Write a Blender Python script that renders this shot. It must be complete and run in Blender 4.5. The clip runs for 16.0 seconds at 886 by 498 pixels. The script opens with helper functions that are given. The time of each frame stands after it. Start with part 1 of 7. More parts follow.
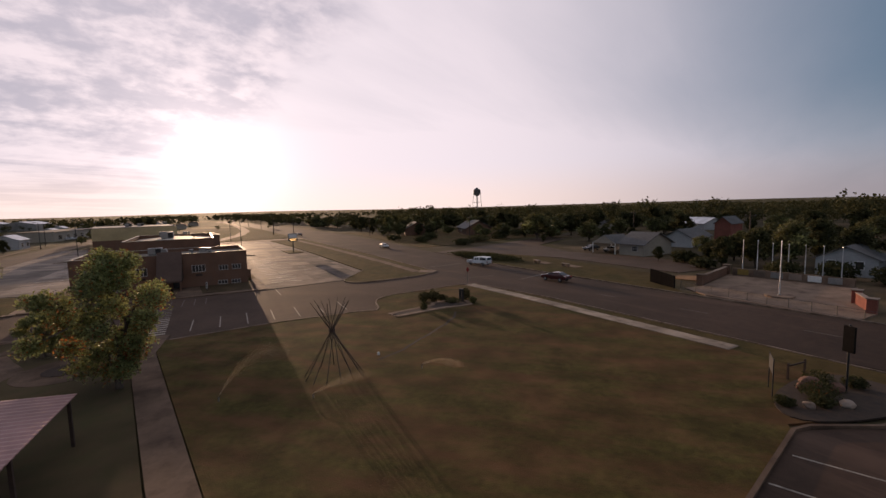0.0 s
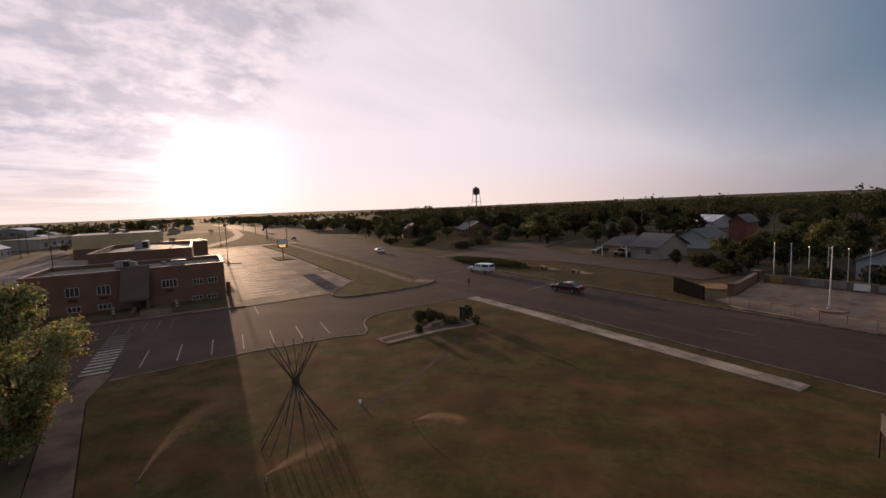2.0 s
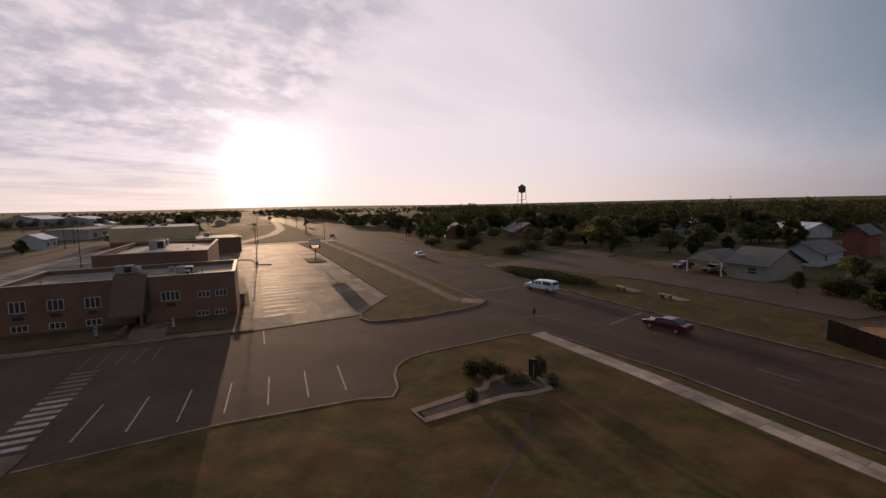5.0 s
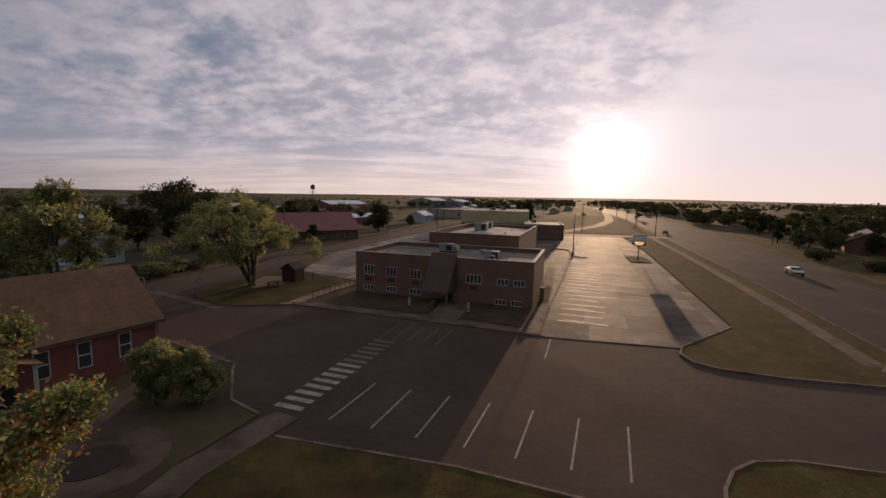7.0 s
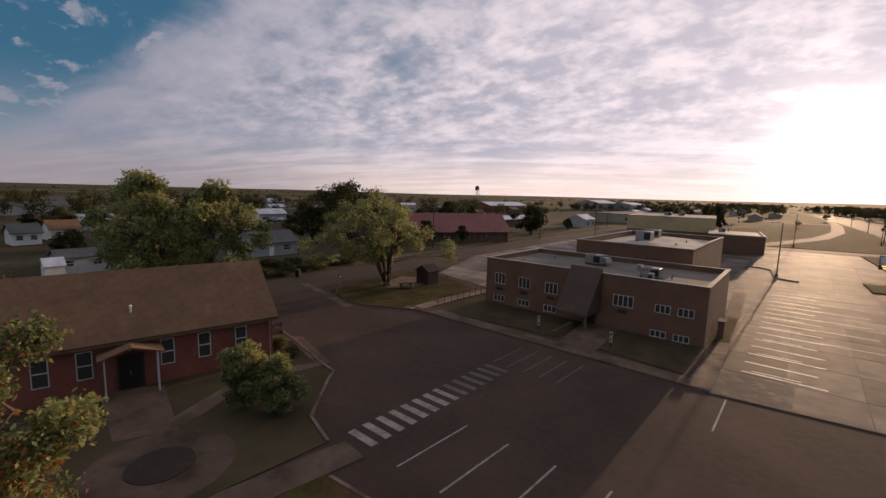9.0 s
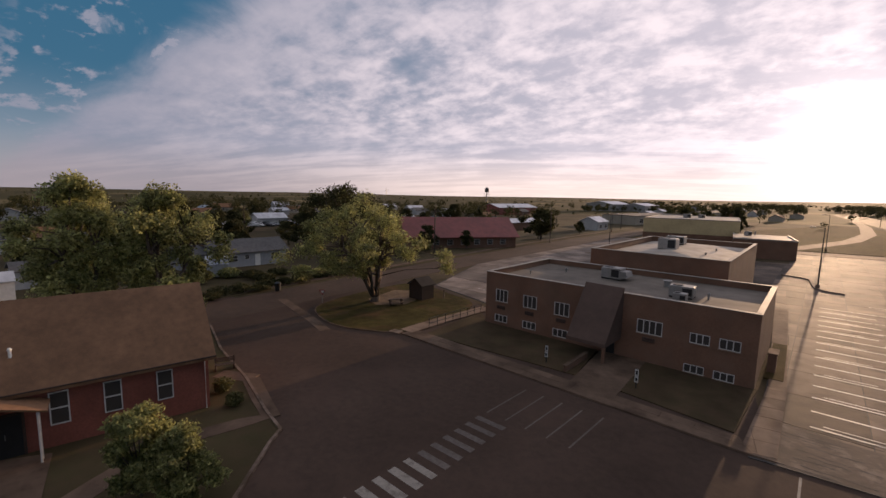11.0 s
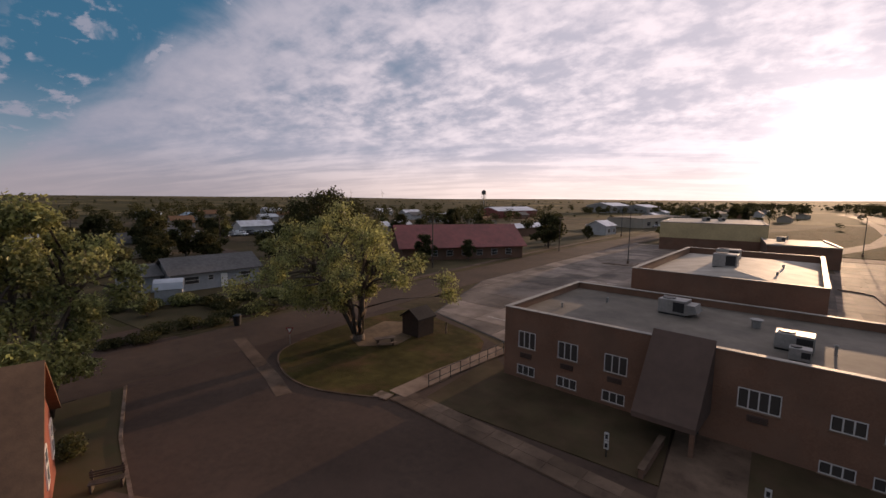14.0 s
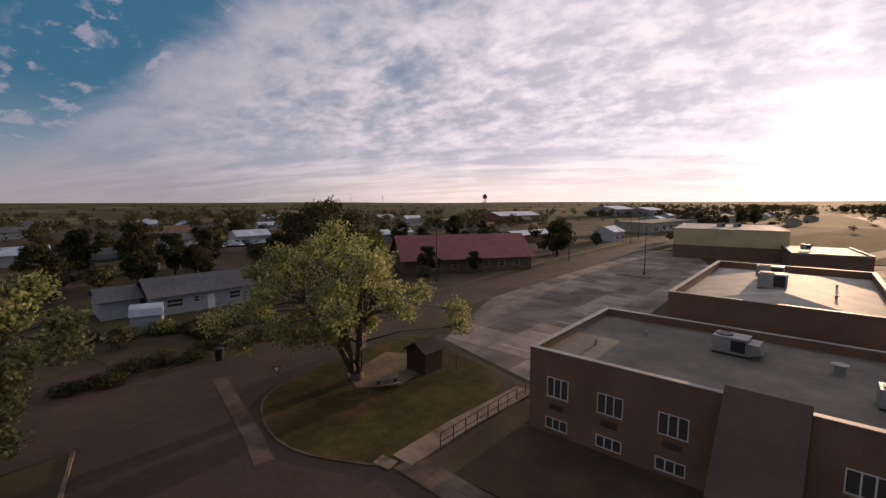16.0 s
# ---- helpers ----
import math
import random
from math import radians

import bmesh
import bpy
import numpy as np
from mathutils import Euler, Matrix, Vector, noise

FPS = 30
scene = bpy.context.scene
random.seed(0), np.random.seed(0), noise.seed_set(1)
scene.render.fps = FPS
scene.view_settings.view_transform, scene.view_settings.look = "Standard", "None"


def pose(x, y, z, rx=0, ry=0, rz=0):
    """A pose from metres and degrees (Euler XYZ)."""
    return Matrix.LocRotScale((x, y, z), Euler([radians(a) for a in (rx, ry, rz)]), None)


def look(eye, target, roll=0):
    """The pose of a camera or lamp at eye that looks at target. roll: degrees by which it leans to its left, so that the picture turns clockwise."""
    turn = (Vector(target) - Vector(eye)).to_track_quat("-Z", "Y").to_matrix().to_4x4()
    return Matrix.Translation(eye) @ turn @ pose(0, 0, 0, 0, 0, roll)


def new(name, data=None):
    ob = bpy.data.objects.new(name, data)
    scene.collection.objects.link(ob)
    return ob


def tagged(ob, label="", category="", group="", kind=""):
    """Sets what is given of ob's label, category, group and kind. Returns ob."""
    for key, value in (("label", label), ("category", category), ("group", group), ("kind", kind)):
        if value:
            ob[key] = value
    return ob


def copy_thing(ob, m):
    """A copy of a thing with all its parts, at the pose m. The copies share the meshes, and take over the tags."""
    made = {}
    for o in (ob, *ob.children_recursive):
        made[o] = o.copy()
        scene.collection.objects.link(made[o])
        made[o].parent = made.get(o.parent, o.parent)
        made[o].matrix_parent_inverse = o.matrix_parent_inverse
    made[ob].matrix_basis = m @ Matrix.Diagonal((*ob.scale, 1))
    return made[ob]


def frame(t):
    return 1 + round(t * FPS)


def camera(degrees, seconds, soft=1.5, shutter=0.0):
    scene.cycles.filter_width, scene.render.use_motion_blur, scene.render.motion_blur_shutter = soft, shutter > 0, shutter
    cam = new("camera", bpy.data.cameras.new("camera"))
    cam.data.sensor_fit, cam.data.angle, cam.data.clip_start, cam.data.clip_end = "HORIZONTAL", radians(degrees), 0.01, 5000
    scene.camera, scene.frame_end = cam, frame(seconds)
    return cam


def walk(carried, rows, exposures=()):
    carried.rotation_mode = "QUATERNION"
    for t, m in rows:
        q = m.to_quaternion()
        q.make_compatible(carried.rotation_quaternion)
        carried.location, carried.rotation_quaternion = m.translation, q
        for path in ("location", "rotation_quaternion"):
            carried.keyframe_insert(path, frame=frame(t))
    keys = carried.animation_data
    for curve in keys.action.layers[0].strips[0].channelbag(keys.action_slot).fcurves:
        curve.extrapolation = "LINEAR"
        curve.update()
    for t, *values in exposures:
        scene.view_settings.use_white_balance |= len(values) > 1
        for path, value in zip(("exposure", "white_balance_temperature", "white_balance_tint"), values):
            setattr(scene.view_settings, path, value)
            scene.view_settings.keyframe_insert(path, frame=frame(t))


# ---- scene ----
# ---------------------------------------------------------------- camera
ROWS = [
    (0.0, -17.12, -80.84, 11.88, -37.02, -5.48, -1.39),
    (0.5, -16.09, -79.55, 11.91, -37.22, -5.43, -1.76),
    (1.0, -14.97, -78.15, 12.03, -37.17, -5.44, -1.91),
    (1.5, -13.78, -76.71, 12.27, -37.21, -5.50, -2.02),
    (2.0, -12.58, -75.30, 12.59, -37.06, -5.59, -2.22),
    (2.5, -11.40, -73.77, 12.94, -36.90, -5.74, -2.32),
    (3.0, -10.21, -72.03, 13.30, -37.19, -5.95, -2.34),
    (5.3, -5.15, -62.04, 13.64, -28.71, -5.91, -0.34),
    (5.5, -4.71, -61.17, 13.67, -25.41, -5.91, -0.04),
    (6.0, -3.38, -57.83, 13.36, -12.14, -6.51, 0.37),
    (6.5, -2.28, -55.18, 13.18, 3.92, -6.92, 0.91),
    (7.0, -1.41, -53.14, 13.11, 10.60, -7.11, 1.15),
    (7.5, -0.72, -51.26, 13.06, 16.90, -7.24, 1.19),
    (8.0, -0.31, -49.46, 13.03, 26.25, -7.34, 1.36),
    (8.5, -0.20, -47.82, 13.06, 30.74, -7.39, 1.52),
    (9.0, -0.28, -46.32, 13.14, 32.11, -7.42, 1.60),
    (9.2, -0.31, -45.71, 13.18, 32.46, -7.42, 1.60),
    (11.5, -3.57, -37.46, 13.45, 33.69, -7.13, 1.07),
    (12.0, -4.67, -35.82, 13.47, 33.71, -6.94, 0.87),
    (12.5, -5.81, -34.25, 13.54, 33.29, -6.88, 0.81),
    (13.0, -6.98, -32.72, 13.66, 33.34, -6.86, 0.71),
    (13.5, -8.19, -31.19, 13.78, 33.38, -6.84, 0.62),
    (14.0, -9.50, -29.66, 13.91, 33.09, -6.84, 0.57),
    (14.5, -10.83, -28.25, 14.08, 33.07, -6.88, 0.58),
    (15.0, -11.98, -27.09, 14.34, 32.97, -6.96, 0.74),
    (15.5, -12.74, -26.19, 14.66, 32.78, -6.81, 0.62),
    (16.0, -13.14, -25.41, 14.99, 33.22, -6.34, -0.02),
]
cam = camera(91.78, 16.0)
walk(cam, [(t, pose(x, y, z, 90 + pitch, 0, yaw) @ pose(0, 0, 0, 0, 0, roll)) for t, x, y, z, yaw, pitch, roll in ROWS],
     exposures=[(0.0, 0.22, 7600, 27), (3.0, 0.20, 7600, 27), (5.5, 0.06, 7600, 25), (6.5, -0.04, 7600, 25), (7.2, 0.0, 7600, 25), (8.5, 0.24, 7600, 25), (11.5, 0.40, 7600, 26), (16.0, 0.42, 7600, 26)])

# ---------------------------------------------------------------- light
SUN_AZ, SUN_EL = 9.0, 5.5          # degrees to the right of +y, and above the horizon
SUN_DIR = Vector((math.sin(radians(SUN_AZ)) * math.cos(radians(SUN_EL)), math.cos(radians(SUN_AZ)) * math.cos(radians(SUN_EL)), math.sin(radians(SUN_EL))))
sun = new("sun", bpy.data.lights.new("sun", "SUN"))
sun.data.energy, sun.data.angle, sun.data.color = 2.8, radians(0.5), (1.0, 0.76, 0.50)
sun.matrix_world = look(SUN_DIR * 100, (0, 0, 0))


def world_sky():
    w = bpy.data.worlds.new("sky")
    scene.world = w
    w.use_nodes = True
    nt = w.node_tree
    nt.nodes.clear()
    L = nt.links.new
    out = nt.nodes.new("ShaderNodeOutputWorld")
    bg = nt.nodes.new("ShaderNodeBackground")
    sky = nt.nodes.new("ShaderNodeTexSky")
    sky.sky_type, sky.sun_disc = "NISHITA", False
    sky.sun_elevation, sky.sun_rotation = radians(SUN_EL), radians(SUN_AZ)
    sky.dust_density, sky.air_density, sky.ozone_density = 1.0, 1.0, 2.0
    tc = nt.nodes.new("ShaderNodeTexCoord")
    sep = nt.nodes.new("ShaderNodeSeparateXYZ")
    L(tc.outputs["Generated"], sep.inputs[0])

    def m(op, a, b=None, c=None, clamp=False):
        n = nt.nodes.new("ShaderNodeMath")
        n.operation, n.use_clamp = op, clamp
        for i, v in enumerate((a, b, c)):
            if v is None:
                continue
            if isinstance(v, (int, float)):
                n.inputs[i].default_value = v
            else:
                L(v, n.inputs[i])
        return n.outputs[0]

    def rng(v, a, b, c=0.0, d=1.0):
        n = nt.nodes.new("ShaderNodeMapRange")
        n.interpolation_type = "SMOOTHSTEP"
        L(v, n.inputs[0])
        for i, x in enumerate((a, b, c, d)):
            n.inputs[i + 1].default_value = x
        return n.outputs[0]

    # the cloud layer lies on a flat sheet far above: direction / height
    zz = m("ADD", m("MAXIMUM", sep.outputs[2], 0.0), 0.12)
    cx, cy = m("DIVIDE", sep.outputs[0], zz), m("DIVIDE", sep.outputs[1], zz)
    comb = nt.nodes.new("ShaderNodeCombineXYZ")
    L(cx, comb.inputs[0]), L(cy, comb.inputs[1])

    # the same sheet seen with some thickness, for cells that keep their height low in the sky
    zt = m("ADD", m("MAXIMUM", sep.outputs[2], 0.0), 0.32)
    thick = nt.nodes.new("ShaderNodeCombineXYZ")
    L(m("DIVIDE", sep.outputs[0], zt), thick.inputs[0]), L(m("DIVIDE", sep.outputs[1], zt), thick.inputs[1])

    def noise_tex(scale, detail, rough, distort, offset, stretch=(1, 1, 1), vec=None):
        mp = nt.nodes.new("ShaderNodeMapping")
        mp.inputs["Location"].default_value, mp.inputs["Scale"].default_value = offset, stretch
        L((vec or comb).outputs[0], mp.inputs["Vector"])
        n = nt.nodes.new("ShaderNodeTexNoise")
        n.inputs["Scale"].default_value, n.inputs["Detail"].default_value = scale, detail
        n.inputs["Roughness"].default_value, n.inputs["Distortion"].default_value = rough, distort
        L(mp.outputs[0], n.inputs["Vector"])
        return n.outputs[0]

    # streets of cloud run along one bearing across the sheet
    ca, sa = math.cos(radians(16)), math.sin(radians(16))
    along = m("ADD", m("MULTIPLY", cx, ca), m("MULTIPLY", cy, sa))
    across = m("SUBTRACT", m("MULTIPLY", cy, ca), m("MULTIPLY", cx, sa))
    street = nt.nodes.new("ShaderNodeCombineXYZ")
    L(m("MULTIPLY", along, 0.34), street.inputs[0]), L(m("MULTIPLY", across, 1.25), street.inputs[1])
    big = noise_tex(0.55, 4, 0.55, 0.5, (3.1, 1.7, 0), (1.0, 0.8, 1))
    edge = noise_tex(2.6, 6, 0.60, 0.4, (5.2, 0.9, 0), (1, 1.25, 1), thick)
    puffs = noise_tex(6.0, 5, 0.52, 0.25, (0.4, 7.7, 0), (1, 1.2, 1), thick)
    fine = noise_tex(13.0, 5, 0.58, 0.2, (2.4, 3.3, 0), (1, 1.2, 1), thick)
    streak = nt.nodes.new("ShaderNodeTexNoise")
    for key, v in (("Scale", 1.5), ("Detail", 7), ("Roughness", 0.58), ("Distortion", 0.35)):
        streak.inputs[key].default_value = v
    L(street.outputs[0], streak.inputs["Vector"])
    streak = streak.outputs[0]
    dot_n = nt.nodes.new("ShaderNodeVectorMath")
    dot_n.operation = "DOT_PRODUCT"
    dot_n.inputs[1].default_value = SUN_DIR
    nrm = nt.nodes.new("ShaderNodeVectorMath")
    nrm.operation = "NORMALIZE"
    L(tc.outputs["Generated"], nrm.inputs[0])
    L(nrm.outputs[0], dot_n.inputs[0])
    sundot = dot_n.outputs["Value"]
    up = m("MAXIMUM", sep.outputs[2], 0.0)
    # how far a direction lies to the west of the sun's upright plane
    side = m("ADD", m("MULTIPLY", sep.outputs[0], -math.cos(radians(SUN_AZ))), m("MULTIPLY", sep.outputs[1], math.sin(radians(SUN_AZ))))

    def blend(fac, c0, c1, mode="MIX", clamp=True):
        n = nt.nodes.new("ShaderNodeMix")
        n.data_type, n.blend_type, n.clamp_factor = "RGBA", mode, clamp
        for i, v in ((0, fac), (6, c0), (7, c1)):
            if isinstance(v, (int, float)):
                n.inputs[i].default_value = v
            elif isinstance(v, tuple):
                n.inputs[i].default_value = (*v, 1)
            else:
                L(v, n.inputs[i])
        return n.outputs[2]

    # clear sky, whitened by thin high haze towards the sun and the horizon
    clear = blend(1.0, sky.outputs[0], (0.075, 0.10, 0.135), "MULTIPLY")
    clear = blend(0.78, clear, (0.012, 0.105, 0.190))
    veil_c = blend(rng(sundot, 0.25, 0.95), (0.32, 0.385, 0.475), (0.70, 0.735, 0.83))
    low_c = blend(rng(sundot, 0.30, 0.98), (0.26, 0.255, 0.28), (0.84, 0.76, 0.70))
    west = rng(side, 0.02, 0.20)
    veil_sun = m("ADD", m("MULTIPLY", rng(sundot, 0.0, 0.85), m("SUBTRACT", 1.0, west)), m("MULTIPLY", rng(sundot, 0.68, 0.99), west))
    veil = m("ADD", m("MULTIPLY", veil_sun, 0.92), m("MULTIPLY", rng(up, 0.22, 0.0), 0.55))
    # added pale sky, opposite the sun and overhead, unseen: brightens the ground
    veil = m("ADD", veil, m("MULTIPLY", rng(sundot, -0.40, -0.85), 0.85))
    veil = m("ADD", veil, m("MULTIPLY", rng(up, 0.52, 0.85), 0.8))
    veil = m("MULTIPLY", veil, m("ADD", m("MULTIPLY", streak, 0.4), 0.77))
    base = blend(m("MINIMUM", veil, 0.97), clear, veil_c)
    # one sheet of broken cloud with two fairly straight edges: clear beyond both of them
    wob = m("SUBTRACT", edge, 0.5)
    cover = m("MULTIPLY", rng(m("ADD", cx, m("MULTIPLY", wob, 0.55)), 0.92, 0.56), rng(m("ADD", m("ADD", cy, m("MULTIPLY", cx, 0.04)), m("MULTIPLY", wob, 0.45)), 0.84, 1.14))
    high = m("ADD", m("MULTIPLY", rng(up, 0.05, 0.18), 0.88), 0.06)
    cells = m("ADD", m("MULTIPLY", puffs, 0.55), m("MULTIPLY", fine, 0.45))
    form = blend(high, streak, cells)
    dens = m("ADD", m("ADD", m("MULTIPLY", big, 0.35), m("MULTIPLY", edge, 0.30)), m("MULTIPLY", form, 0.45))
    mask = m("MULTIPLY", rng(dens, 0.36, 0.54, 0.45, 1.0), cover, clamp=True)
    # a few small puffs stand off beyond the sheet's west edge
    loose = m("MULTIPLY", rng(edge, 0.46, 0.54), m("MULTIPLY", rng(cells, 0.49, 0.56), m("MULTIPLY", rng(cy, 0.45, 0.72), rng(cx, -0.9, -1.6))))
    mask = m("MAXIMUM", mask, m("MULTIPLY", loose, 0.85))
    lit = blend(rng(sundot, 0.05, 1.0), (0.250, 0.285, 0.365), (0.66, 0.685, 0.77))
    grey = blend(rng(sundot, 0.0, 1.0), (0.165, 0.215, 0.30), (0.335, 0.383, 0.485))
    tone = m("ADD", m("MULTIPLY", form, 0.62), m("ADD", m("MULTIPLY", edge, 0.26), m("MULTIPLY", big, 0.12)))
    # thin and even along its west edge, broken into cells farther in
    swing = m("ADD", m("MULTIPLY", rng(cy, 0.95, 2.1), 0.80), 0.20)
    tone = m("ADD", m("MULTIPLY", m("SUBTRACT", tone, 0.49), swing), 0.47)
    cloud = blend(rng(tone, 0.40, 0.58), grey, lit)
    mix = blend(m("MULTIPLY", mask, 0.92), base, cloud)
    mix = blend(m("MULTIPLY", rng(up, 0.11, 0.0), 0.68), mix, low_c)
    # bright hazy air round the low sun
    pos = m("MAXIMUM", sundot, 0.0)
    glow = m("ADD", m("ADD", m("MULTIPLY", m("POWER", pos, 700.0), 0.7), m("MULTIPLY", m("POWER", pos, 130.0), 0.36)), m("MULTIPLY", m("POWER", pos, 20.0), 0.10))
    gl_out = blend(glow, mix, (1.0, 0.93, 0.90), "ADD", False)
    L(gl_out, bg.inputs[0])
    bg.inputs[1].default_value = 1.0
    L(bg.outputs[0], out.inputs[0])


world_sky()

# ---------------------------------------------------------------- materials
MATS = {}


def mat(name, color, color2=None, scale=3.0, rough=0.8, bump=0.1, bump_scale=40.0, metal=0.0, big=0.25, big_scale=0.25, spec=0.3, island=0.0, translucent=0.0, patch=None, patch_scale=0.08, patch_lo=0.45, patch_hi=0.6, streak=None, bump_dist=0.03, piece=0.0):
    """Two colours mixed by fine noise, darkened and lightened by broad noise, with fine relief."""
    if name in MATS:
        return MATS[name]
    mt = bpy.data.materials.new(name)
    mt.use_nodes = True
    nt = mt.node_tree
    L = nt.links.new
    b = nt.nodes["Principled BSDF"]
    color2 = color2 or tuple(c * 0.72 for c in color)
    tc = nt.nodes.new("ShaderNodeTexCoord")
    geo = nt.nodes.new("ShaderNodeNewGeometry")
    n1 = nt.nodes.new("ShaderNodeTexNoise")
    n1.inputs["Scale"].default_value, n1.inputs["Detail"].default_value, n1.inputs["Roughness"].default_value = scale, 6, 0.65
    n2 = nt.nodes.new("ShaderNodeTexNoise")
    n2.inputs["Scale"].default_value, n2.inputs["Detail"].default_value = big_scale, 3
    L(geo.outputs["Position"], n1.inputs["Vector"]), L(geo.outputs["Position"], n2.inputs["Vector"])
    ramp = nt.nodes.new("ShaderNodeMapRange")
    ramp.inputs[1].default_value, ramp.inputs[2].default_value = 0.32, 0.68
    L(n1.outputs[0], ramp.inputs[0])
    mx = nt.nodes.new("ShaderNodeMix")
    mx.data_type = "RGBA"
    L(ramp.outputs[0], mx.inputs[0])
    mx.inputs[6].default_value, mx.inputs[7].default_value = (*color2, 1), (*color, 1)
    last = mx.outputs[2]
    if patch:
        n4 = nt.nodes.new("ShaderNodeTexNoise")
        n4.inputs["Scale"].default_value, n4.inputs["Detail"].default_value, n4.inputs["Roughness"].default_value = patch_scale, 7, 0.7
        if streak:
            mp = nt.nodes.new("ShaderNodeMapping")
            mp.vector_type = "TEXTURE"
            mp.inputs["Rotation"].default_value, mp.inputs["Scale"].default_value = (0, 0, radians(streak[0])), (streak[1], 1, 1)
            L(geo.outputs["Position"], mp.inputs["Vector"]), L(mp.outputs[0], n4.inputs["Vector"])
        else:
            L(geo.outputs["Position"], n4.inputs["Vector"])
        pr = nt.nodes.new("ShaderNodeMapRange")
        pr.inputs[1].default_value, pr.inputs[2].default_value = patch_lo, patch_hi
        L(n4.outputs[0], pr.inputs[0])
        pm = nt.nodes.new("ShaderNodeMix")
        pm.data_type = "RGBA"
        L(pr.outputs[0], pm.inputs[0]), L(last, pm.inputs[6])
        pm.inputs[7].default_value = (*patch, 1)
        last = pm.outputs[2]
    hsv = nt.nodes.new("ShaderNodeHueSaturation")
    mr = nt.nodes.new("ShaderNodeMapRange")
    mr.inputs[1].default_value, mr.inputs[2].default_value, mr.inputs[3].default_value, mr.inputs[4].default_value = 0.3, 0.7, 1 - big, 1 + big
    L(n2.outputs[0], mr.inputs[0])
    val = mr.outputs[0]
    if island:
        im = nt.nodes.new("ShaderNodeMapRange")
        im.inputs[3].default_value, im.inputs[4].default_value = 1 - island, 1 + island
        L(geo.outputs["Random Per Island"], im.inputs[0])
        mm = nt.nodes.new("ShaderNodeMath")
        mm.operation = "MULTIPLY"
        L(val, mm.inputs[0]), L(im.outputs[0], mm.inputs[1])
        val = mm.outputs[0]
    if piece:
        oi = nt.nodes.new("ShaderNodeObjectInfo")
        om = nt.nodes.new("ShaderNodeMapRange")
        om.inputs[3].default_value, om.inputs[4].default_value = 1 - piece, 1 + piece
        L(oi.outputs["Random"], om.inputs[0])
        mq = nt.nodes.new("ShaderNodeMath")
        mq.operation = "MULTIPLY"
        L(val, mq.inputs[0]), L(om.outputs[0], mq.inputs[1])
        val = mq.outputs[0]
    L(val, hsv.inputs["Value"]), L(last, hsv.inputs["Color"])
    L(hsv.outputs[0], b.inputs["Base Color"])
    b.inputs["Roughness"].default_value, b.inputs["Metallic"].default_value = rough, metal
    b.inputs["Specular IOR Level"].default_value = spec
    if bump:
        n3 = nt.nodes.new("ShaderNodeTexNoise")
        n3.inputs["Scale"].default_value, n3.inputs["Detail"].default_value = bump_scale, 4
        L(geo.outputs["Position"], n3.inputs["Vector"])
        bp = nt.nodes.new("ShaderNodeBump")
        bp.inputs["Strength"].default_value, bp.inputs["Distance"].default_value = bump, bump_dist
        L(n3.outputs[0], bp.inputs["Height"]), L(bp.outputs[0], b.inputs["Normal"])
    if translucent:
        tr = nt.nodes.new("ShaderNodeBsdfTranslucent")
        L(hsv.outputs[0], tr.inputs[0])
        ms = nt.nodes.new("ShaderNodeMixShader")
        ms.inputs[0].default_value = translucent
        L(b.outputs[0], ms.inputs[1]), L(tr.outputs[0], ms.inputs[2])
        L(ms.outputs[0], nt.nodes["Material Output"].inputs[0])
    MATS[name] = mt
    return mt


def glass(name="window_glass", tint=(0.055, 0.047, 0.042)):
    if name in MATS:
        return MATS[name]
    mt = bpy.data.materials.new(name)
    mt.use_nodes = True
    b = mt.node_tree.nodes["Principled BSDF"]
    b.inputs["Base Color"].default_value = (*tint, 1)
    b.inputs["Roughness"].default_value, b.inputs["Specular IOR Level"].default_value = 0.10, 0.35
    MATS[name] = mt
    return mt


asphalt = mat("asphalt", (0.082, 0.052, 0.039), (0.062, 0.040, 0.030), 2.2, 0.85, 0.3, 60, big=0.20, big_scale=0.12, spec=0.07, patch=(0.084, 0.052, 0.039), patch_scale=0.22, patch_lo=0.48, patch_hi=0.66)
road_asphalt = mat("road_asphalt", (0.066, 0.040, 0.028), (0.047, 0.029, 0.021), 1.2, 0.80, 0.3, 60, big=0.25, big_scale=0.1, spec=0.08, patch=(0.083, 0.050, 0.036), patch_scale=0.25, patch_lo=0.52, patch_hi=0.64, streak=(87, 8))
dirt_road = mat("worn_street_surface", (0.082, 0.049, 0.032), (0.061, 0.037, 0.025), 1.0, 0.80, 0.3, 40, big=0.22, big_scale=0.15, spec=0.14)
concrete = mat("concrete", (0.255, 0.188, 0.148), (0.190, 0.140, 0.110), 1.6, 0.72, 0.3, 30, big=0.28, big_scale=0.22, spec=0.14, patch=(0.125, 0.088, 0.067), patch_scale=0.20, patch_lo=0.46, patch_hi=0.60, piece=0.38)
lot_concrete = mat("lot_concrete", (0.150, 0.105, 0.081), (0.106, 0.074, 0.057), 1.6, 0.74, 0.4, 30, big=0.34, big_scale=0.22, spec=0.10, patch=(0.070, 0.049, 0.037), patch_scale=0.20, patch_lo=0.46, patch_hi=0.60, piece=0.55)
pale_path = mat("pale_path_concrete", (0.345, 0.262, 0.198), (0.26, 0.196, 0.148), 2.0, 0.85, 0.2, 50, big=0.25, big_scale=0.4, spec=0.1, patch=(0.20, 0.14, 0.10), patch_scale=0.5, patch_lo=0.52, patch_hi=0.66, piece=0.2)
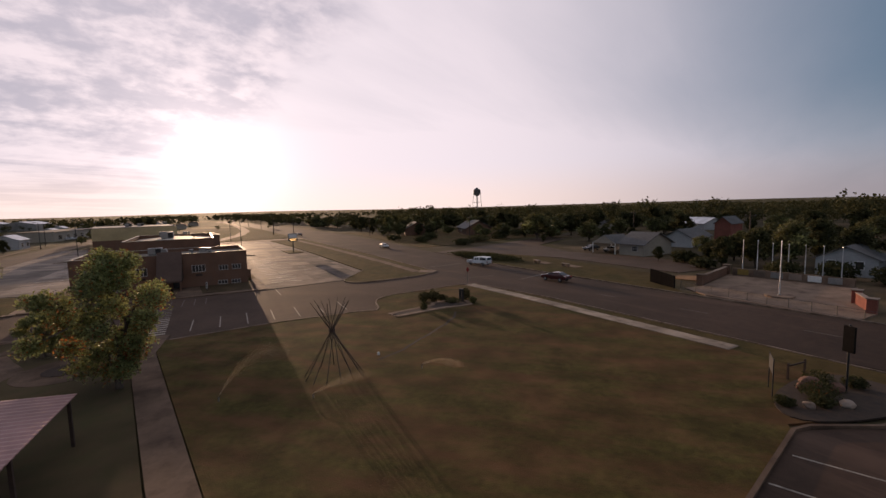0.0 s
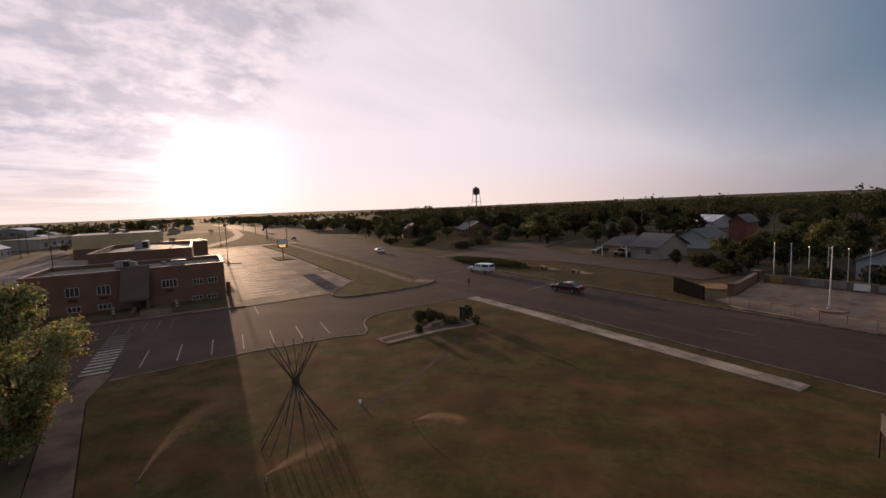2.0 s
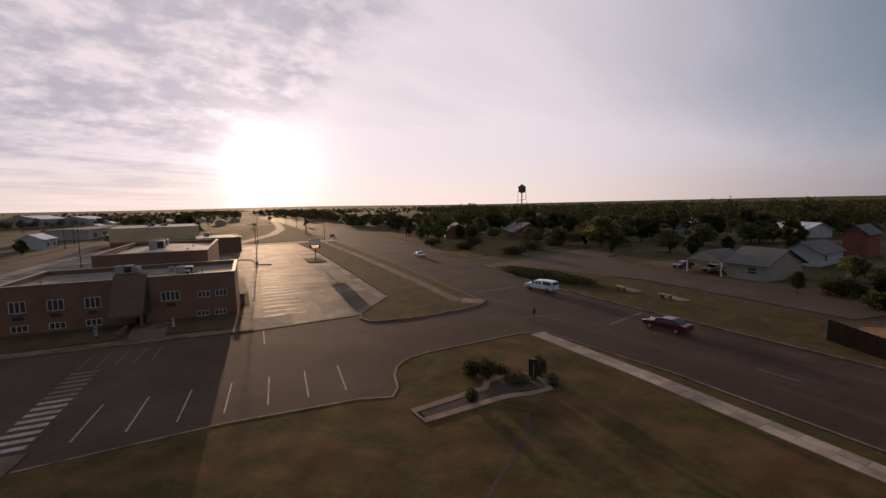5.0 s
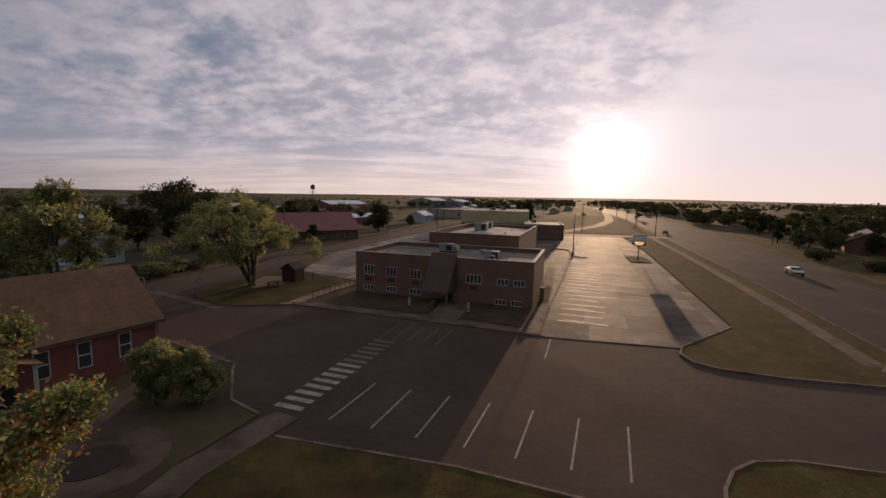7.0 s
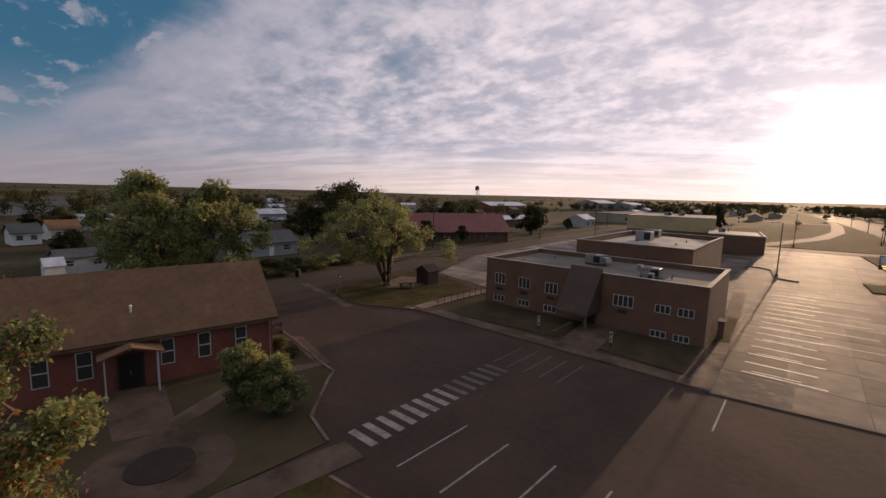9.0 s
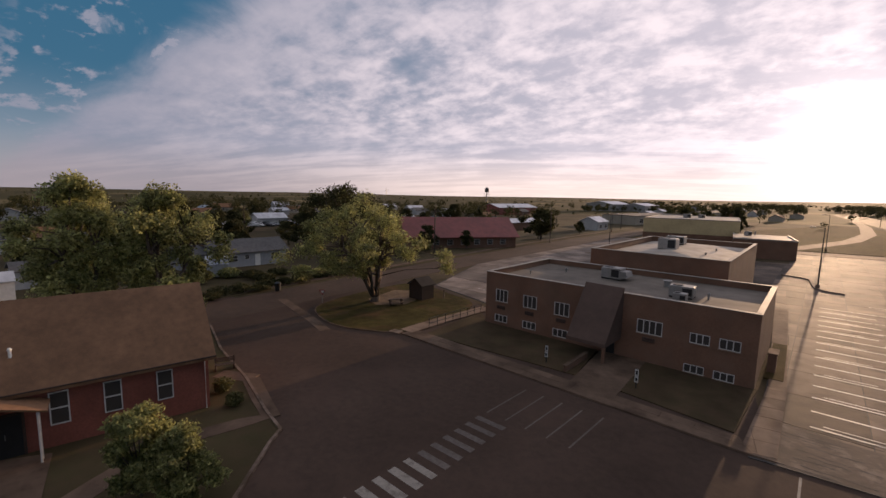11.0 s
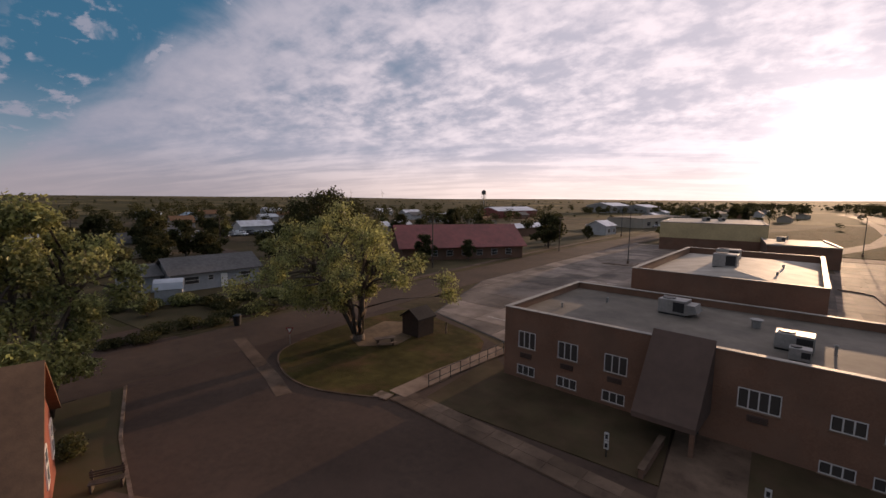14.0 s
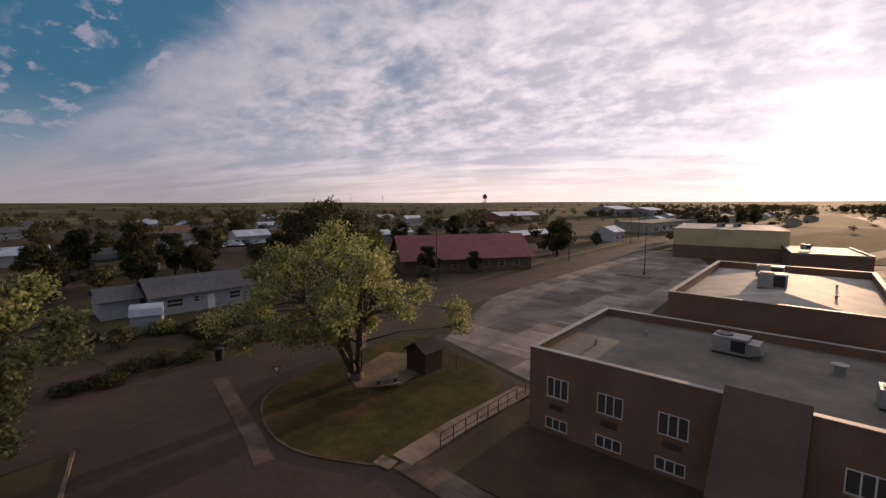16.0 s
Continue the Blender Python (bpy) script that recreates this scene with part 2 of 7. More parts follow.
concrete_old = mat("old_concrete", (0.242, 0.161, 0.114), (0.175, 0.114, 0.080), 2.0, 0.85, 0.2, 50, big=0.2, big_scale=0.4, spec=0.12, patch=(0.127, 0.079, 0.055), patch_scale=0.5, patch_lo=0.50, patch_hi=0.64, piece=0.13)
path_concrete = mat("path_concrete", (0.158, 0.101, 0.070), (0.112, 0.072, 0.050), 2.0, 0.85, 0.2, 50, big=0.25, big_scale=0.4, spec=0.1, patch=(0.080, 0.050, 0.035), patch_scale=0.5, patch_lo=0.48, patch_hi=0.62, piece=0.13)
kerb_mat = mat("kerb_concrete", (0.251, 0.169, 0.125), (0.145, 0.099, 0.074), 3.0, 0.85, 0.2, 40, patch=(0.099, 0.062, 0.039), patch_scale=0.6, patch_lo=0.48, patch_hi=0.6)
white_line = mat("road_paint", (0.34, 0.285, 0.235), (0.255, 0.212, 0.175), 6.0, 0.8, 0.1, 80, big=0.2, big_scale=1.0, patch=(0.165, 0.132, 0.106), patch_scale=1.6, patch_lo=0.50, patch_hi=0.66)
lawn = mat("lawn_grass", (0.082, 0.064, 0.020), (0.048, 0.037, 0.013), 2.4, 0.95, 0.5, 16, big=0.35, big_scale=0.35, spec=0.06, patch=(0.104, 0.053, 0.025), patch_scale=0.42, patch_lo=0.42, patch_hi=0.62, streak=(-52, 3.0), bump_dist=0.06)
green_lawn = mat("green_lawn", (0.066, 0.051, 0.016), (0.044, 0.035, 0.010), 1.2, 0.95, 0.8, 10, big=0.3, big_scale=0.3, spec=0.06, patch=(0.083, 0.047, 0.021), patch_scale=0.25, patch_lo=0.50, patch_hi=0.64, bump_dist=0.10)
dry_grass = mat("dry_grass", (0.106, 0.071, 0.028), (0.068, 0.047, 0.018), 0.8, 0.95, 0.8, 10, big=0.3, big_scale=0.12, spec=0.06, patch=(0.045, 0.036, 0.013), patch_scale=0.12, patch_lo=0.47, patch_hi=0.60, bump_dist=0.10)
plain = mat("prairie", (0.082, 0.062, 0.027), (0.046, 0.042, 0.017), 0.05, 0.95, 0.3, 2.0, big=0.35, big_scale=0.008, spec=0.05, patch=(0.150, 0.112, 0.055), patch_scale=0.0045, patch_lo=0.54, patch_hi=0.57)
brick = mat("brown_brick", (0.188, 0.096, 0.060), (0.142, 0.071, 0.045), 8.0, 0.85, 0.25, 30, big=0.15, big_scale=0.5, patch=(0.160, 0.088, 0.058), patch_scale=0.35, patch_lo=0.45, patch_hi=0.62)
red_brick = mat("red_brick", (0.240, 0.074, 0.050), (0.175, 0.055, 0.038), 8.0, 0.85, 0.25, 30, big=0.2, big_scale=0.5)
tan_wall = mat("tan_panel_wall", (0.500, 0.375, 0.200), (0.430, 0.320, 0.170), 2.0, 0.75, 0.1, 20, big=0.12)
roof_membrane = mat("roof_membrane", (0.165, 0.132, 0.104), (0.118, 0.094, 0.074), 0.9, 0.8, 0.15, 20, big=0.3, big_scale=0.25)
roof_white = mat("pale_roof_membrane", (0.385, 0.325, 0.268), (0.311, 0.262, 0.216), 0.6, 0.70, 0.1, 20, big=0.2, big_scale=0.3)
metal_cap = mat("parapet_metal", (0.300, 0.263, 0.224), (0.225, 0.197, 0.171), 2.0, 0.6, 0.05, 20, metal=0.3)
galv = mat("galvanised_steel", (0.306, 0.290, 0.272), (0.221, 0.212, 0.200), 5.0, 0.5, 0.05, 30, metal=0.5)
white_paint = mat("white_paint", (0.75, 0.72, 0.68), (0.62, 0.60, 0.56), 3.0, 0.6, 0.05, 30, big=0.1)
shingle_brown = mat("brown_shingles", (0.205, 0.105, 0.056), (0.145, 0.074, 0.041), 2.5, 0.9, 0.35, 18, big=0.18, big_scale=0.5)
shingle_grey = mat("grey_shingles", (0.13, 0.12, 0.115), (0.085, 0.078, 0.075), 2.0, 0.9, 0.3, 18, big=0.15)
red_metal = mat("red_metal_roof", (0.234, 0.052, 0.043), (0.172, 0.040, 0.034), 1.0, 0.55, 0.1, 10, big=0.15, spec=0.4)
bark = mat("bark", (0.125, 0.095, 0.074), (0.07, 0.052, 0.040), 6.0, 0.95, 0.6, 20)
dark_wood = mat("dark_wood", (0.06, 0.036, 0.026), (0.038, 0.024, 0.018), 4.0, 0.8, 0.3, 15)
pole_wood = mat("weathered_pole_wood", (0.09, 0.065, 0.05), (0.055, 0.04, 0.03), 5.0, 0.85, 0.3, 15)
black_metal = mat("black_metal", (0.022, 0.021, 0.021), (0.015, 0.015, 0.015), 5.0, 0.5, 0.05, 30)
LEAF = [mat("leaves_olive", (0.345, 0.335, 0.130), (0.200, 0.205, 0.078), 1.2, 0.45, 0, island=0.6, translucent=0.50),
        mat("leaves_green", (0.245, 0.255, 0.096), (0.155, 0.170, 0.064), 1.2, 0.45, 0, island=0.6, translucent=0.50),
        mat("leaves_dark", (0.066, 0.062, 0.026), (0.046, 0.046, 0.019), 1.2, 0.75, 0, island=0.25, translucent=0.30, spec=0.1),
        mat("leaves_autumn", (0.33, 0.13, 0.036), (0.24, 0.070, 0.026), 1.2, 0.5, 0, island=0.4, translucent=0.55),
        mat("leaves_town", (0.125, 0.115, 0.045), (0.082, 0.080, 0.031), 1.2, 0.6, 0, island=0.4, translucent=0.40, spec=0.2)]
for lm in LEAF:
    lm.use_backface_culling = False

frame_paint = mat("window_frame_paint", (0.50, 0.47, 0.44), (0.40, 0.375, 0.35), 3.0, 0.6, 0.05, 30, big=0.1)
grille_m = mat("brown_grille_paint", (0.085, 0.050, 0.038), None, 6, 0.7, 0)
matt_black = mat("matt_black", (0.016, 0.014, 0.013), (0.011, 0.010, 0.009), 3, 1.0, 0.05, 20, spec=0.0)
stucco = mat("grey_brown_render", (0.115, 0.072, 0.056), (0.095, 0.060, 0.047), 1.5, 0.85, 0.15, 30, big=0.12, big_scale=0.4, spec=0.15)
joint_m = mat("joint_tar", (0.060, 0.050, 0.043), None, 3, 0.8, 0.1)

# ---------------------------------------------------------------- mesh helpers
def link(name, bm, material, parent=None, label="", smooth=False):
    me = bpy.data.meshes.new(name)
    bm.to_mesh(me)
    bm.free()
    for m_ in (material if isinstance(material, (list, tuple)) else [material]):
        me.materials.append(m_)
    if smooth:
        for p in me.polygons:
            p.use_smooth = True
    ob = new(name, me)
    if parent:
        ob.parent = parent
    if label:
        ob["label"] = label
    return ob


def part(name, bm, material, parent, label="", smooth=False):
    return link(name, bm, material, parent, label, smooth)


def empty(name, m=None):
    ob = new(name)
    ob.empty_display_size = 0.3
    if m is not None:
        ob.matrix_basis = m
    return ob


def box(bm, x0, x1, y0, y1, z0, z1, bevel=0.0, m=None):
    vs = [bm.verts.new((x, y, z)) for z in (z0, z1) for y in (y0, y1) for x in (x0, x1)]
    fs = [bm.faces.new([vs[i] for i in q]) for q in ((0, 2, 3, 1), (4, 5, 7, 6), (0, 1, 5, 4), (2, 6, 7, 3), (0, 4, 6, 2), (1, 3, 7, 5))]
    if bevel:
        es = list({e for f in fs for e in f.edges})
        r = bmesh.ops.bevel(bm, geom=es, offset=bevel, segments=1, affect="EDGES")
        vs = [v for v in r["verts"]] + [v for v in vs if v.is_valid]
    if m is not None:
        bmesh.ops.transform(bm, matrix=m, verts=list({v for v in vs if v.is_valid}))
    return bm


def boxes(*list_of, bevel=0.0):
    bm = bmesh.new()
    for b_ in list_of:
        box(bm, *b_, bevel=bevel)
    return bm


def slab(bm, pts, z0, z1):
    """A flat plate with the outline pts (counter-clockwise)."""
    lo = [bm.verts.new((x, y, z0)) for x, y in pts]
    hi = [bm.verts.new((x, y, z1)) for x, y in pts]
    bm.faces.new(hi)
    bm.faces.new(lo[::-1])
    for i in range(len(pts)):
        j = (i + 1) % len(pts)
        bm.faces.new((lo[i], lo[j], hi[j], hi[i]))
    return bm


def strip(bm, line, w, z0, z1):
    """A band of width w along a line of points (a kerb, a path)."""
    line = [Vector(p) for p in line]
    left, right = [], []
    for i, p in enumerate(line):
        d = (line[min(i + 1, len(line) - 1)] - line[max(i - 1, 0)]).normalized()
        n = Vector((-d.y, d.x))
        left.append(p + n * w / 2), right.append(p - n * w / 2)
    for i in range(len(line) - 1):
        slab(bm, [right[i], right[i + 1], left[i + 1], left[i]], z0, z1)
    return bm


def tube(bm, pts, radii, sides=8, caps=True):
    rings = []
    for i, p in enumerate(pts):
        p = Vector(p)
        d = (Vector(pts[min(i + 1, len(pts) - 1)]) - Vector(pts[max(i - 1, 0)])).normalized()
        a = d.orthogonal().normalized()
        if i and abs(d.dot(Vector((0, 0, 1)))) < 0.999:
            a = d.cross(Vector((0, 0, 1))).normalized()
        b = d.cross(a)
        r = radii[i] if isinstance(radii, (list, tuple)) else radii
        rings.append([bm.verts.new(p + (a * math.cos(2 * math.pi * k / sides) + b * math.sin(2 * math.pi * k / sides)) * r) for k in range(sides)])
    for r0, r1 in zip(rings, rings[1:]):
        for k in range(sides):
            bm.faces.new((r0[k], r0[(k + 1) % sides], r1[(k + 1) % sides], r1[k]))
    if caps:
        bm.faces.new(rings[0][::-1]), bm.faces.new(rings[-1])
    return bm


def arc(cx, cy, r, a0, a1, n=10):
    return [(cx + r * math.cos(radians(a0 + (a1 - a0) * i / n)), cy + r * math.sin(radians(a0 + (a1 - a0) * i / n))) for i in range(n + 1)]

# ---------------------------------------------------------------- ground
def ground_sheet():
    bm = bmesh.new()
    rings = [0, 60, 120, 200, 320, 500, 800, 1200, 1700, 2300, 3000, 3800, 4600]
    n = 96
    prev = None
    for r in rings:
        if r == 0:
            prev = [bm.verts.new((0, 0, -0.06))]
            continue
        cur = []
        for k in range(n):
            a = 2 * math.pi * k / n
            z = -0.06
            if r >= 800:
                z += (r - 500) / 4000 * (2 + 14 * noise.noise((math.cos(a) * 2.2, math.sin(a) * 2.2, r / 1500)))
                if 0 < math.cos(a - radians(35)) and r >= 1700:
                    z += 13 * math.cos(a - radians(35)) * (r - 1200) / 3400
            cur.append(bm.verts.new((r * math.cos(a), r * math.sin(a), z)))
        for k in range(n):
            j = (k + 1) % n
            if len(prev) == 1:
                bm.faces.new((prev[0], cur[k], cur[j]))
            else:
                bm.faces.new((prev[k], cur[k], cur[j], prev[j]))
        prev = cur
    return tagged(link("ground", bm, plain, smooth=True), "dry olive and tan prairie ground reaching the horizon", "ground", kind="structure")


ground_sheet()


def plate(name, pts, z0, z1, material, label, category):
    return tagged(link(name, slab(bmesh.new(), pts, z0, z1), material), label, category, kind="structure")


plate("road_1", [(-60, -9.5), (-60, -21), (-47, -19), (-18, -38), (27, -38), (29, -12.2), (0.5, -12.2), (0.0, -3.0), (-23, 0.5), (-26, 6), (-38, 12.6), (-44.5, 12), (-46, -9.5)], -0.05, 0.0, asphalt, "dark worn asphalt street and parking bays", "road")
plate("road_2", [(18, -260), (35, -260), (39.3, -66), (42.5, -33), (45, -14), (47.6, -1), (52.5, 24), (59.4, 54), (68.5, 98), (84, 228), (101, 418), (119, 684), (135, 900), (120, 900), (98, 684), (78, 418), (62, 228), (45.5, 98), (39.8, 54), (36.2, 24), (30.4, -12), (28.2, -14), (26.8, -45), (24.4, -68)], -0.045, 0.004, road_asphalt, "wide dark asphalt highway running to the horizon", "road")
plate("road_3", [(-54, -90), (-46, -90), (-45.5, -20), (-44, 20), (-38.5, 77), (-30, 130), (-10, 260), (-18, 260), (-40, 130), (-47.5, 77), (-51.8, 20), (-53.5, -20)], -0.045, 0.006, dirt_road, "worn brown-grey back street", "road")
plate("pavement_1", [(-0.6, -12.6), (4.3, -12.75), (12.9, -12.8), (20.3, -4.8), (25.4, 35), (29, 65), (32, 103), (11.5, 103), (9.5, 80), (4.2, 28), (0.6, -2.5)], -0.05, 0.008, joint_m, "pale cast concrete parking lot with slab joints", "parking lot")
plate("pavement_2", [(-38.2, 12.6), (-25.8, 7.2), (-22, 24), (-15, 90), (-20, 118), (-33, 118), (-39, 70), (-43, 34)], -0.05, 0.008, joint_m, "pale concrete side parking lot", "parking lot")

# main lawn, with its round kerb to the parking bays
LAWN = [(-14.35, -33.4), (-15.3, -37), (-15.2, -52), (-15.0, -75), (-15.0, -110), (6.0, -110), (6.6, -82), (6.9, -76.2), (10.2, -74.4), (14.0, -76.6), (20.5, -80), (21.0, -68.5), (22.2, -57), (23.7, -44), (24.6, -31.4),
        (23.5, -30.4), (12.6, -29.9), (10.6, -30.4), (9.2, -31.4), (8.2, -33.0), (7.4, -35.4), (6.3, -36.6), (4.2, -35.6), (-4.1, -34.0)]
plate("lawn_1", LAWN, -0.05, 0.10, lawn, "watered lawn with brown dry patches", "lawn")
plate("verge", [(24.6, -31.0), (26.2, -31.2), (26.2, -45), (24.2, -68), (22.8, -80), (20.6, -80), (21.0, -68.5), (22.2, -57), (23.7, -44)], -0.05, 0.085, dry_grass, "dry grass strip beside the highway", "verge")
bm = strip(bmesh.new(), [(25.2, -31.2), (24.3, -44), (22.8, -57), (21.6, -68)], 1.7, -0.04, 0.125)
tagged(link("pavement_3", bm, pale_path), "pale concrete footpath between lawn and highway", "footpath", kind="structure")
ISLAND = [(20.4, -4.8), (13.0, -12.6), (12.2, -14.6), (12.6, -16.4), (14.2, -17.5), (18, -18.2), (24.5, -18.3), (28.6, -17.3), (30.3, -15.9), (30.2, -14.6), (30.2, -12.5), (35.9, 24), (39.5, 54), (45.2, 98), (44.8, 102), (32.3, 102), (29.3, 65), (25.7, 35)]
plate("lawn_2", ISLAND, -0.05, 0.09, dry_grass, "yellowing grass island and roadside strip", "lawn")


# ---------------------------------------------------------------- main building
BLD = pose(-23.3, 0.6, 0, 0, 0, -7.5)      # front left corner, x along the front


def window_unit(parent, x, z, w, h, n, depth=0.12, label="white-framed window with narrow panes"):
    """A window in a front wall at local y = 0: frame, sill, panes, facing -y."""
    f = 0.055
    wn = part("window", boxes((x, x + w, -0.03, 0.05, z, z + f), (x, x + w, -0.03, 0.05, z + h - f, z + h), (x, x + f, -0.03, 0.05, z + f, z + h - f), (x + w - f, x + w, -0.03, 0.05, z + f, z + h - f)), frame_paint, parent, label)
    g = (w - 2 * f) / n
    for i in range(1, n):
        part("mullion", boxes((x + f + i * g - 0.035, x + f + i * g + 0.035, -0.025, 0.045, z + f, z + h - f)), frame_paint, wn)
    for i in range(n):
        part("pane", boxes((x + f + i * g + 0.035, x + f + (i + 1) * g - 0.035, 0.0, 0.03, z + f, z + h - f)), glass(), wn)
    part("sill", boxes((x - 0.06, x + w + 0.06, -0.09, 0.04, z - 0.07, z)), concrete_old, wn)
    return wn


def wall_with_holes(bm, x0, x1, z0, z1, holes, y0, y1):
    """A wall slab along x, from y0 to y1 thick, with rectangular holes (x, z, w, h) cut through it."""
    xs = sorted({x0, x1, *[h[0] for h in holes], *[h[0] + h[2] for h in holes]})
    for a, b in zip(xs, xs[1:]):
        mid = (a + b) / 2
        cuts = sorted((h[1], h[1] + h[3]) for h in holes if h[0] < mid < h[0] + h[2])
        z = z0
        for c0, c1 in cuts + [(z1, z1)]:
            if c0 > z + 1e-6:
                box(bm, a, b, y0, y1, z, c0)
            z = max(z, c1)
    return bm


def main_building():
    b = tagged(empty("school_building", BLD), "two-storey brown brick flat-roofed institutional building", "building")
    W_, D_, H_ = 23.5, 13.6, 5.5
    wins = [(1.25, 2.55, 1.45, 1.3, 3), (4.5, 2.5, 1.5, 1.25, 3), (7.85, 2.42, 1.5, 1.25, 3), (15.3, 2.45, 1.95, 1.15, 4), (19.2, 2.5, 1.35, 0.8, 3), (21.15, 2.5, 1.35, 0.8, 3),
            (1.2, 0.42, 1.5, 0.75, 3), (4.5, 0.4, 1.5, 0.75, 3), (7.8, 0.36, 1.5, 0.75, 3), (18.95, 0.12, 1.4, 0.66, 3), (20.95, 0.1, 1.35, 0.66, 3)]
    bm = bmesh.new()
    wall_with_holes(bm, 0, W_, -0.3, H_, [w[:4] for w in wins], 0, 0.3)
    box(bm, 0, 0.3, 0.3, D_, -0.3, H_)
    box(bm, W_ - 0.3, W_, 0.3, D_, -0.3, H_)
    box(bm, 0.3, W_ - 0.3, D_ - 0.3, D_, -0.3, H_)
    part("wall", bm, brick, b)
    part("roof", boxes((0.3, W_ - 0.3, 0.3, D_ - 0.3, 4.75, 4.95)), roof_membrane, b, "grey-brown flat roof membrane")
    part("coping", boxes((-0.06, W_ + 0.06, -0.06, 0.36, H_, H_ + 0.06), (-0.06, 0.36, 0.36, D_ - 0.36, H_, H_ + 0.07), (W_ - 0.36, W_ + 0.06, 0.36, D_ - 0.36, H_, H_ + 0.07), (-0.06, W_ + 0.06, D_ - 0.36, D_ + 0.06, H_, H_ + 0.07), bevel=0.01), metal_cap, b, "pale metal parapet coping")
    for w in wins:
        window_unit(b, *w)
    # stair tower in front of the wall, with the entrance beside it
    bm = bmesh.new()
    side_l = [bm.verts.new(p) for p in ((10.75, 0.0, 6.0), (10.75, 0.0, 1.6), (10.6, -3.1, 1.45), (10.6, -3.1, 1.75))]
    side_r = [bm.verts.new(p) for p in ((14.1, 0.0, 5.95), (14.1, 0.0, 1.6), (13.9, -3.1, 1.45), (13.9, -3.1, 1.75))]
    bm.faces.new(side_l), bm.faces.new(side_r[::-1])
    for i in range(4):
        j = (i + 1) % 4
        bm.faces.new((side_l[j], side_l[i], side_r[i], side_r[j]))
    bmesh.ops.recalc_face_normals(bm, faces=bm.faces)
    part("entrance_roof", bm, stucco, b, "steep plain grey-brown sloping entrance roof")
    part("entrance_post", boxes((13.6, 13.85, -3.0, -2.75, -0.1, 1.55), bevel=0.02), brick, b)
    part("entrance_door", boxes((12.6, 13.6, -0.06, 0.0, 0.0, 1.55), bevel=0.01), black_metal, b, "dark entrance door in the recess")
    for x in (1.45, 4.75, 8.1, 15.8):
        gr = part("air_grille", boxes((x, x + 0.95, -0.10, 0.0, 1.78, 2.16), bevel=0.015), grille_m, b, "dark air conditioner grille under the window")
        for k in range(4):
            part("louvre", boxes((x + 0.06, x + 0.89, -0.115, -0.095, 1.83 + 0.08 * k, 1.87 + 0.08 * k)), dark_wood, gr)
    # upper block behind
    X0, X1, Y0, Y1, Z = 4.2, 19.2, 17.0, 43.0, 7.0
    for q in ((X0, X1, Y0, Y0 + 0.3, -0.3, Z), (X0, X1, Y1 - 0.3, Y1, -0.3, Z), (X0, X0 + 0.3, Y0 + 0.3, Y1 - 0.3, -0.3, Z), (X1 - 0.3, X1, Y0 + 0.3, Y1 - 0.3, -0.3, Z)):
        part("rear_wall", boxes(q), brick, b)
    part("rear_coping", boxes((X0 - 0.06, X1 + 0.06, Y0 - 0.06, Y0 + 0.36, Z, Z + 0.07), (X0 - 0.06, X0 + 0.36, Y0 + 0.36, Y1 - 0.36, Z, Z + 0.07), (X1 - 0.36, X1 + 0.06, Y0 + 0.36, Y1 - 0.36, Z, Z + 0.07), (X0 - 0.06, X1 + 0.06, Y1 - 0.36, Y1 + 0.06, Z, Z + 0.07)), metal_cap, b)
    bm = bmesh.new()
    c = [bm.verts.new(v) for v in ((X0 + .3, Y0 + .3, 6.2), (X1 - .3, Y0 + .3, 6.2), (X1 - .3, Y1 - .3, 6.2), (X0 + .3, Y1 - .3, 6.2))]
    r0, r1 = bm.verts.new(((X0 + X1) / 2, Y0 + 7, 6.95)), bm.verts.new(((X0 + X1) / 2, Y1 - 7, 6.95))
    for q in ((c[0], c[1], r0), (c[1], c[2], r1, r0), (c[2], c[3], r1), (c[3], c[0], r0, r1)):
        bm.faces.new(q)
    part("rear_roof", bm, roof_white, b, "pale hipped roof membrane within the parapet")
    part("link_wing", boxes((5.0, 16.5, D_, 17.0, -0.3, 4.4)), brick, b)
    return b


main_building()


def gym():
    g = tagged(empty("gym_building", pose(-24.4, 106, 0, 0, 0, 0)), "tan flat-roofed gym hall on a brick base", "building")
    W_ = 24.6
    part("base_wall", boxes((0, W_, 0, 34, -0.3, 3.4)), brick, g)
    part("wall", boxes((-0.05, W_ + 0.05, -0.05, 34.05, 3.4, 7.6)), tan_wall, g)
    for k in range(1, 12):
        part("wall_seam", boxes((W_ * k / 12 - 0.03, W_ * k / 12 + 0.03, -0.075, -0.052, 3.4, 7.58)), tan_wall, g)
    part("roof", boxes((0.2, W_ - 0.2, 0.2, 33.8, 7.6, 7.66)), roof_white, g)
    part("coping", boxes((-0.1, W_ + 0.1, -0.1, 0.2, 7.6, 7.8), (-0.1, W_ + 0.1, 33.8, 34.1, 7.6, 7.8), (-0.1, 0.2, 0.2, 33.8, 7.6, 7.8), (W_ - 0.2, W_ + 0.1, 0.2, 33.8, 7.6, 7.8)), metal_cap, g)
    part("annex", boxes((23.2, 35.4, -20, -0.08, -0.3, 4.3)), brick, g)
    part("annex_roof", boxes((23.5, 35.1, -19.7, -0.2, 4.3, 4.36)), roof_white, g)
    part("annex_coping", boxes((23.1, 35.5, -20.1, -19.75, 4.3, 4.62), (23.1, 23.45, -19.75, -0.2, 4.3, 4.62), (35.15, 35.5, -19.75, -0.2, 4.3, 4.62)), metal_cap, g)
    return g


gym()


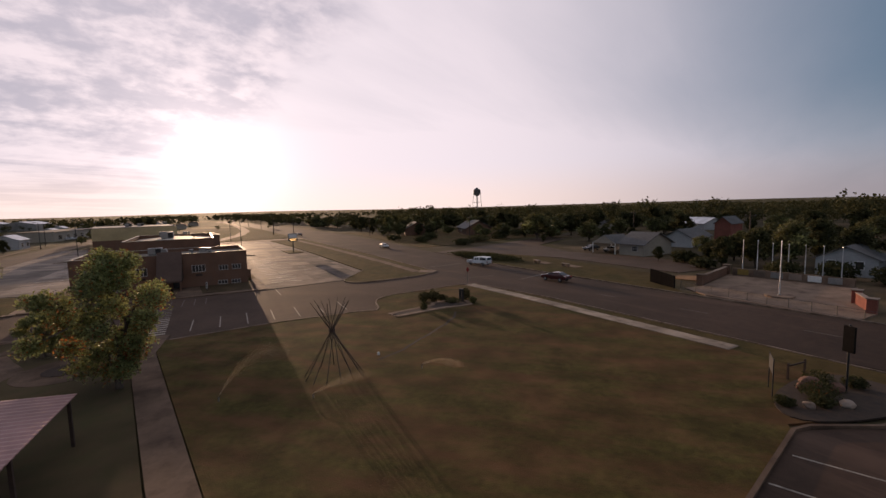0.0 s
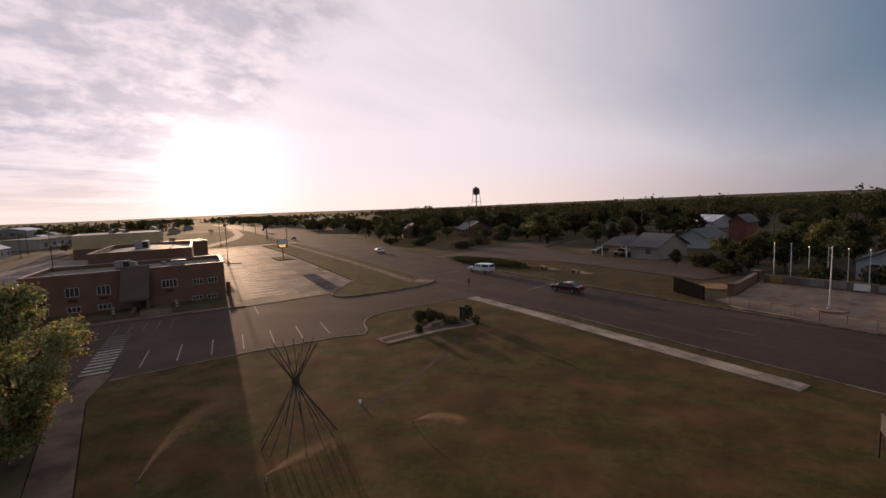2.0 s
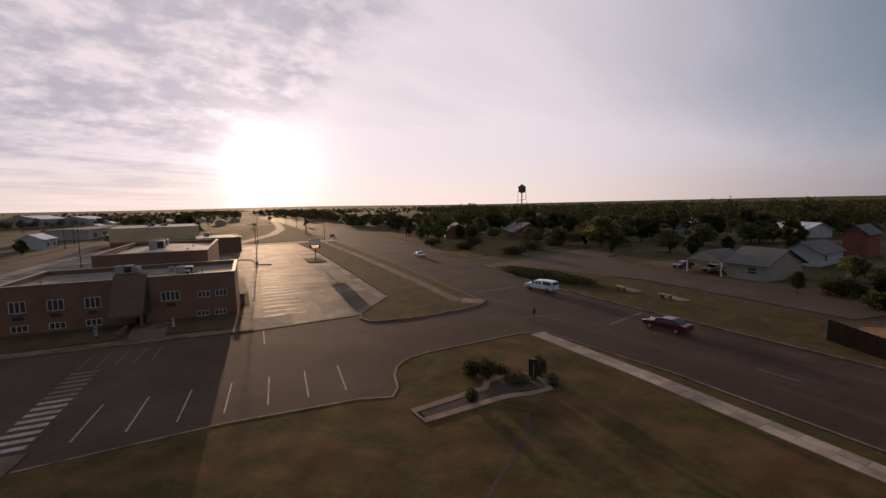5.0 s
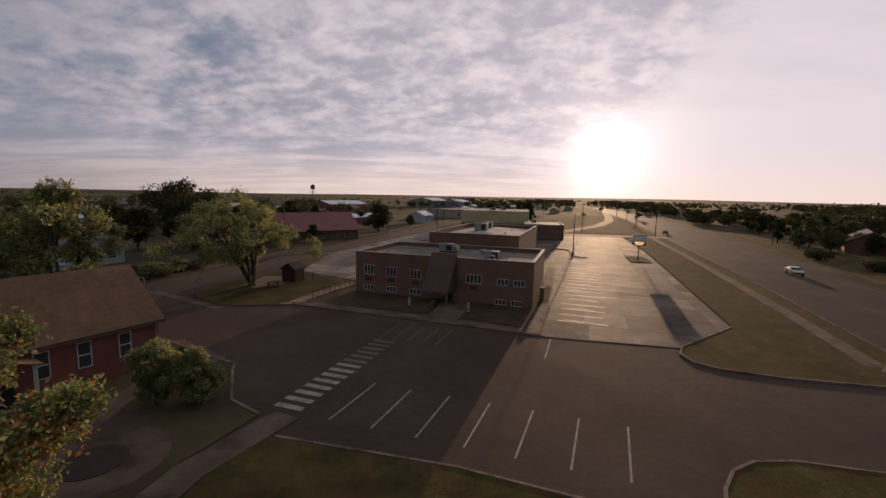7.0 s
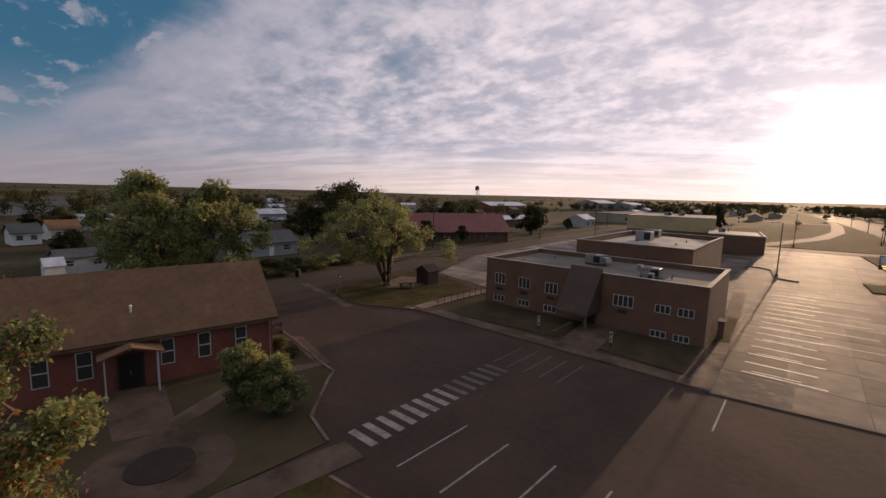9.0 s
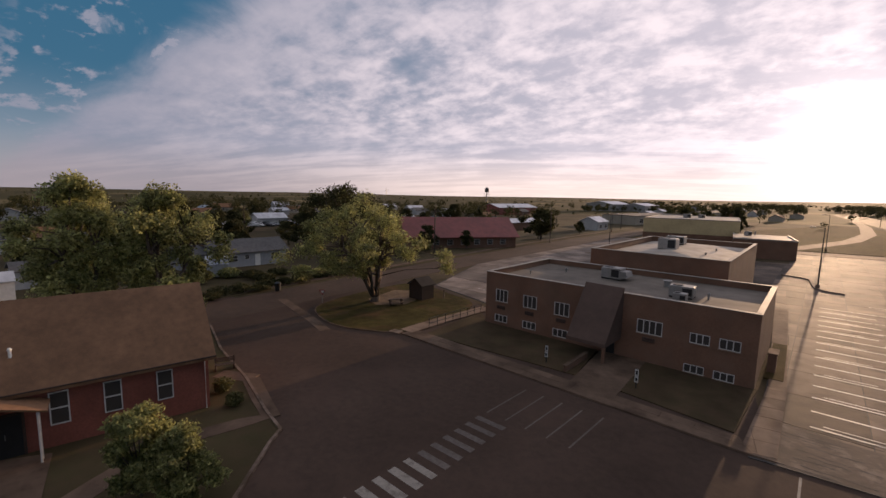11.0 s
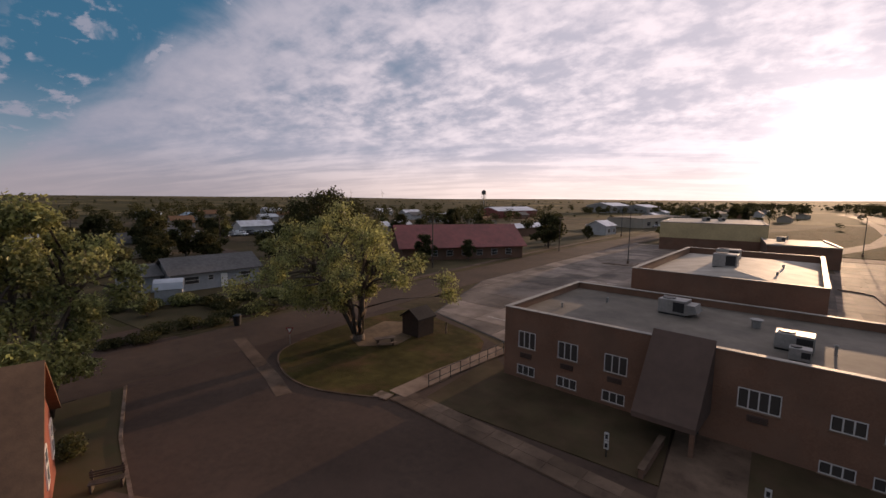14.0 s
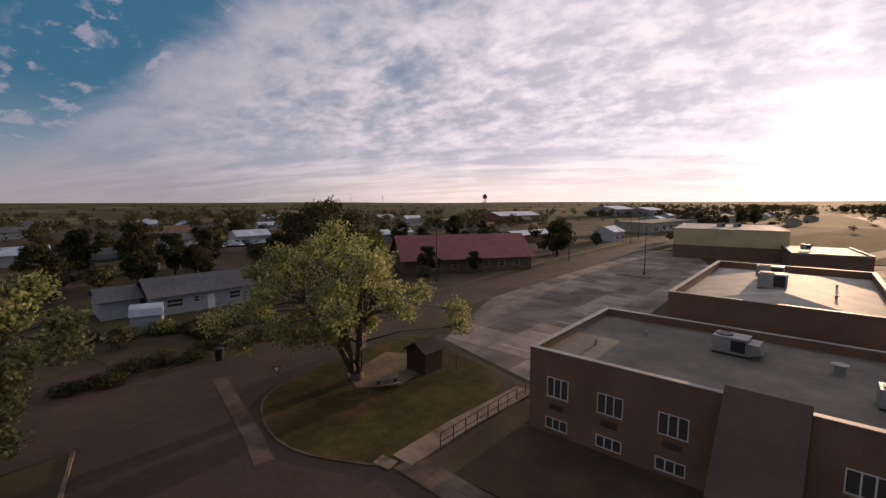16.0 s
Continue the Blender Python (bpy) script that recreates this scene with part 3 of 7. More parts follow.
def gable_house(name, m, L_, W_, hw, hr, wall_m, roof_m, label, category="house", over=0.4, windows=(), door=None):
    """A long gabled house; ridge along local y, front wall at local x = 0, body towards -x. windows: (y, z, w, h) on the front wall."""
    h = tagged(empty(name, m), label, category)
    bm = bmesh.new()
    pts = [(-W_, -0.2), (0, -0.2), (0, hw), (-W_ / 2, hr), (-W_, hw)]
    a = [bm.verts.new((x, 0, z)) for x, z in pts]
    b = [bm.verts.new((x, L_, z)) for x, z in pts]
    bm.faces.new(a), bm.faces.new(b[::-1])
    for i in range(5):
        j = (i + 1) % 5
        bm.faces.new((a[j], a[i], b[i], b[j]))
    part("wall", bm, wall_m, h)
    s = (hr - hw) / (W_ / 2)
    bm = bmesh.new()
    t = 0.14
    for sx in (0, 1):
        e = over if sx == 0 else -W_ - over
        ze = hw - over * s
        q = [(e, ze), (-W_ / 2, hr), (-W_ / 2, hr + t), (e, ze + t)]
        v0 = [bm.verts.new((x, -over, z + 0.02)) for x, z in q]
        v1 = [bm.verts.new((x, L_ + over, z + 0.02)) for x, z in q]
        bm.faces.new(v0), bm.faces.new(v1)
        for i in range(4):
            j = (i + 1) % 4
            bm.faces.new((v0[i], v0[j], v1[j], v1[i]))
    bmesh.ops.recalc_face_normals(bm, faces=bm.faces)
    part("roof", bm, roof_m, h)
    for y, z, w, hh in windows:
        wn = part("window", boxes((0.0, 0.06, y, y + w, z, z + 0.06), (0.0, 0.06, y, y + w, z + hh - 0.06, z + hh), (0.0, 0.06, y, y + 0.06, z + 0.06, z + hh - 0.06), (0.0, 0.06, y + w - 0.06, y + w, z + 0.06, z + hh - 0.06), (0.0, 0.05, y + 0.06, y + w - 0.06, z + hh / 2 - 0.04, z + hh / 2 + 0.04)), frame_paint, h)
        part("pane", boxes((0.005, 0.03, y + 0.06, y + w - 0.06, z + 0.06, z + hh - 0.06)), glass(), wn)
    if door:
        y, w, hh = door
        part("door", boxes((0.0, 0.06, y, y + w, 0.0, hh), bevel=0.01), white_paint, h)
    return h


gable_house("church_hall", pose(-35.9, -49.4, 0, 0, 0, -18), 24.5, 8.6, 3.5, 7.0, red_brick, shingle_brown, "long red brick hall with brown shingle gable roof", "hall",
            windows=[(24.13 - a, 1.25, 0.80, 1.75) for a in (2.3, 4.7, 6.9, 11.2, 13.2, 17.0)])

hall = bpy.data.objects["church_hall"]
for x in (-1.5, -4.8, -7.6):
    wn = part("window", boxes((x - 0.95, x, 24.5, 24.56, 1.25, 1.34), (x - 0.95, x, 24.5, 24.56, 2.91, 3.0), (x - 0.95, x - 0.86, 24.5, 24.56, 1.34, 2.91), (x - 0.09, x, 24.5, 24.56, 1.34, 2.91), (x - 0.86, x - 0.09, 24.5, 24.55, 2.08, 2.16)), white_paint, hall)
    part("pane", boxes((x - 0.86, x - 0.09, 24.505, 24.53, 1.34, 2.91)), glass(), wn)
part("gutter", tube(bmesh.new(), [(0.42, -0.4, 3.40), (0.42, 24.9, 3.40)], 0.045, 6), dark_wood, hall, "dark eaves gutter")
part("downpipe", tube(bmesh.new(), [(0.08, 24.3, 0.0), (0.08, 24.3, 3.2), (0.40, 24.3, 3.38)], 0.035, 6), frame_paint, hall, "pale downpipe at the corner")


# ---------------------------------------------------------------- trees
def tree_mesh(seed, h, r, leaf, n_leaf, trunk_r=0.3, base=0.3, blobs=9, mats=(0,), squash=0.8, fork=0.18, clump=(0.30, 0.48), stems=0, lean=(0, 0), extra=(), tint=0.75):
    """Trunk with limbs, and a crown of many small leaves in uneven clumps; returns the two bmeshes."""
    rnd = random.Random(seed)
    tb = bmesh.new()
    z_f = h * fork
    stem = []
    for i in range(stems):
        a = 2.399963 * i + 0.6
        e = Vector((lean[0] + 0.42 * r * math.cos(a), lean[1] + 0.42 * r * math.sin(a), h * rnd.uniform(0.46, 0.62)))
        s0 = Vector((0.5 * trunk_r * math.cos(a), 0.5 * trunk_r * math.sin(a), z_f * 0.35))
        q = [s0.lerp(e, u) + Vector((0, 0, 0.10 * h * math.sin(math.pi * u))) + Vector((rnd.uniform(-.2, .2), rnd.uniform(-.2, .2), 0)) * (0 < u < 1) for u in (0, 0.25, 0.5, 0.75, 1)]
        tube(tb, q, [trunk_r * 0.52, trunk_r * 0.44, trunk_r * 0.34, trunk_r * 0.25, trunk_r * 0.16], 7)
        stem.append(q)
    if stems:
        z_f *= 0.45
    tube(tb, [(0, 0, -0.3), (rnd.uniform(-.1, .1), rnd.uniform(-.1, .1), z_f * 0.5), (rnd.uniform(-.2, .2), rnd.uniform(-.2, .2), z_f)], [trunk_r * 1.25, trunk_r, trunk_r * 0.85], 9)
    clumps = []
    zc, hz = h * (base + 0.97) / 2, h * (0.97 - base) / 2
    for i in range(blobs):
        # limb ends spread through an uneven egg, most of them near its skin
        a = 2.399963 * i + rnd.uniform(-.4, .4)
        w = -1 + 2 * (i + 0.5) / blobs
        ddir = Vector((math.sqrt(1 - w * w) * math.cos(a), math.sqrt(1 - w * w) * math.sin(a), w))
        rad = rnd.uniform(0.42, 0.98) * (0.88 + 0.80 * noise.noise(ddir * 1.9 + Vector((seed * 3.1, 0, 0))))
        cr = r * rnd.uniform(*clump)
        flare = 1.0 - 0.25 * max(0.0, w)
        c = Vector((r * rad * flare * math.sqrt(1 - w * w) * math.cos(a), r * rad * flare * math.sqrt(1 - w * w) * math.sin(a), zc + (hz - cr * 0.7) * w * rnd.uniform(0.72, 1.06)))
        c += Vector((lean[0], lean[1], 0))
        if i >= blobs - len(extra):
            c, cr = Vector(extra[i - blobs][:3]), extra[i - blobs][3]
        clumps.append((c, cr))
        p0 = Vector((0, 0, z_f * rnd.uniform(0.6, 1.0)))
        if stem:
            q = min(stem, key=lambda s_: (s_[4] - c).length)
            p0 = q[rnd.choice((2, 3, 3, 4))]
            if p0.z > c.z + 1.5:
                p0 = q[1]
        mid = p0.lerp(c, 0.5) + Vector((-0.12 * c.x, -0.12 * c.y, 0.02 * h))
        k0 = 0.16 if i >= blobs - len(extra) else (0.42 if i % 3 == 0 else 0.26)
        tube(tb, [p0, mid, c], [trunk_r * k0, trunk_r * k0 * 0.6, 0.03], 6)
        for k in range(3):
            e = c + Vector((rnd.gauss(0, 1), rnd.gauss(0, 1), rnd.gauss(0.3, .7))).normalized() * cr * 0.8
            tube(tb, [mid.lerp(c, 0.7), c.lerp(e, 0.4), e], [trunk_r * 0.12, trunk_r * 0.07, 0.012], 4)
    verts, faces, idx = [], [], []
    for k in range(n_leaf):
        ci = rnd.randrange(len(clumps))
        c, cr = clumps[ci]
        d = Vector((rnd.gauss(0, 1), rnd.gauss(0, 1), rnd.gauss(0, 1))).normalized()
        rad = cr * (rnd.random() ** 0.4) * (1 + 0.75 * noise.noise(d * 2.4 + c * 1.7))
        p = c + Vector((d.x, d.y, d.z * squash)) * rad
        n_ = Vector((rnd.gauss(0, 1), rnd.gauss(0, 1), rnd.gauss(0.4, 1))).normalized()
        u = n_.orthogonal().normalized()
        u.rotate(Matrix.Rotation(rnd.uniform(0, 6.28), 3, n_))
        v = n_.cross(u)
        s = leaf * rnd.uniform(0.6, 1.4)
        i0 = len(verts)
        verts += [p - u * s, p - v * s * 0.55 + n_ * s * 0.15, p + u * s, p + v * s * 0.55 + n_ * s * 0.15]
        faces.append((i0, i0 + 1, i0 + 2, i0 + 3))
        idx.append(0 if len(mats) == 1 else (1 if rnd.random() < (tint if ci % 4 == 1 and c.z < 0.62 * h else 0.06) else 0))
    me = bpy.data.meshes.new("crown")
    me.from_pydata([tuple(v) for v in verts], [], faces)
    for mi in mats:
        me.materials.append(LEAF[mi])
    me.polygons.foreach_set("material_index", idx)
    return tb, me


def tree(x, y, h, r, seed, leaf=0.16, n_leaf=6000, mats=(0,), label="leafy green deciduous tree", z=0.0, **kw):
    t = tagged(empty("tree", pose(x, y, z)), label, "tree")
    tb, me = tree_mesh(seed, h, r, leaf, n_leaf, mats=mats, **kw)
    part("trunk", tb, bark, t, smooth=True)
    c = new("crown", me)
    c.parent = t
    return t


tree(-38.4, -0.3, 14.0, 8.5, 3, leaf=0.12, n_leaf=34000, mats=(0, 1), trunk_r=0.55, blobs=64, base=0.20, fork=0.16, clump=(0.09, 0.185), stems=6, lean=(-1.3, -1.2), extra=((6.3, 6.0, 5.6, 1.25), (6.6, 6.3, 4.2, 1.05), (4.0, 3.8, 7.4, 1.3), (-1.0, -1.0, 12.6, 1.3), (-7.8, -7.4, 5.6, 1.4), (-6.0, -6.4, 3.9, 1.1)), label="multi-stemmed cottonwood with open olive crown on the grass")
tree(-41.5, -22.5, 14.4, 5.0, 5, leaf=0.13, n_leaf=27000, mats=(0, 1), trunk_r=0.4, blobs=40, base=0.12, clump=(0.15, 0.27), stems=4, label="tall leafy cottonwood behind the hall")
tree(-45.5, -27, 14.8, 5.0, 6, leaf=0.13, n_leaf=27000, mats=(0, 1), trunk_r=0.4, blobs=40, base=0.12, clump=(0.15, 0.27), stems=4, label="tall leafy cottonwood behind the hall")
tree(-52, -25, 15.2, 5.0, 7, leaf=0.13, n_leaf=27000, mats=(0, 1), trunk_r=0.4, blobs=40, base=0.12, clump=(0.15, 0.27), stems=4, label="tall leafy cottonwood behind the hall")
tree(-77, 31, 16.5, 7, 8, leaf=0.25, n_leaf=9000, mats=(2, 1), trunk_r=0.5, blobs=12, label="dark tall tree beyond the back street")
tree(-17.9, -44.5, 10.5, 4.1, 9, leaf=0.095, n_leaf=36000, mats=(1, 3), tint=0.32, trunk_r=0.22, blobs=38, base=0.03, clump=(0.19, 0.31), stems=4, label="olive yard tree with some orange-red leaves")
tree(-22.9, -32.0, 4.6, 1.5, 10, leaf=0.075, n_leaf=18000, mats=(0,), trunk_r=0.12, blobs=16, base=0.0, fork=0.1, clump=(0.28, 0.42), label="small rounded yard tree beside the hall")
tree(-20.8, -31.2, 3.7, 1.4, 11, leaf=0.075, n_leaf=14000, mats=(0,), trunk_r=0.1, blobs=15, base=0.0, fork=0.1, clump=(0.28, 0.42), label="small rounded yard tree beside the footpath")


# ---------------------------------------------------------------- tepee frame on the lawn
def tepee():
    t = tagged(empty("tepee_frame", pose(-5.5, -52.0, 0.10)), "bare tepee frame of crossed wooden poles on the lawn", "tepee frame")
    n = 13
    for k in range(n):
        a = 2 * math.pi * k / n + 0.2
        foot = Vector((2.1 * math.cos(a), 2.1 * math.sin(a), -0.1))
        knot = Vector((0.14 * math.cos(a + 2.0), 0.14 * math.sin(a + 2.0), 3.3 + 0.05 * (k % 3)))
        top = foot + (knot - foot) * (1.56 + 0.05 * ((k * 7) % 5) / 5)
        part("pole", tube(bmesh.new(), [foot, knot, top], [0.034, 0.028, 0.018], 6), pole_wood, t)
    bm = bmesh.new()
    for i in range(4):
        tube(bm, [(0.22 * math.cos(b), 0.22 * math.sin(b), 3.2 + 0.05 * i) for b in [j * math.pi / 4 for j in range(9)]], 0.03, 5)
    part("rope", bm, dark_wood, t, "dark rope lashing")
    return t


tepee()


# ---------------------------------------------------------------- kerbs, paths, markings
def rounded(pts, n=2):
    """Corner-cut a closed outline n times."""
    for i in range(n):
        pts = [q for k, p in enumerate(pts) for q in ((0.75 * p[0] + 0.25 * pts[(k + 1) % len(pts)][0], 0.75 * p[1] + 0.25 * pts[(k + 1) % len(pts)][1]), (0.25 * p[0] + 0.75 * pts[(k + 1) % len(pts)][0], 0.25 * p[1] + 0.75 * pts[(k + 1) % len(pts)][1]))]
    return pts


def band(name, line, w, z0, z1, material, label, category="kerb"):
    return tagged(link(name, strip(bmesh.new(), line, w, z0, z1), material), label, category, kind="structure")


band("kerb_1", [(-14.1, -33.5), (-4.1, -34.0), (4.2, -35.5), (6.3, -36.5), (7.3, -35.3), (8.1, -33.0), (9.1, -31.4), (10.5, -30.35), (12.6, -29.85), (23.5, -30.3), (25.6, -30.9)], 0.17, -0.05, 0.14, kerb_mat, "worn pale concrete kerb round the lawn")
band("kerb_2", ISLAND[:11] + [(35.9, 24), (39.5, 54), (45.2, 98)], 0.17, -0.05, 0.14, kerb_mat, "pale concrete kerb round the grass island")
band("kerb_3", [(26.3, -31.2), (26.6, -45), (24.4, -68), (23.0, -80)], 0.17, -0.05, 0.11, kerb_mat, "concrete kerb beside the highway")
band("kerb_4", [(39.0, -76), (40.2, -62), (42.6, -34), (44.2, -20), (46.6, -2.5), (48.3, -1.2), (52, -0.5), (58, 2)], 0.2, -0.05, 0.13, kerb_mat, "concrete kerb on the far side of the highway")
plate("pavement_4", [(28.4, -17.2), (30.1, -15.9), (30.0, -14.6), (28.7, -12.7), (26.6, -15.0)], 0.05, 0.115, concrete_old, "concrete tip of the grass island", "pavement")

YARD = [(-44.9, -17.3), (-37.3, -20.4), (-30.5, -22.4), (-25.2, -24.4), (-22.6, -25.2), (-21.9, -26.4), (-19.0, -30.4), (-16.3, -31.6), (-17.3, -37), (-17.2, -52), (-17.0, -110), (-46, -110), (-45.6, -24)]
# the shade on the hall's lawn is part of this grass colour
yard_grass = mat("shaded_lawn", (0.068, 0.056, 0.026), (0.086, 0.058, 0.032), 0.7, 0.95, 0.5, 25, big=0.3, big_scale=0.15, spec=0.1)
plate("lawn_3", YARD[::-1], -0.05, 0.08, yard_grass, "lawn round the brick hall, coloured as in shade", "lawn")
band("kerb_5", YARD[:8], 0.18, -0.05, 0.15, kerb_mat, "pale concrete kerb round the hall lawn")
band("pavement_5", [(-14.7, -31.3), (-16.3, -37), (-16.2, -52), (-16.0, -75), (-16.0, -110)], 1.85, -0.04, 0.11, path_concrete, "concrete footpath past the hall", "footpath")
plate("pavement_6", [(-32.0, -36.0), (-25.1, -37.9), (-23.7, -35.4), (-29.9, -33.2)], 0.0, 0.10, path_concrete, "concrete path to the hall door", "footpath")
band("pavement_7", [(-24.4, -35.2), (-25.3, -32.6), (-26.2, -29.6)], 1.3, 0.0, 0.105, path_concrete, "narrow concrete path along the hall", "footpath")
plate("pavement_8", arc(-21.2, -37.4, 3.2, 0, 360, 28)[:-1], 0.0, 0.098, path_concrete, "round concrete walk before the hall", "footpath")
plate("flower_bed", arc(-21.2, -37.4, 1.45, 0, 360, 20)[:-1], 0.05, 0.14, mat("bed_soil", (0.06, 0.038, 0.028), (0.04, 0.026, 0.02), 6, 0.95, 0.5, 20), "round bare flower bed in the walk", "flower bed")

# front of the school building: walk, lawn with shade put into its colour, entrance apron
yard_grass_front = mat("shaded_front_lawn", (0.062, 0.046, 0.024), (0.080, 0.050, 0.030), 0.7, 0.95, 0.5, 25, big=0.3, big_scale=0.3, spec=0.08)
plate("lawn_4", [(-26.0, -6.6), (-11.2, -7.6), (-11.2, -1.6), (-11.2, 0.2), (-23.3, 1.2), (-25.5, 3.5)][::1], -0.05, 0.07, yard_grass_front, "grass strip before the brick building, coloured as in shade", "lawn")
plate("lawn_5", [(-7.9, -8.4), (-1.2, -10.2), (0.2, -2.4), (-7.2, -1.2)], -0.05, 0.07, yard_grass_front, "grass strip before the brick building, coloured as in shade", "lawn")
plate("pavement_9", [(-27.9, -8.0), (-27.3, -6.2), (-1.0, -10.6), (-0.4, -12.4)][::-1], -0.05, 0.10, path_concrete, "pale concrete walk along the parking bays", "footpath")
plate("pavement_10", [(-11.2, -9.2), (-7.9, -9.6), (-7.2, -1.0), (-11.0, -0.9)], -0.05, 0.096, path_concrete, "concrete apron at the entrance", "footpath")
plate("pavement_11", [(-1.0, -12.3), (0.6, -12.4), (1.9, -2.0), (4.6, 28), (3.2, 28), (0.9, -1.2)], 0.0, 0.10, concrete_old, "concrete walk along the side of the building", "footpath")
plate("pavement_17", [(-2.2, 14.4), (1.7, 11.3), (3.3, 11.3), (4.4, 28), (9.4, 79.9), (-3.3, 79.9), (1.3, 41)], -0.05, 0.006, joint_m, "pale concrete yard beside the rear wing", "parking lot")
plate("lawn_6", [(0.7, 0.5), (1.9, 0.4), (3.05, 11.0), (2.0, 11.0)], 0.0, 0.12, dry_grass, "narrow grass strip beside the building", "lawn")
GREEN = [(-41.4, -7.6), (-35.0, -10.4), (-29.2, -8.6), (-27.7, -7.4), (-26.6, 6.6), (-34.2, 9.4), (-38.6, 11.5), (-42.2, 12), (-43.2, 4), (-43, -4)]


GREEN = rounded(GREEN)
plate("lawn_7", GREEN, -0.05, 0.09, green_lawn, "grass plot under the cottonwood", "lawn")
band("kerb_6", GREEN[-6:] + GREEN[:9], 0.14, -0.05, 0.10, path_concrete, "low broken concrete kerb round the grass plot")
plate("dirt_patch", [(-39.8, 0), (-37, -1.6), (-34.4, 0.8), (-34.6, 3.2), (-37.4, 7.6), (-40.5, 6)], 0.05, 0.105, mat("bare_soil", (0.20, 0.12, 0.065), (0.13, 0.08, 0.045), 1.6, 0.95, 0.4, 15), "bare orange-brown soil under the tree", "soil")
band("pavement_12", [(-27.9, -7.2), (-27.2, -2.0), (-25.6, 5.6)], 1.6, 0.0, 0.13, concrete_old, "concrete ramp walk to the side door", "footpath")
# street corner verge on the west side
plate("lawn_8", [(-60, -10.5), (-54.5, -10.8), (-52.9, 18), (-49.0, 76), (-42, 138), (-34, 205), (-95, 205), (-95, -10.5)][::1], -0.05, 0.03, mat("rough_grass", (0.058, 0.048, 0.022), (0.080, 0.056, 0.030), 0.7, 0.95, 0.5, 20, big=0.4, big_scale=0.08, spec=0.1), "rough olive grass of the back yards", "grass")
band("pavement_13", [(-55.5, -8), (-54.2, 18), (-50.4, 76), (-43.6, 138)], 1.3, 0.0, 0.07, path_concrete, "pale footpath along the back street", "footpath")

# south-east parking lot corner with planted bed
plate("road_4", [(1.0, -75.3), (9.7, -74.9), (13.3, -77.4), (20.5, -80.2), (22.6, -82), (17, -140), (-4, -140), (-2, -90)][::-1], -0.05, 0.112, road_asphalt, "dark asphalt corner parking lot", "parking lot")
band("kerb_7", [(-1.5, -76.2), (1.0, -75.35), (9.5, -74.8), (10.6, -75.2), (13.3, -77.5), (20.5, -80.2)], 0.2, 0.0, 0.26, path_concrete, "concrete kerb of the corner lot")
plate("dirt_bed", rounded([(10.6, -74.4), (13.4, -76.9), (20.0, -79.4), (21.0, -74.0), (17.0, -72.8), (12.8, -72.8)]), 0.06, 0.16, mat("mulch", (0.062, 0.038, 0.025), (0.036, 0.024, 0.018), 3, 0.95, 0.5, 15), "brown mulch bed with boulders", "planting bed")

# far side of the highway
plate("lawn_9", [(42.9, -34), (40.8, -56), (44.5, -52.5), (47.2, -48.4), (54, -46), (60, -20), (63, 8), (58.5, 3), (48.4, -1.0), (44.6, -19)], -0.05, 0.05, dry_grass, "dry grass between the highway and the side road", "grass")
plate("road_5", [(49.5, -0.5), (58, 1.5), (62.0, -20), (57.5, -47.5), (66.5, -50), (75, -34), (73, -14), (84, 5), (110, 14), (110, 24), (72, 16), (50, 12)], -0.04, 0.062, dirt_road, "worn side street beyond the highway", "road")
plate("plaza", [(41.6, -58), (44.6, -54.2), (48.0, -55.2), (61.0, -53.8), (60.0, -69.2), (48.8, -71.6), (43.6, -73.2), (39.4, -72.6)][::-1], -0.04, 0.10, concrete_old, "pale concrete memorial plaza with flagpoles", "plaza")
plate("soil_circle", arc(53.4, -51.2, 2.3, 0, 360, 24)[:-1], 0.0, 0.11, mat("orange_soil", (0.30, 0.15, 0.06), (0.20, 0.10, 0.05), 2, 0.95, 0.4, 15), "round bed of bare orange soil", "planting bed")
plate("lawn_10", [(57, 26), (110, 30), (150, 40), (150, 110), (78, 130), (71.5, 98), (62, 54), (55.5, 25)], -0.05, 0.03, lawn, "green lawns before the far houses", "lawn")

town_soil = mat("yard_ground", (0.069, 0.051, 0.027), (0.050, 0.039, 0.021), 0.5, 0.95, 0.4, 15, big=0.35, big_scale=0.05, spec=0.06, patch=(0.112, 0.076, 0.046), patch_scale=0.035, patch_lo=0.5, patch_hi=0.62)
plate("yards_3", [(-62, -170), (76, -170), (80, 20), (80, 300), (-40, 300), (-62, 60)], -0.058, -0.030, town_soil, "dark earth and grass between streets and lawns", "ground")
plate("yards_1", [(-95, -150), (-55, -150), (-56, -11.5), (-95.5, -11.5), (-95.5, 206), (-34, 206), (-25, 300), (-190, 300), (-300, 180), (-320, -80)], -0.055, -0.01, town_soil, "dark yards and lanes of the west town", "ground")
plate("yards_2", [(68, -200), (330, -160), (420, 120), (330, 380), (110, 420), (66, 200), (66, 131), (151, 111), (151, 39), (112, 25), (112, 13), (86, 3), (75.5, -14), (77, -34), (68, -52)], -0.055, -0.01, town_soil, "dark yards and lanes of the east town", "ground")
for x, y, rz, ln in ((-100, -2, 84, 60), (-150, 36, 80, 90), (-98, 90, 70, 50)):
    d = Vector((math.cos(radians(rz - 90)), math.sin(radians(rz - 90)))) * ln / 2
    band("lane", [Vector((x, y)) - d, Vector((x, y)) + d], 5, -0.02, 0.0, dirt_road, "worn lane between the yards", "road")

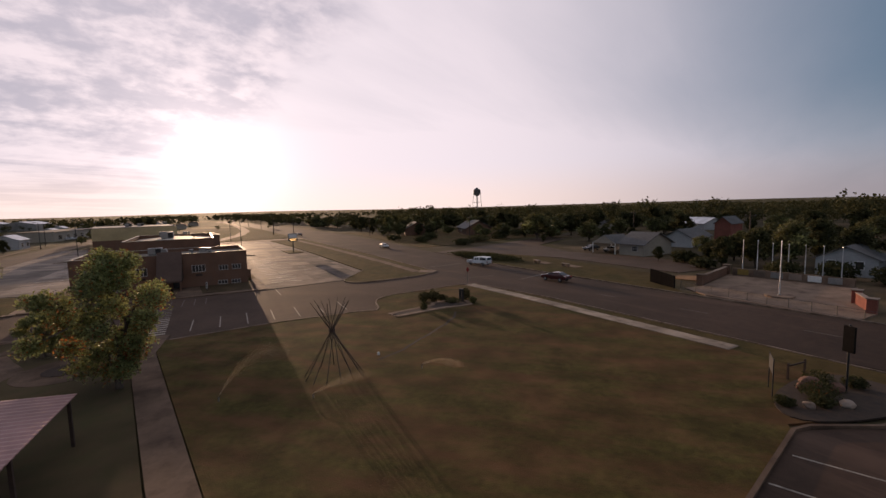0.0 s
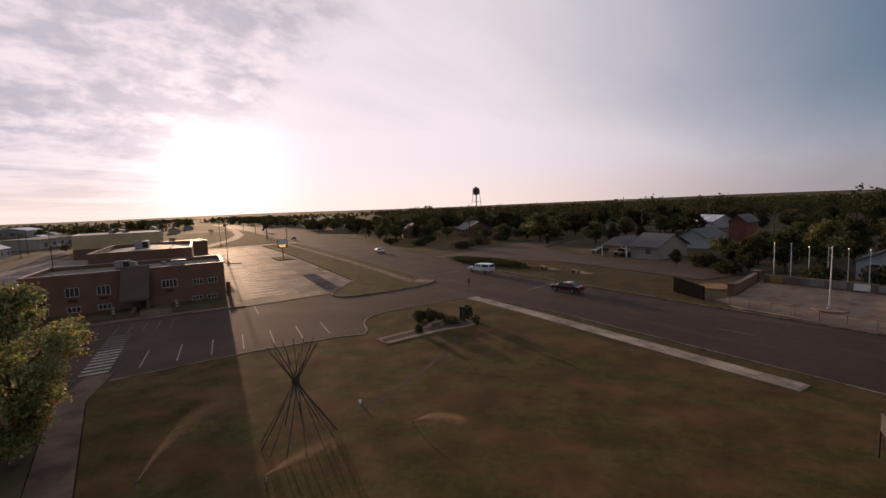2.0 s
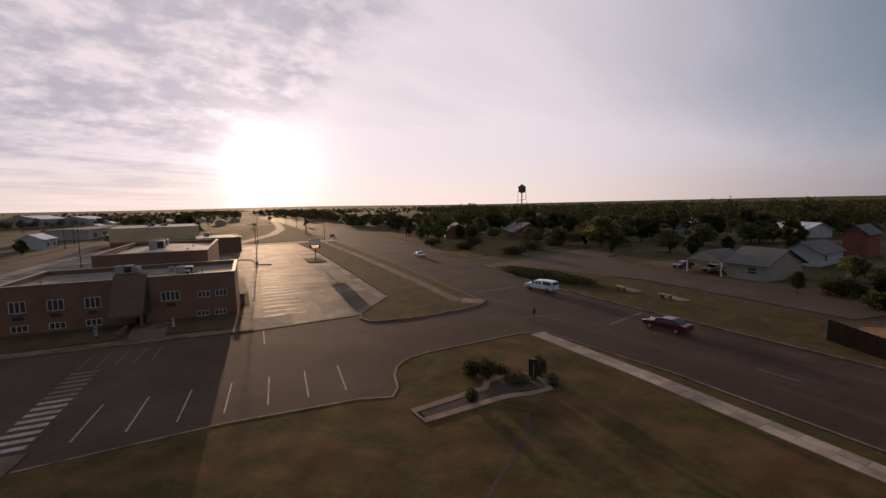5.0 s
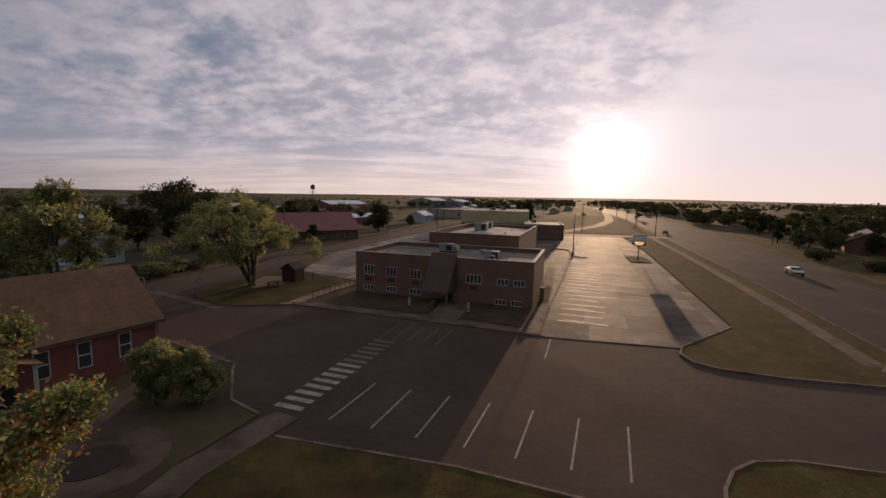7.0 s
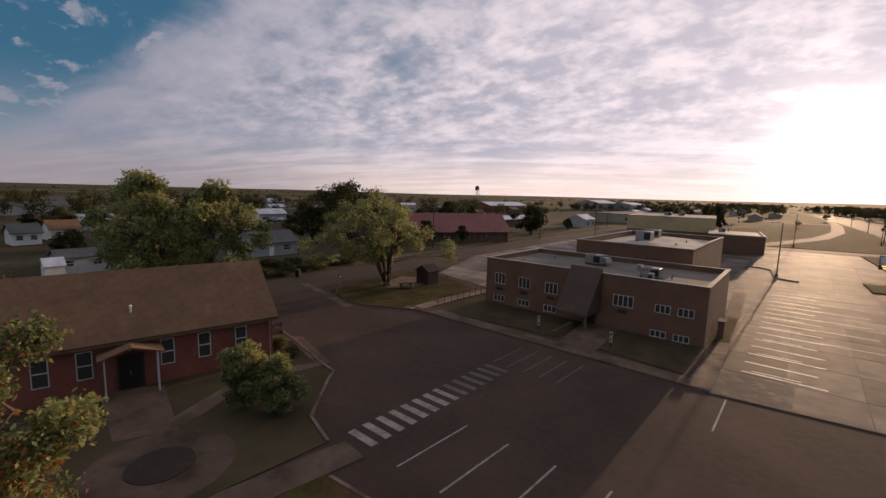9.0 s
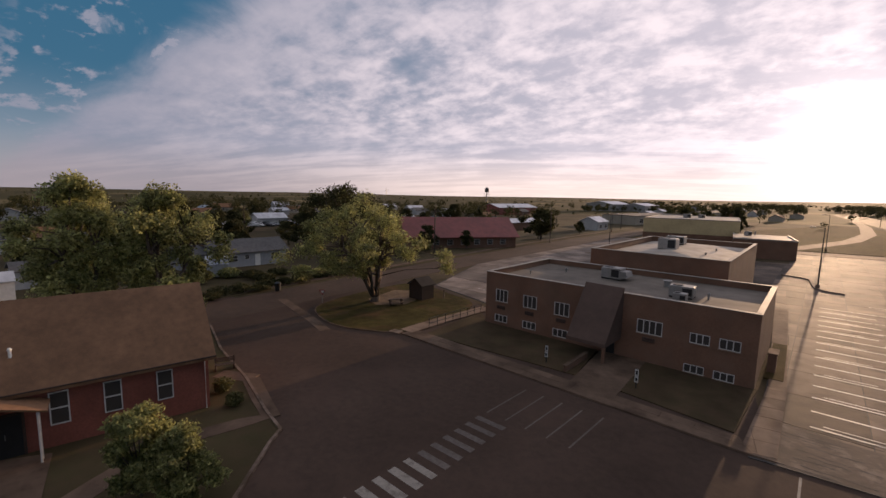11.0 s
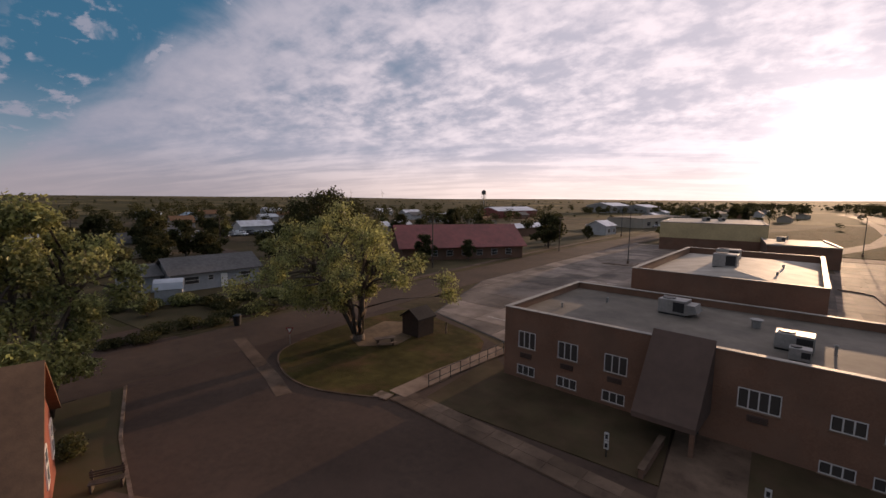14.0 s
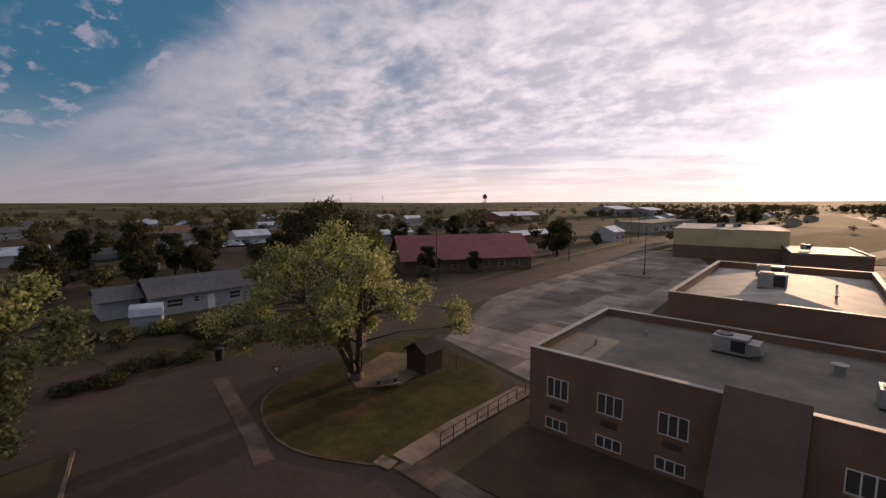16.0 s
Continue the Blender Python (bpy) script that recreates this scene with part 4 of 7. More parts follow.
plate("road_6", [(-14, 104), (47.2, 104), (48, 112), (-14, 112)], -0.04, 0.012, concrete_old, "pale cross street at the end of the lot", "road")
plate("lawn_11", [(0, 114), (46, 114), (52, 160), (64, 260), (50, 300), (6, 200)], -0.05, 0.05, dry_grass, "dry grass island beyond the lot", "grass")
band("road_7", [(10, 112), (21, 135), (34, 165), (48, 215), (61, 290), (76, 400)], 5.0, 0.0, 0.07, concrete_old, "pale slip road curving to the highway", "road")

# painted lines
lines = tagged(empty("parking_markings"), "worn white painted parking bay lines", "road marking", kind="structure")
for k in range(8):
    a = Vector((-12.1 + 2.69 * k, -31.1 - 0.36 * k))
    if k < 7:
        part("bay_line", strip(bmesh.new(), [a, a + Vector((0.98, 5.2))], 0.11, 0.001, 0.0055), white_line, lines)
part("bay_line", strip(bmesh.new(), [(0.75, -18.3), (1.5, -13.1)], 0.11, 0.001, 0.0055), white_line, lines)
for k in range(5):
    a = Vector((-13.3 + 1.35 * k, -12.1 - 0.2 * k))
    part("bay_line", strip(bmesh.new(), [a, a + Vector((-0.75, -4.4))], 0.10, 0.001, 0.0055), mat("worn_road_paint", (0.135, 0.108, 0.092), (0.085, 0.062, 0.050), 4.0, 0.8, 0.1, 60), lines)
for k in range(3):
    part("bay_line", strip(bmesh.new(), [(6.9 - 3.2 * k, -75.4), (8.0 - 3.2 * k, -80.6)], 0.11, 0.1125, 0.117), white_line, lines)
cross = tagged(empty("crosswalk"), "white striped crosswalk worn at its far end", "crosswalk", kind="structure")
for k in range(14):
    a = Vector((-15.15, -30.2)) + Vector((1.9, 13.2)) * (k / 13.5)
    d = Vector((0.99, -0.14))
    wst = 0.48 if k < 7 else 0.42
    part("stripe", strip(bmesh.new(), [a - d * 1.0, a + d * 1.0], wst, 0.001, 0.0055), white_line if k < 8 else mat("worn_road_paint", (0.135, 0.108, 0.092), (0.085, 0.062, 0.050), 4.0, 0.8, 0.1, 60), cross)
lot = tagged(empty("lot_markings"), "faded white stall lines on concrete", "road marking", kind="structure")
EX, EY = Vector((0.990, -0.139)), Vector((0.139, 0.990))
lot_paint = mat("faded_lot_paint", (0.66, 0.60, 0.54), (0.46, 0.41, 0.37), 5.0, 0.58, 0.1, 60)
for k in range(16):
    a = Vector((2.6, -6.6)) + EY * (2.62 * k)
    part("bay_line", strip(bmesh.new(), [a, a + EX * (5.1 - 0.5 * (k % 3 == 1))], 0.17, 0.031, 0.0345), lot_paint, lot)
    if k % 2 == 0:
        part("bay_line", strip(bmesh.new(), [a + EX * 0.6 + EY * 0.5, a + EX * 3.6 + EY * 0.55], 0.10, 0.031, 0.0345), lot_paint, lot, "scraped remains of an older line")
for k in range(7):
    a = Vector((9.2, 6.0)) + EY * (5.2 * k)
    part("bay_line", strip(bmesh.new(), [a, a + EX * 4.6], 0.13, 0.031, 0.0345), lot_paint, lot)
for k in range(12):
    a = Vector((-27.5, 14)) + EY * (3.0 * k)
    if k % 2 == 0:
        part("bay_line", strip(bmesh.new(), [a, a - EX * 4.5], 0.12, 0.031, 0.0345), lot_paint, lot)
joints = tagged(empty("lot_joints"), "dark slab joints and cracks in the concrete lot", "joint", kind="structure")
part("joint", strip(bmesh.new(), [(-0.6, -12.55), (4.2, -12.7), (12.8, -12.85)], 0.16, 0.0, 0.045), joint_m, joints)
part("patch", slab(bmesh.new(), [(0.1, -12.3), (5.0, -12.75), (5.7, -8.0), (0.8, -7.3)], 0.02, 0.033), mat("old_patching", (0.105, 0.072, 0.053), (0.070, 0.049, 0.037), 1.4, 0.85, 0.4, 30, patch=(0.150, 0.108, 0.082), patch_scale=0.6, patch_lo=0.50, patch_hi=0.60), joints, "dark cracked older paving")
rnd = random.Random(4)
for k in range(11):
    p = Vector((0.3, -12.1)) + EY * (0.55 * k + rnd.uniform(-0.15, 0.15)) + EX * rnd.uniform(0, 2.0)
    pts = [p]
    for i in range(rnd.randrange(3, 8)):
        pts.append(pts[-1] + EX * rnd.uniform(0.3, 0.7) + EY * rnd.uniform(-0.10, 0.10))
    part("crack", strip(bmesh.new(), pts, rnd.uniform(0.03, 0.09), 0.034, 0.038), joint_m, joints)
for k in range(26):
    p = Vector((2.6, -6.4)) + EY * rnd.uniform(0, 38) + EX * rnd.uniform(-0.5, 12)
    d = (EX if k % 3 else EY) * rnd.uniform(1.2, 3.2)
    part("crack", strip(bmesh.new(), [p, p + d * 0.5 + Vector((rnd.uniform(-.1, .1), rnd.uniform(-.1, .1))), p + d], 0.05, 0.028, 0.0322), joint_m, joints)
road_lines = tagged(empty("highway_markings"), "faded white and yellow highway paint", "road marking", kind="structure")
for a, b, w in (((32.8, -10.4), (40.5, -10.6), 0.35), ((34.4, -33.2), (41.8, -32.2), 0.35), ((28.2, -25.6), (34.2, -27.2), 0.18)):
    part("stop_line", strip(bmesh.new(), [a, b], w, 0.005, 0.0095), mat("worn_road_paint", (0.24, 0.22, 0.21)), road_lines)
for k in range(6):
    part("lane_dash", strip(bmesh.new(), [(33.0 + 0.052 * (-48 - 11 * k) + 2.5, -48 - 11 * k), (33.0 + 0.052 * (-51 - 11 * k) + 2.5, -51 - 11 * k)], 0.14, 0.005, 0.0095), mat("worn_road_paint", (0.24, 0.22, 0.21)), road_lines)


# ---------------------------------------------------------------- fittings of the school building
def ac_unit(name, m, w, d, h, label, hood=False):
    a = tagged(empty(name, m), label, "air conditioner")
    part("housing", boxes((0, w, 0, d, 0.12, h), bevel=0.03), galv, a)
    part("skid", boxes((0.05, w - 0.05, 0.05, 0.2, 0, 0.12)), black_metal, a)
    part("skid", boxes((0.05, w - 0.05, d - 0.2, d - 0.05, 0, 0.12)), black_metal, a)
    if hood:
        bm = bmesh.new()
        v = [bm.verts.new(p) for p in ((w, 0, 0.12), (w, d, 0.12), (w, d, h * 0.8), (w, 0, h * 0.8), (w + 0.8, 0, 0.4), (w + 0.8, d, 0.4), (w + 0.6, d, h * 0.8), (w + 0.6, 0, h * 0.8))]
        for q in ((0, 1, 5, 4), (4, 5, 6, 7), (7, 6, 2, 3), (0, 4, 7, 3), (1, 2, 6, 5)):
            bm.faces.new([v[i] for i in q])
        part("intake_hood", bm, galv, a)
    part("fan_guard", tube(bmesh.new(), [(w * 0.3, d / 2, h), (w * 0.3, d / 2, h + 0.06)], d * 0.33, 14), black_metal, a, "round dark fan guard")
    part("grille", boxes((w * 0.55, w * 0.95, -0.02, 0.0, 0.3, h - 0.15)), black_metal, a)
    return a


ac_unit("rooftop_unit", pose(-13.4, 7.8, 4.95, 0, 0, -12), 2.0, 1.5, 1.2, "pale metal rooftop air unit with intake hood", hood=True)
ac_unit("rooftop_unit", pose(-6.4, 2.6, 4.95, 0, 0, -8), 1.9, 1.3, 1.05, "galvanised rooftop air unit on the flat roof")
ac_unit("rooftop_unit", pose(-5.9, 0.5, 4.95, 0, 0, -8), 1.0, 0.8, 0.8, "small galvanised rooftop air unit")
ac_unit("rooftop_unit", pose(-10.2, 24.5, 6.75, 0, 0, -8), 2.2, 1.8, 1.5, "large pale rooftop air unit on the rear roof")
ac_unit("rooftop_unit", pose(-10.0, 31.5, 6.9, 0, 0, -8), 2.4, 1.6, 1.2, "pale rooftop air unit on the rear roof")
ac_unit("rooftop_unit", pose(-15.0, 121, 7.66), 2.2, 1.6, 1.1, "rooftop vent unit on the gym hall")
ac_unit("rooftop_unit", pose(-11.0, 124, 7.66), 2.0, 1.6, 1.0, "rooftop vent unit on the gym hall")
ac_unit("rooftop_unit", pose(1.0, 94, 4.62), 1.6, 1.3, 1.1, "small unit on the annex roof")


def vent_pipe(x, y, z, h, r, label="short galvanised roof vent pipe", metal=None):
    metal = metal or galv
    v = tagged(empty("roof_vent", pose(x, y, z)), label, "roof vent")
    part("pipe", tube(bmesh.new(), [(0, 0, -0.05), (0, 0, h)], r, 12), metal, v)
    part("cap", tube(bmesh.new(), [(0, 0, h), (0, 0, h + 0.05), (0, 0, h + 0.12)], [r * 1.5, r * 1.5, r * 0.5], 12), metal, v)


for x, y, z, h, r in ((-7.0, 7.4, 4.95, 0.55, 0.28), (-3.4, 3.4, 4.95, 0.5, 0.08), (-17.5, 9, 4.95, 0.35, 0.08), (-20.2, 5, 4.95, 0.35, 0.08), (-4.6, 24, 6.35, 0.4, 0.1), (-3.6, 30, 6.4, 0.4, 0.1), (3.5, 100, 4.62, 0.9, 0.15)):
    vent_pipe(x, y, z, h, r)


def notice_board(x, y, rz):
    b = tagged(empty("entrance_sign", pose(x, y, 0.07, 0, 0, rz)), "narrow white sign post with dark symbols on grass", "sign")
    part("post", boxes((-0.03, 0.03, 0.0, 0.06, -0.1, 1.45)), black_metal, b)
    for k in range(2):
        s = part("plate", boxes((-0.13, 0.13, -0.03, 0.0, 0.45 + 0.5 * k, 0.92 + 0.5 * k), bevel=0.008), frame_paint, b)
        part("symbol", boxes((-0.07, 0.07, -0.036, -0.031, 0.55 + 0.5 * k, 0.80 + 0.5 * k)), black_metal, s)


notice_board(-13.9, -6.6, -8), notice_board(-7.0, -7.4, -8)
ec = tagged(empty("side_entrance", pose(0.6, -0.6, 0.0, 0, 0, -7.5)), "small dark side porch with pale flat cap", "porch")
part("wall", boxes((0, 0.55, 2.6, 4.0, 0.0, 1.6)), brick, ec)
part("cap", boxes((-0.05, 0.65, 2.5, 4.1, 1.6, 1.68), bevel=0.02), concrete_old, ec)
sw = tagged(empty("entrance_wall", pose(-12.6, -1.2, 0, 0, 0, -7.5)), "low brick wing wall beside the entrance apron", "wall")
part("wing_wall", boxes((1.25, 1.5, -6.2, -2.2, 0.05, 0.55), bevel=0.01), brick, sw)
part("cap", boxes((1.2, 1.55, -6.25, -2.15, 0.55, 0.6), bevel=0.01), path_concrete, sw)

rail = tagged(empty("ramp_railing"), "dark pipe handrail along the ramp", "railing")
for k in range(9):
    t_ = k / 8
    x, y = -26.9 + 1.5 * t_ + 0.2, -5.0 + 9.6 * t_
    part("post", tube(bmesh.new(), [(x, y, 0.1), (x, y, 1.08)], 0.03, 6), black_metal, rail)
for z in (0.55, 1.08):
    part("rail", tube(bmesh.new(), [(-26.7, -5.0, z), (-25.2, 4.6, z)], 0.028, 6), black_metal, rail)


def lamp_post(x, y, h, rz=0, arm=1.2, label="tall dark steel lot lamp post"):
    p = tagged(empty("street_lamp", pose(x, y, 0, 0, 0, rz)), label, "street lamp")
    part("base", tube(bmesh.new(), [(0, 0, -0.1), (0, 0, 0.7)], 0.26, 12), concrete_old, p)
    part("pole", tube(bmesh.new(), [(0, 0, 0.7), (0, 0, h)], [0.10, 0.06], 8), black_metal, p)
    part("arm", tube(bmesh.new(), [(0, 0, h - 0.1), (arm * 0.6, 0, h + 0.1), (arm, 0, h + 0.05)], 0.035, 6), black_metal, p)
    part("head", boxes((arm - 0.1, arm + 0.6, -0.16, 0.16, h - 0.04, h + 0.12), bevel=0.03), galv, p)


lamp_post(-26.2, 69.4, 9.8, 0), lamp_post(9.9, 48.2, 9.6, 180), lamp_post(20.5, 118, 10, 180), lamp_post(47, 150, 10, 180), lamp_post(-41.0, 140, 10, 180)


def utility_pole(x, y, h, rz=0):
    p = tagged(empty("utility_pole", pose(x, y, 0, 0, 0, rz)), "weathered wooden utility pole with crossarm", "utility pole")
    part("pole", tube(bmesh.new(), [(0, 0, -0.2), (0, 0, h)], [0.16, 0.11], 8), pole_wood, p)
    part("crossarm", boxes((-1.1, 1.1, -0.06, 0.06, h - 0.9, h - 0.76)), pole_wood, p)
    for k in (-0.95, 0, 0.95):
        part("insulator", tube(bmesh.new(), [(k, 0, h - 0.76), (k, 0, h - 0.58)], 0.05, 6), galv, p)


for x, y, h in ((-57.2, 39.8, 10.5), (-45.5, 82, 9.5), (-117, 1, 9), (-113, 28.6, 9), (-41.5, 160, 9), (118, -6, 9.5), (88, -48, 9.5), (78, 30, 9), (74, 95, 9), (44.5, 110, 9), (50, 160, 9.5), (60, 225, 9.5), (69, 300, 9.5)):
    utility_pole(x, y, h, 80)

# school message sign on its pole
sg = tagged(empty("message_sign", pose(23.0, 44.5, 0.05, 0, 0, 0)), "pole sign with white cabinet and lit message panel", "sign")
part("kerb_island", slab(bmesh.new(), [(-2.2, -3), (2.0, -3), (2.8, 6), (-1.4, 6)], 0, 0.12), dry_grass, sg)
part("pole", tube(bmesh.new(), [(0, 0, 0), (0, 0, 3.4)], 0.12, 8), black_metal, sg)
cab = part("cabinet", boxes((-1.3, 1.3, -0.2, 0.2, 4.1, 5.5), bevel=0.03), galv, sg)
part("message_panel", boxes((-1.3, 1.3, -0.2, 0.2, 3.3, 4.05), bevel=0.02), black_metal, sg)
amber = bpy.data.materials.new("lit_amber_panel")
amber.use_nodes = True
amber.node_tree.nodes["Principled BSDF"].inputs["Base Color"].default_value = (0.6, 0.35, 0.1, 1)
amber.node_tree.nodes["Principled BSDF"].inputs["Emission Color"].default_value = (1.0, 0.62, 0.25, 1)
amber.node_tree.nodes["Principled BSDF"].inputs["Emission Strength"].default_value = 1.2
part("lit_text_bar", boxes((-1.0, 1.0, -0.215, -0.203, 3.75, 3.95)), amber, sg, "lit amber text bar")
part("lit_text_bar", boxes((-0.8, 0.8, -0.215, -0.203, 3.42, 3.6)), amber, sg, "lit amber text bar")
part("face_panel", boxes((-1.2, 1.2, -0.215, -0.203, 4.3, 5.3)), white_paint, sg)


# ---------------------------------------------------------------- the hall's entrance, vent, sheds
pc = tagged(empty("entrance_canopy", pose(-31.75, -36.6, 0.08, 0, 0, -18)), "small gabled door canopy on thin pale posts", "canopy")
bm = bmesh.new()
for s in (0, 1):
    y0, y1, z0, z1 = (0.45 if s == 0 else 3.85), 2.15, 2.55, 3.1
    v = [bm.verts.new(p) for p in ((0.02, y0, z0), (1.6, y0, z0), (1.6, y1, z1), (0.02, y1, z1), (0.02, y0, z0 + .1), (1.6, y0, z0 + .1), (1.6, y1, z1 + .1), (0.02, y1, z1 + .1))]
    for q in ((0, 1, 2, 3), (4, 5, 6, 7), (0, 1, 5, 4), (1, 2, 6, 5), (2, 3, 7, 6), (3, 0, 4, 7)):
        bm.faces.new([v[i] for i in q])
bmesh.ops.recalc_face_normals(bm, faces=bm.faces)
part("roof", bm, shingle_brown, pc)
for y in (0.75, 3.45):
    part("beam", boxes((0.02, 1.5, y, y + 0.09, 2.5, 2.6)), frame_paint, pc)
    for x in (1.0, 1.4):
        part("post", boxes((x, x + 0.08, y, y + 0.08, 0.0, 2.5)), frame_paint, pc)
dr = part("door", boxes((0.005, 0.06, 1.55, 2.75, 0.0, 2.15), bevel=0.01), black_metal, pc, "dark double entrance door")
part("door_frame", boxes((0.005, 0.09, 1.45, 1.55, 0.0, 2.25), (0.005, 0.09, 2.75, 2.85, 0.0, 2.25), (0.005, 0.09, 1.55, 2.75, 2.15, 2.25)), dark_wood, dr)
part("handle", boxes((0.06, 0.12, 2.10, 2.13, 0.95, 1.25)), galv, dr)
part("door_lamp", tube(bmesh.new(), [(0.3, 2.15, 2.62), (0.3, 2.15, 2.86)], [0.10, 0.05], 10), white_paint, pc, "small white lamp under the canopy")
vent_pipe(-32.32, -33.90, 4.74, 0.40, 0.065, "short white vent pipe on the shingle roof", white_paint)
cs = tagged(empty("metal_shelter", pose(-27.4, -62.5, 0, 0, 0, -14)), "open shelter with pinkish corrugated metal roof", "shelter")
bm = bmesh.new()
nx = 60
row = [[bm.verts.new((5.2 * j, 12.0 * i / nx, 2.75 + 0.35 * (1 - j) + (0.035 if i % 2 else 0.0))) for i in range(nx + 1)] for j in (0, 1)]
for i in range(nx):
    bm.faces.new((row[0][i], row[1][i], row[1][i + 1], row[0][i + 1]))
r_ = bmesh.ops.extrude_face_region(bm, geom=list(bm.faces))
bmesh.ops.translate(bm, vec=(0, 0, -0.05), verts=[g for g in r_["geom"] if isinstance(g, bmesh.types.BMVert)])
bmesh.ops.recalc_face_normals(bm, faces=bm.faces)
part("roof", bm, mat("pinkish_metal", (0.30, 0.17, 0.16), (0.24, 0.13, 0.125), 2, 0.5, 0.05, 20, metal=0.3), cs)
for x in (0.2, 4.9):
    for y in (0.3, 6, 11.7):
        part("post", boxes((x - 0.07, x + 0.07, y - 0.07, y + 0.07, -0.1, 2.72)), dark_wood, cs)

gable_house("garden_shed", pose(-33.9, 3.5, 0.09, 0, 0, -8), 2.2, 2.3, 1.85, 2.6, dark_wood, mat("dark_shingles", (0.05, 0.04, 0.036), (0.035, 0.028, 0.025), 4, 0.9, 0.3), "small dark brown garden shed on the grass", "shed", over=0.2)
pt = tagged(empty("picnic_table", pose(-35.2, 0.0, 0.1, 0, 0, -34)), "weathered grey picnic table with benches", "picnic table")
for k in range(5):
    part("plank", boxes((-0.38 + 0.155 * k, -0.24 + 0.155 * k, -0.95, 0.95, 0.71, 0.75)), concrete_old, pt)
for x in (-0.8, 0.55):
    part("bench", boxes((x, x + 0.25, -0.95, 0.95, 0.42, 0.46)), concrete_old, pt)
for y in (-0.7, 0.7):
    part("frame", boxes((-0.75, 0.75, y - 0.04, y + 0.04, 0.36, 0.42), (-0.3, -0.22, y - 0.04, y + 0.04, -0.02, 0.71), (0.22, 0.3, y - 0.04, y + 0.04, -0.02, 0.71)), dark_wood, pt)
for x, y in ((-39.0, 8.2), (-37.6, 8.6), (-33.0, 7.2), (-32.4, 6.2)):
    bo = tagged(empty("bollard", pose(x, y, 0.08)), "short pale wooden bollard post", "bollard", group="bollards by the shed")
    part("post", tube(bmesh.new(), [(0, 0, -0.1), (0, 0, 0.85), (0, 0, 0.9)], [0.08, 0.08, 0.05], 8), kerb_mat, bo)
tb_ = tagged(empty("trash_bin", pose(-52.6, -4.0, 0.02)), "dark round rubbish bin by the street", "bin")
part("body", tube(bmesh.new(), [(0, 0, 0), (0, 0, 1.0)], [0.36, 0.42], 14), black_metal, tb_)
part("lid", tube(bmesh.new(), [(0, 0, 1.0), (0, 0, 1.08), (0, 0, 1.2)], [0.45, 0.45, 0.15], 14), black_metal, tb_)


# ---------------------------------------------------------------- lawn: pipe-shaped bed, sprinklers, stop sign
mb = tagged(empty("garden_border"), "long pale concrete garden border with planting", "garden border")
bm = strip(bmesh.new(), [(13.0, -40.9), (6.5, -40.7), (6.5, -39.2), (12.6, -39.0), (13.4, -38.1), (15.2, -38.0), (17.0, -38.6)], 0.62, 0.05, 0.17)
part("border", bm, concrete_old, mb)
bm = strip(bmesh.new(), [(13.0, -40.9), (14.6, -41.5), (16.4, -41.7), (17.1, -40.2), (17.0, -38.6)], 0.62, 0.05, 0.168)
part("border", bm, concrete_old, mb)
part("soil", slab(bmesh.new(), [(6.8, -40.4), (13.0, -40.6), (16.2, -41.3), (16.7, -40.2), (16.6, -38.9), (13.4, -38.5), (12.6, -39.3), (6.8, -39.5)], 0.05, 0.15), mat("bed_soil", (0.06, 0.038, 0.028)), mb)
st = tagged(empty("memorial_stone", pose(16.7, -39.6, 0.1, 0, 0, 15)), "dark upright memorial stone with pale edge", "monument")
part("stone", boxes((-0.2, 0.2, -0.28, 0.28, 0.0, 1.6), bevel=0.05), black_metal, st)
part("edge_trim", boxes((-0.23, -0.205, -0.27, -0.18, 0.0, 1.4)), concrete, st)


def shrub(name, x, y, w, h, n, seed, leaf=0.07, mi=2, label="dark rounded shrub", z=0.08, d=None):
    rnd = random.Random(seed)
    t = tagged(empty(name, pose(x, y, z)), label, "shrub")
    tb = bmesh.new()
    for k in range(5):
        a = rnd.uniform(0, 6.28)
        tube(tb, [(0, 0, -0.1), (0.15 * w * math.cos(a), 0.15 * w * math.sin(a), h * 0.4), (0.3 * w * math.cos(a), 0.3 * w * math.sin(a), h * 0.8)], [0.03, 0.02, 0.008], 5)
    part("stems", tb, bark, t)
    verts, faces = [], []
    for k in range(n):
        dd = Vector((rnd.gauss(0, 1), rnd.gauss(0, 1), rnd.gauss(0, 1))).normalized()
        f = rnd.random() ** 0.4 * (1 + 0.35 * noise.noise(dd * 2 + Vector((seed, 0, 0))))
        p = Vector((dd.x * w * 0.5 * f, dd.y * (d or w) * 0.5 * f, max(0.02, h * 0.5 + dd.z * h * 0.5 * f)))
        n_ = Vector((rnd.gauss(0, 1), rnd.gauss(0, 1), rnd.gauss(0.5, 1))).normalized()
        u = n_.orthogonal().normalized()
        v = n_.cross(u)
        s = leaf * rnd.uniform(0.6, 1.5)
        i0 = len(verts)
        verts += [p - u * s, p - v * s * 0.6, p + u * s, p + v * s * 0.6]
        faces.append((i0, i0 + 1, i0 + 2, i0 + 3))
    me = bpy.data.meshes.new("foliage")
    me.from_pydata([tuple(v) for v in verts], [], faces)
    me.materials.append(LEAF[mi])
    c = new("foliage", me)
    c.parent = t
    return t


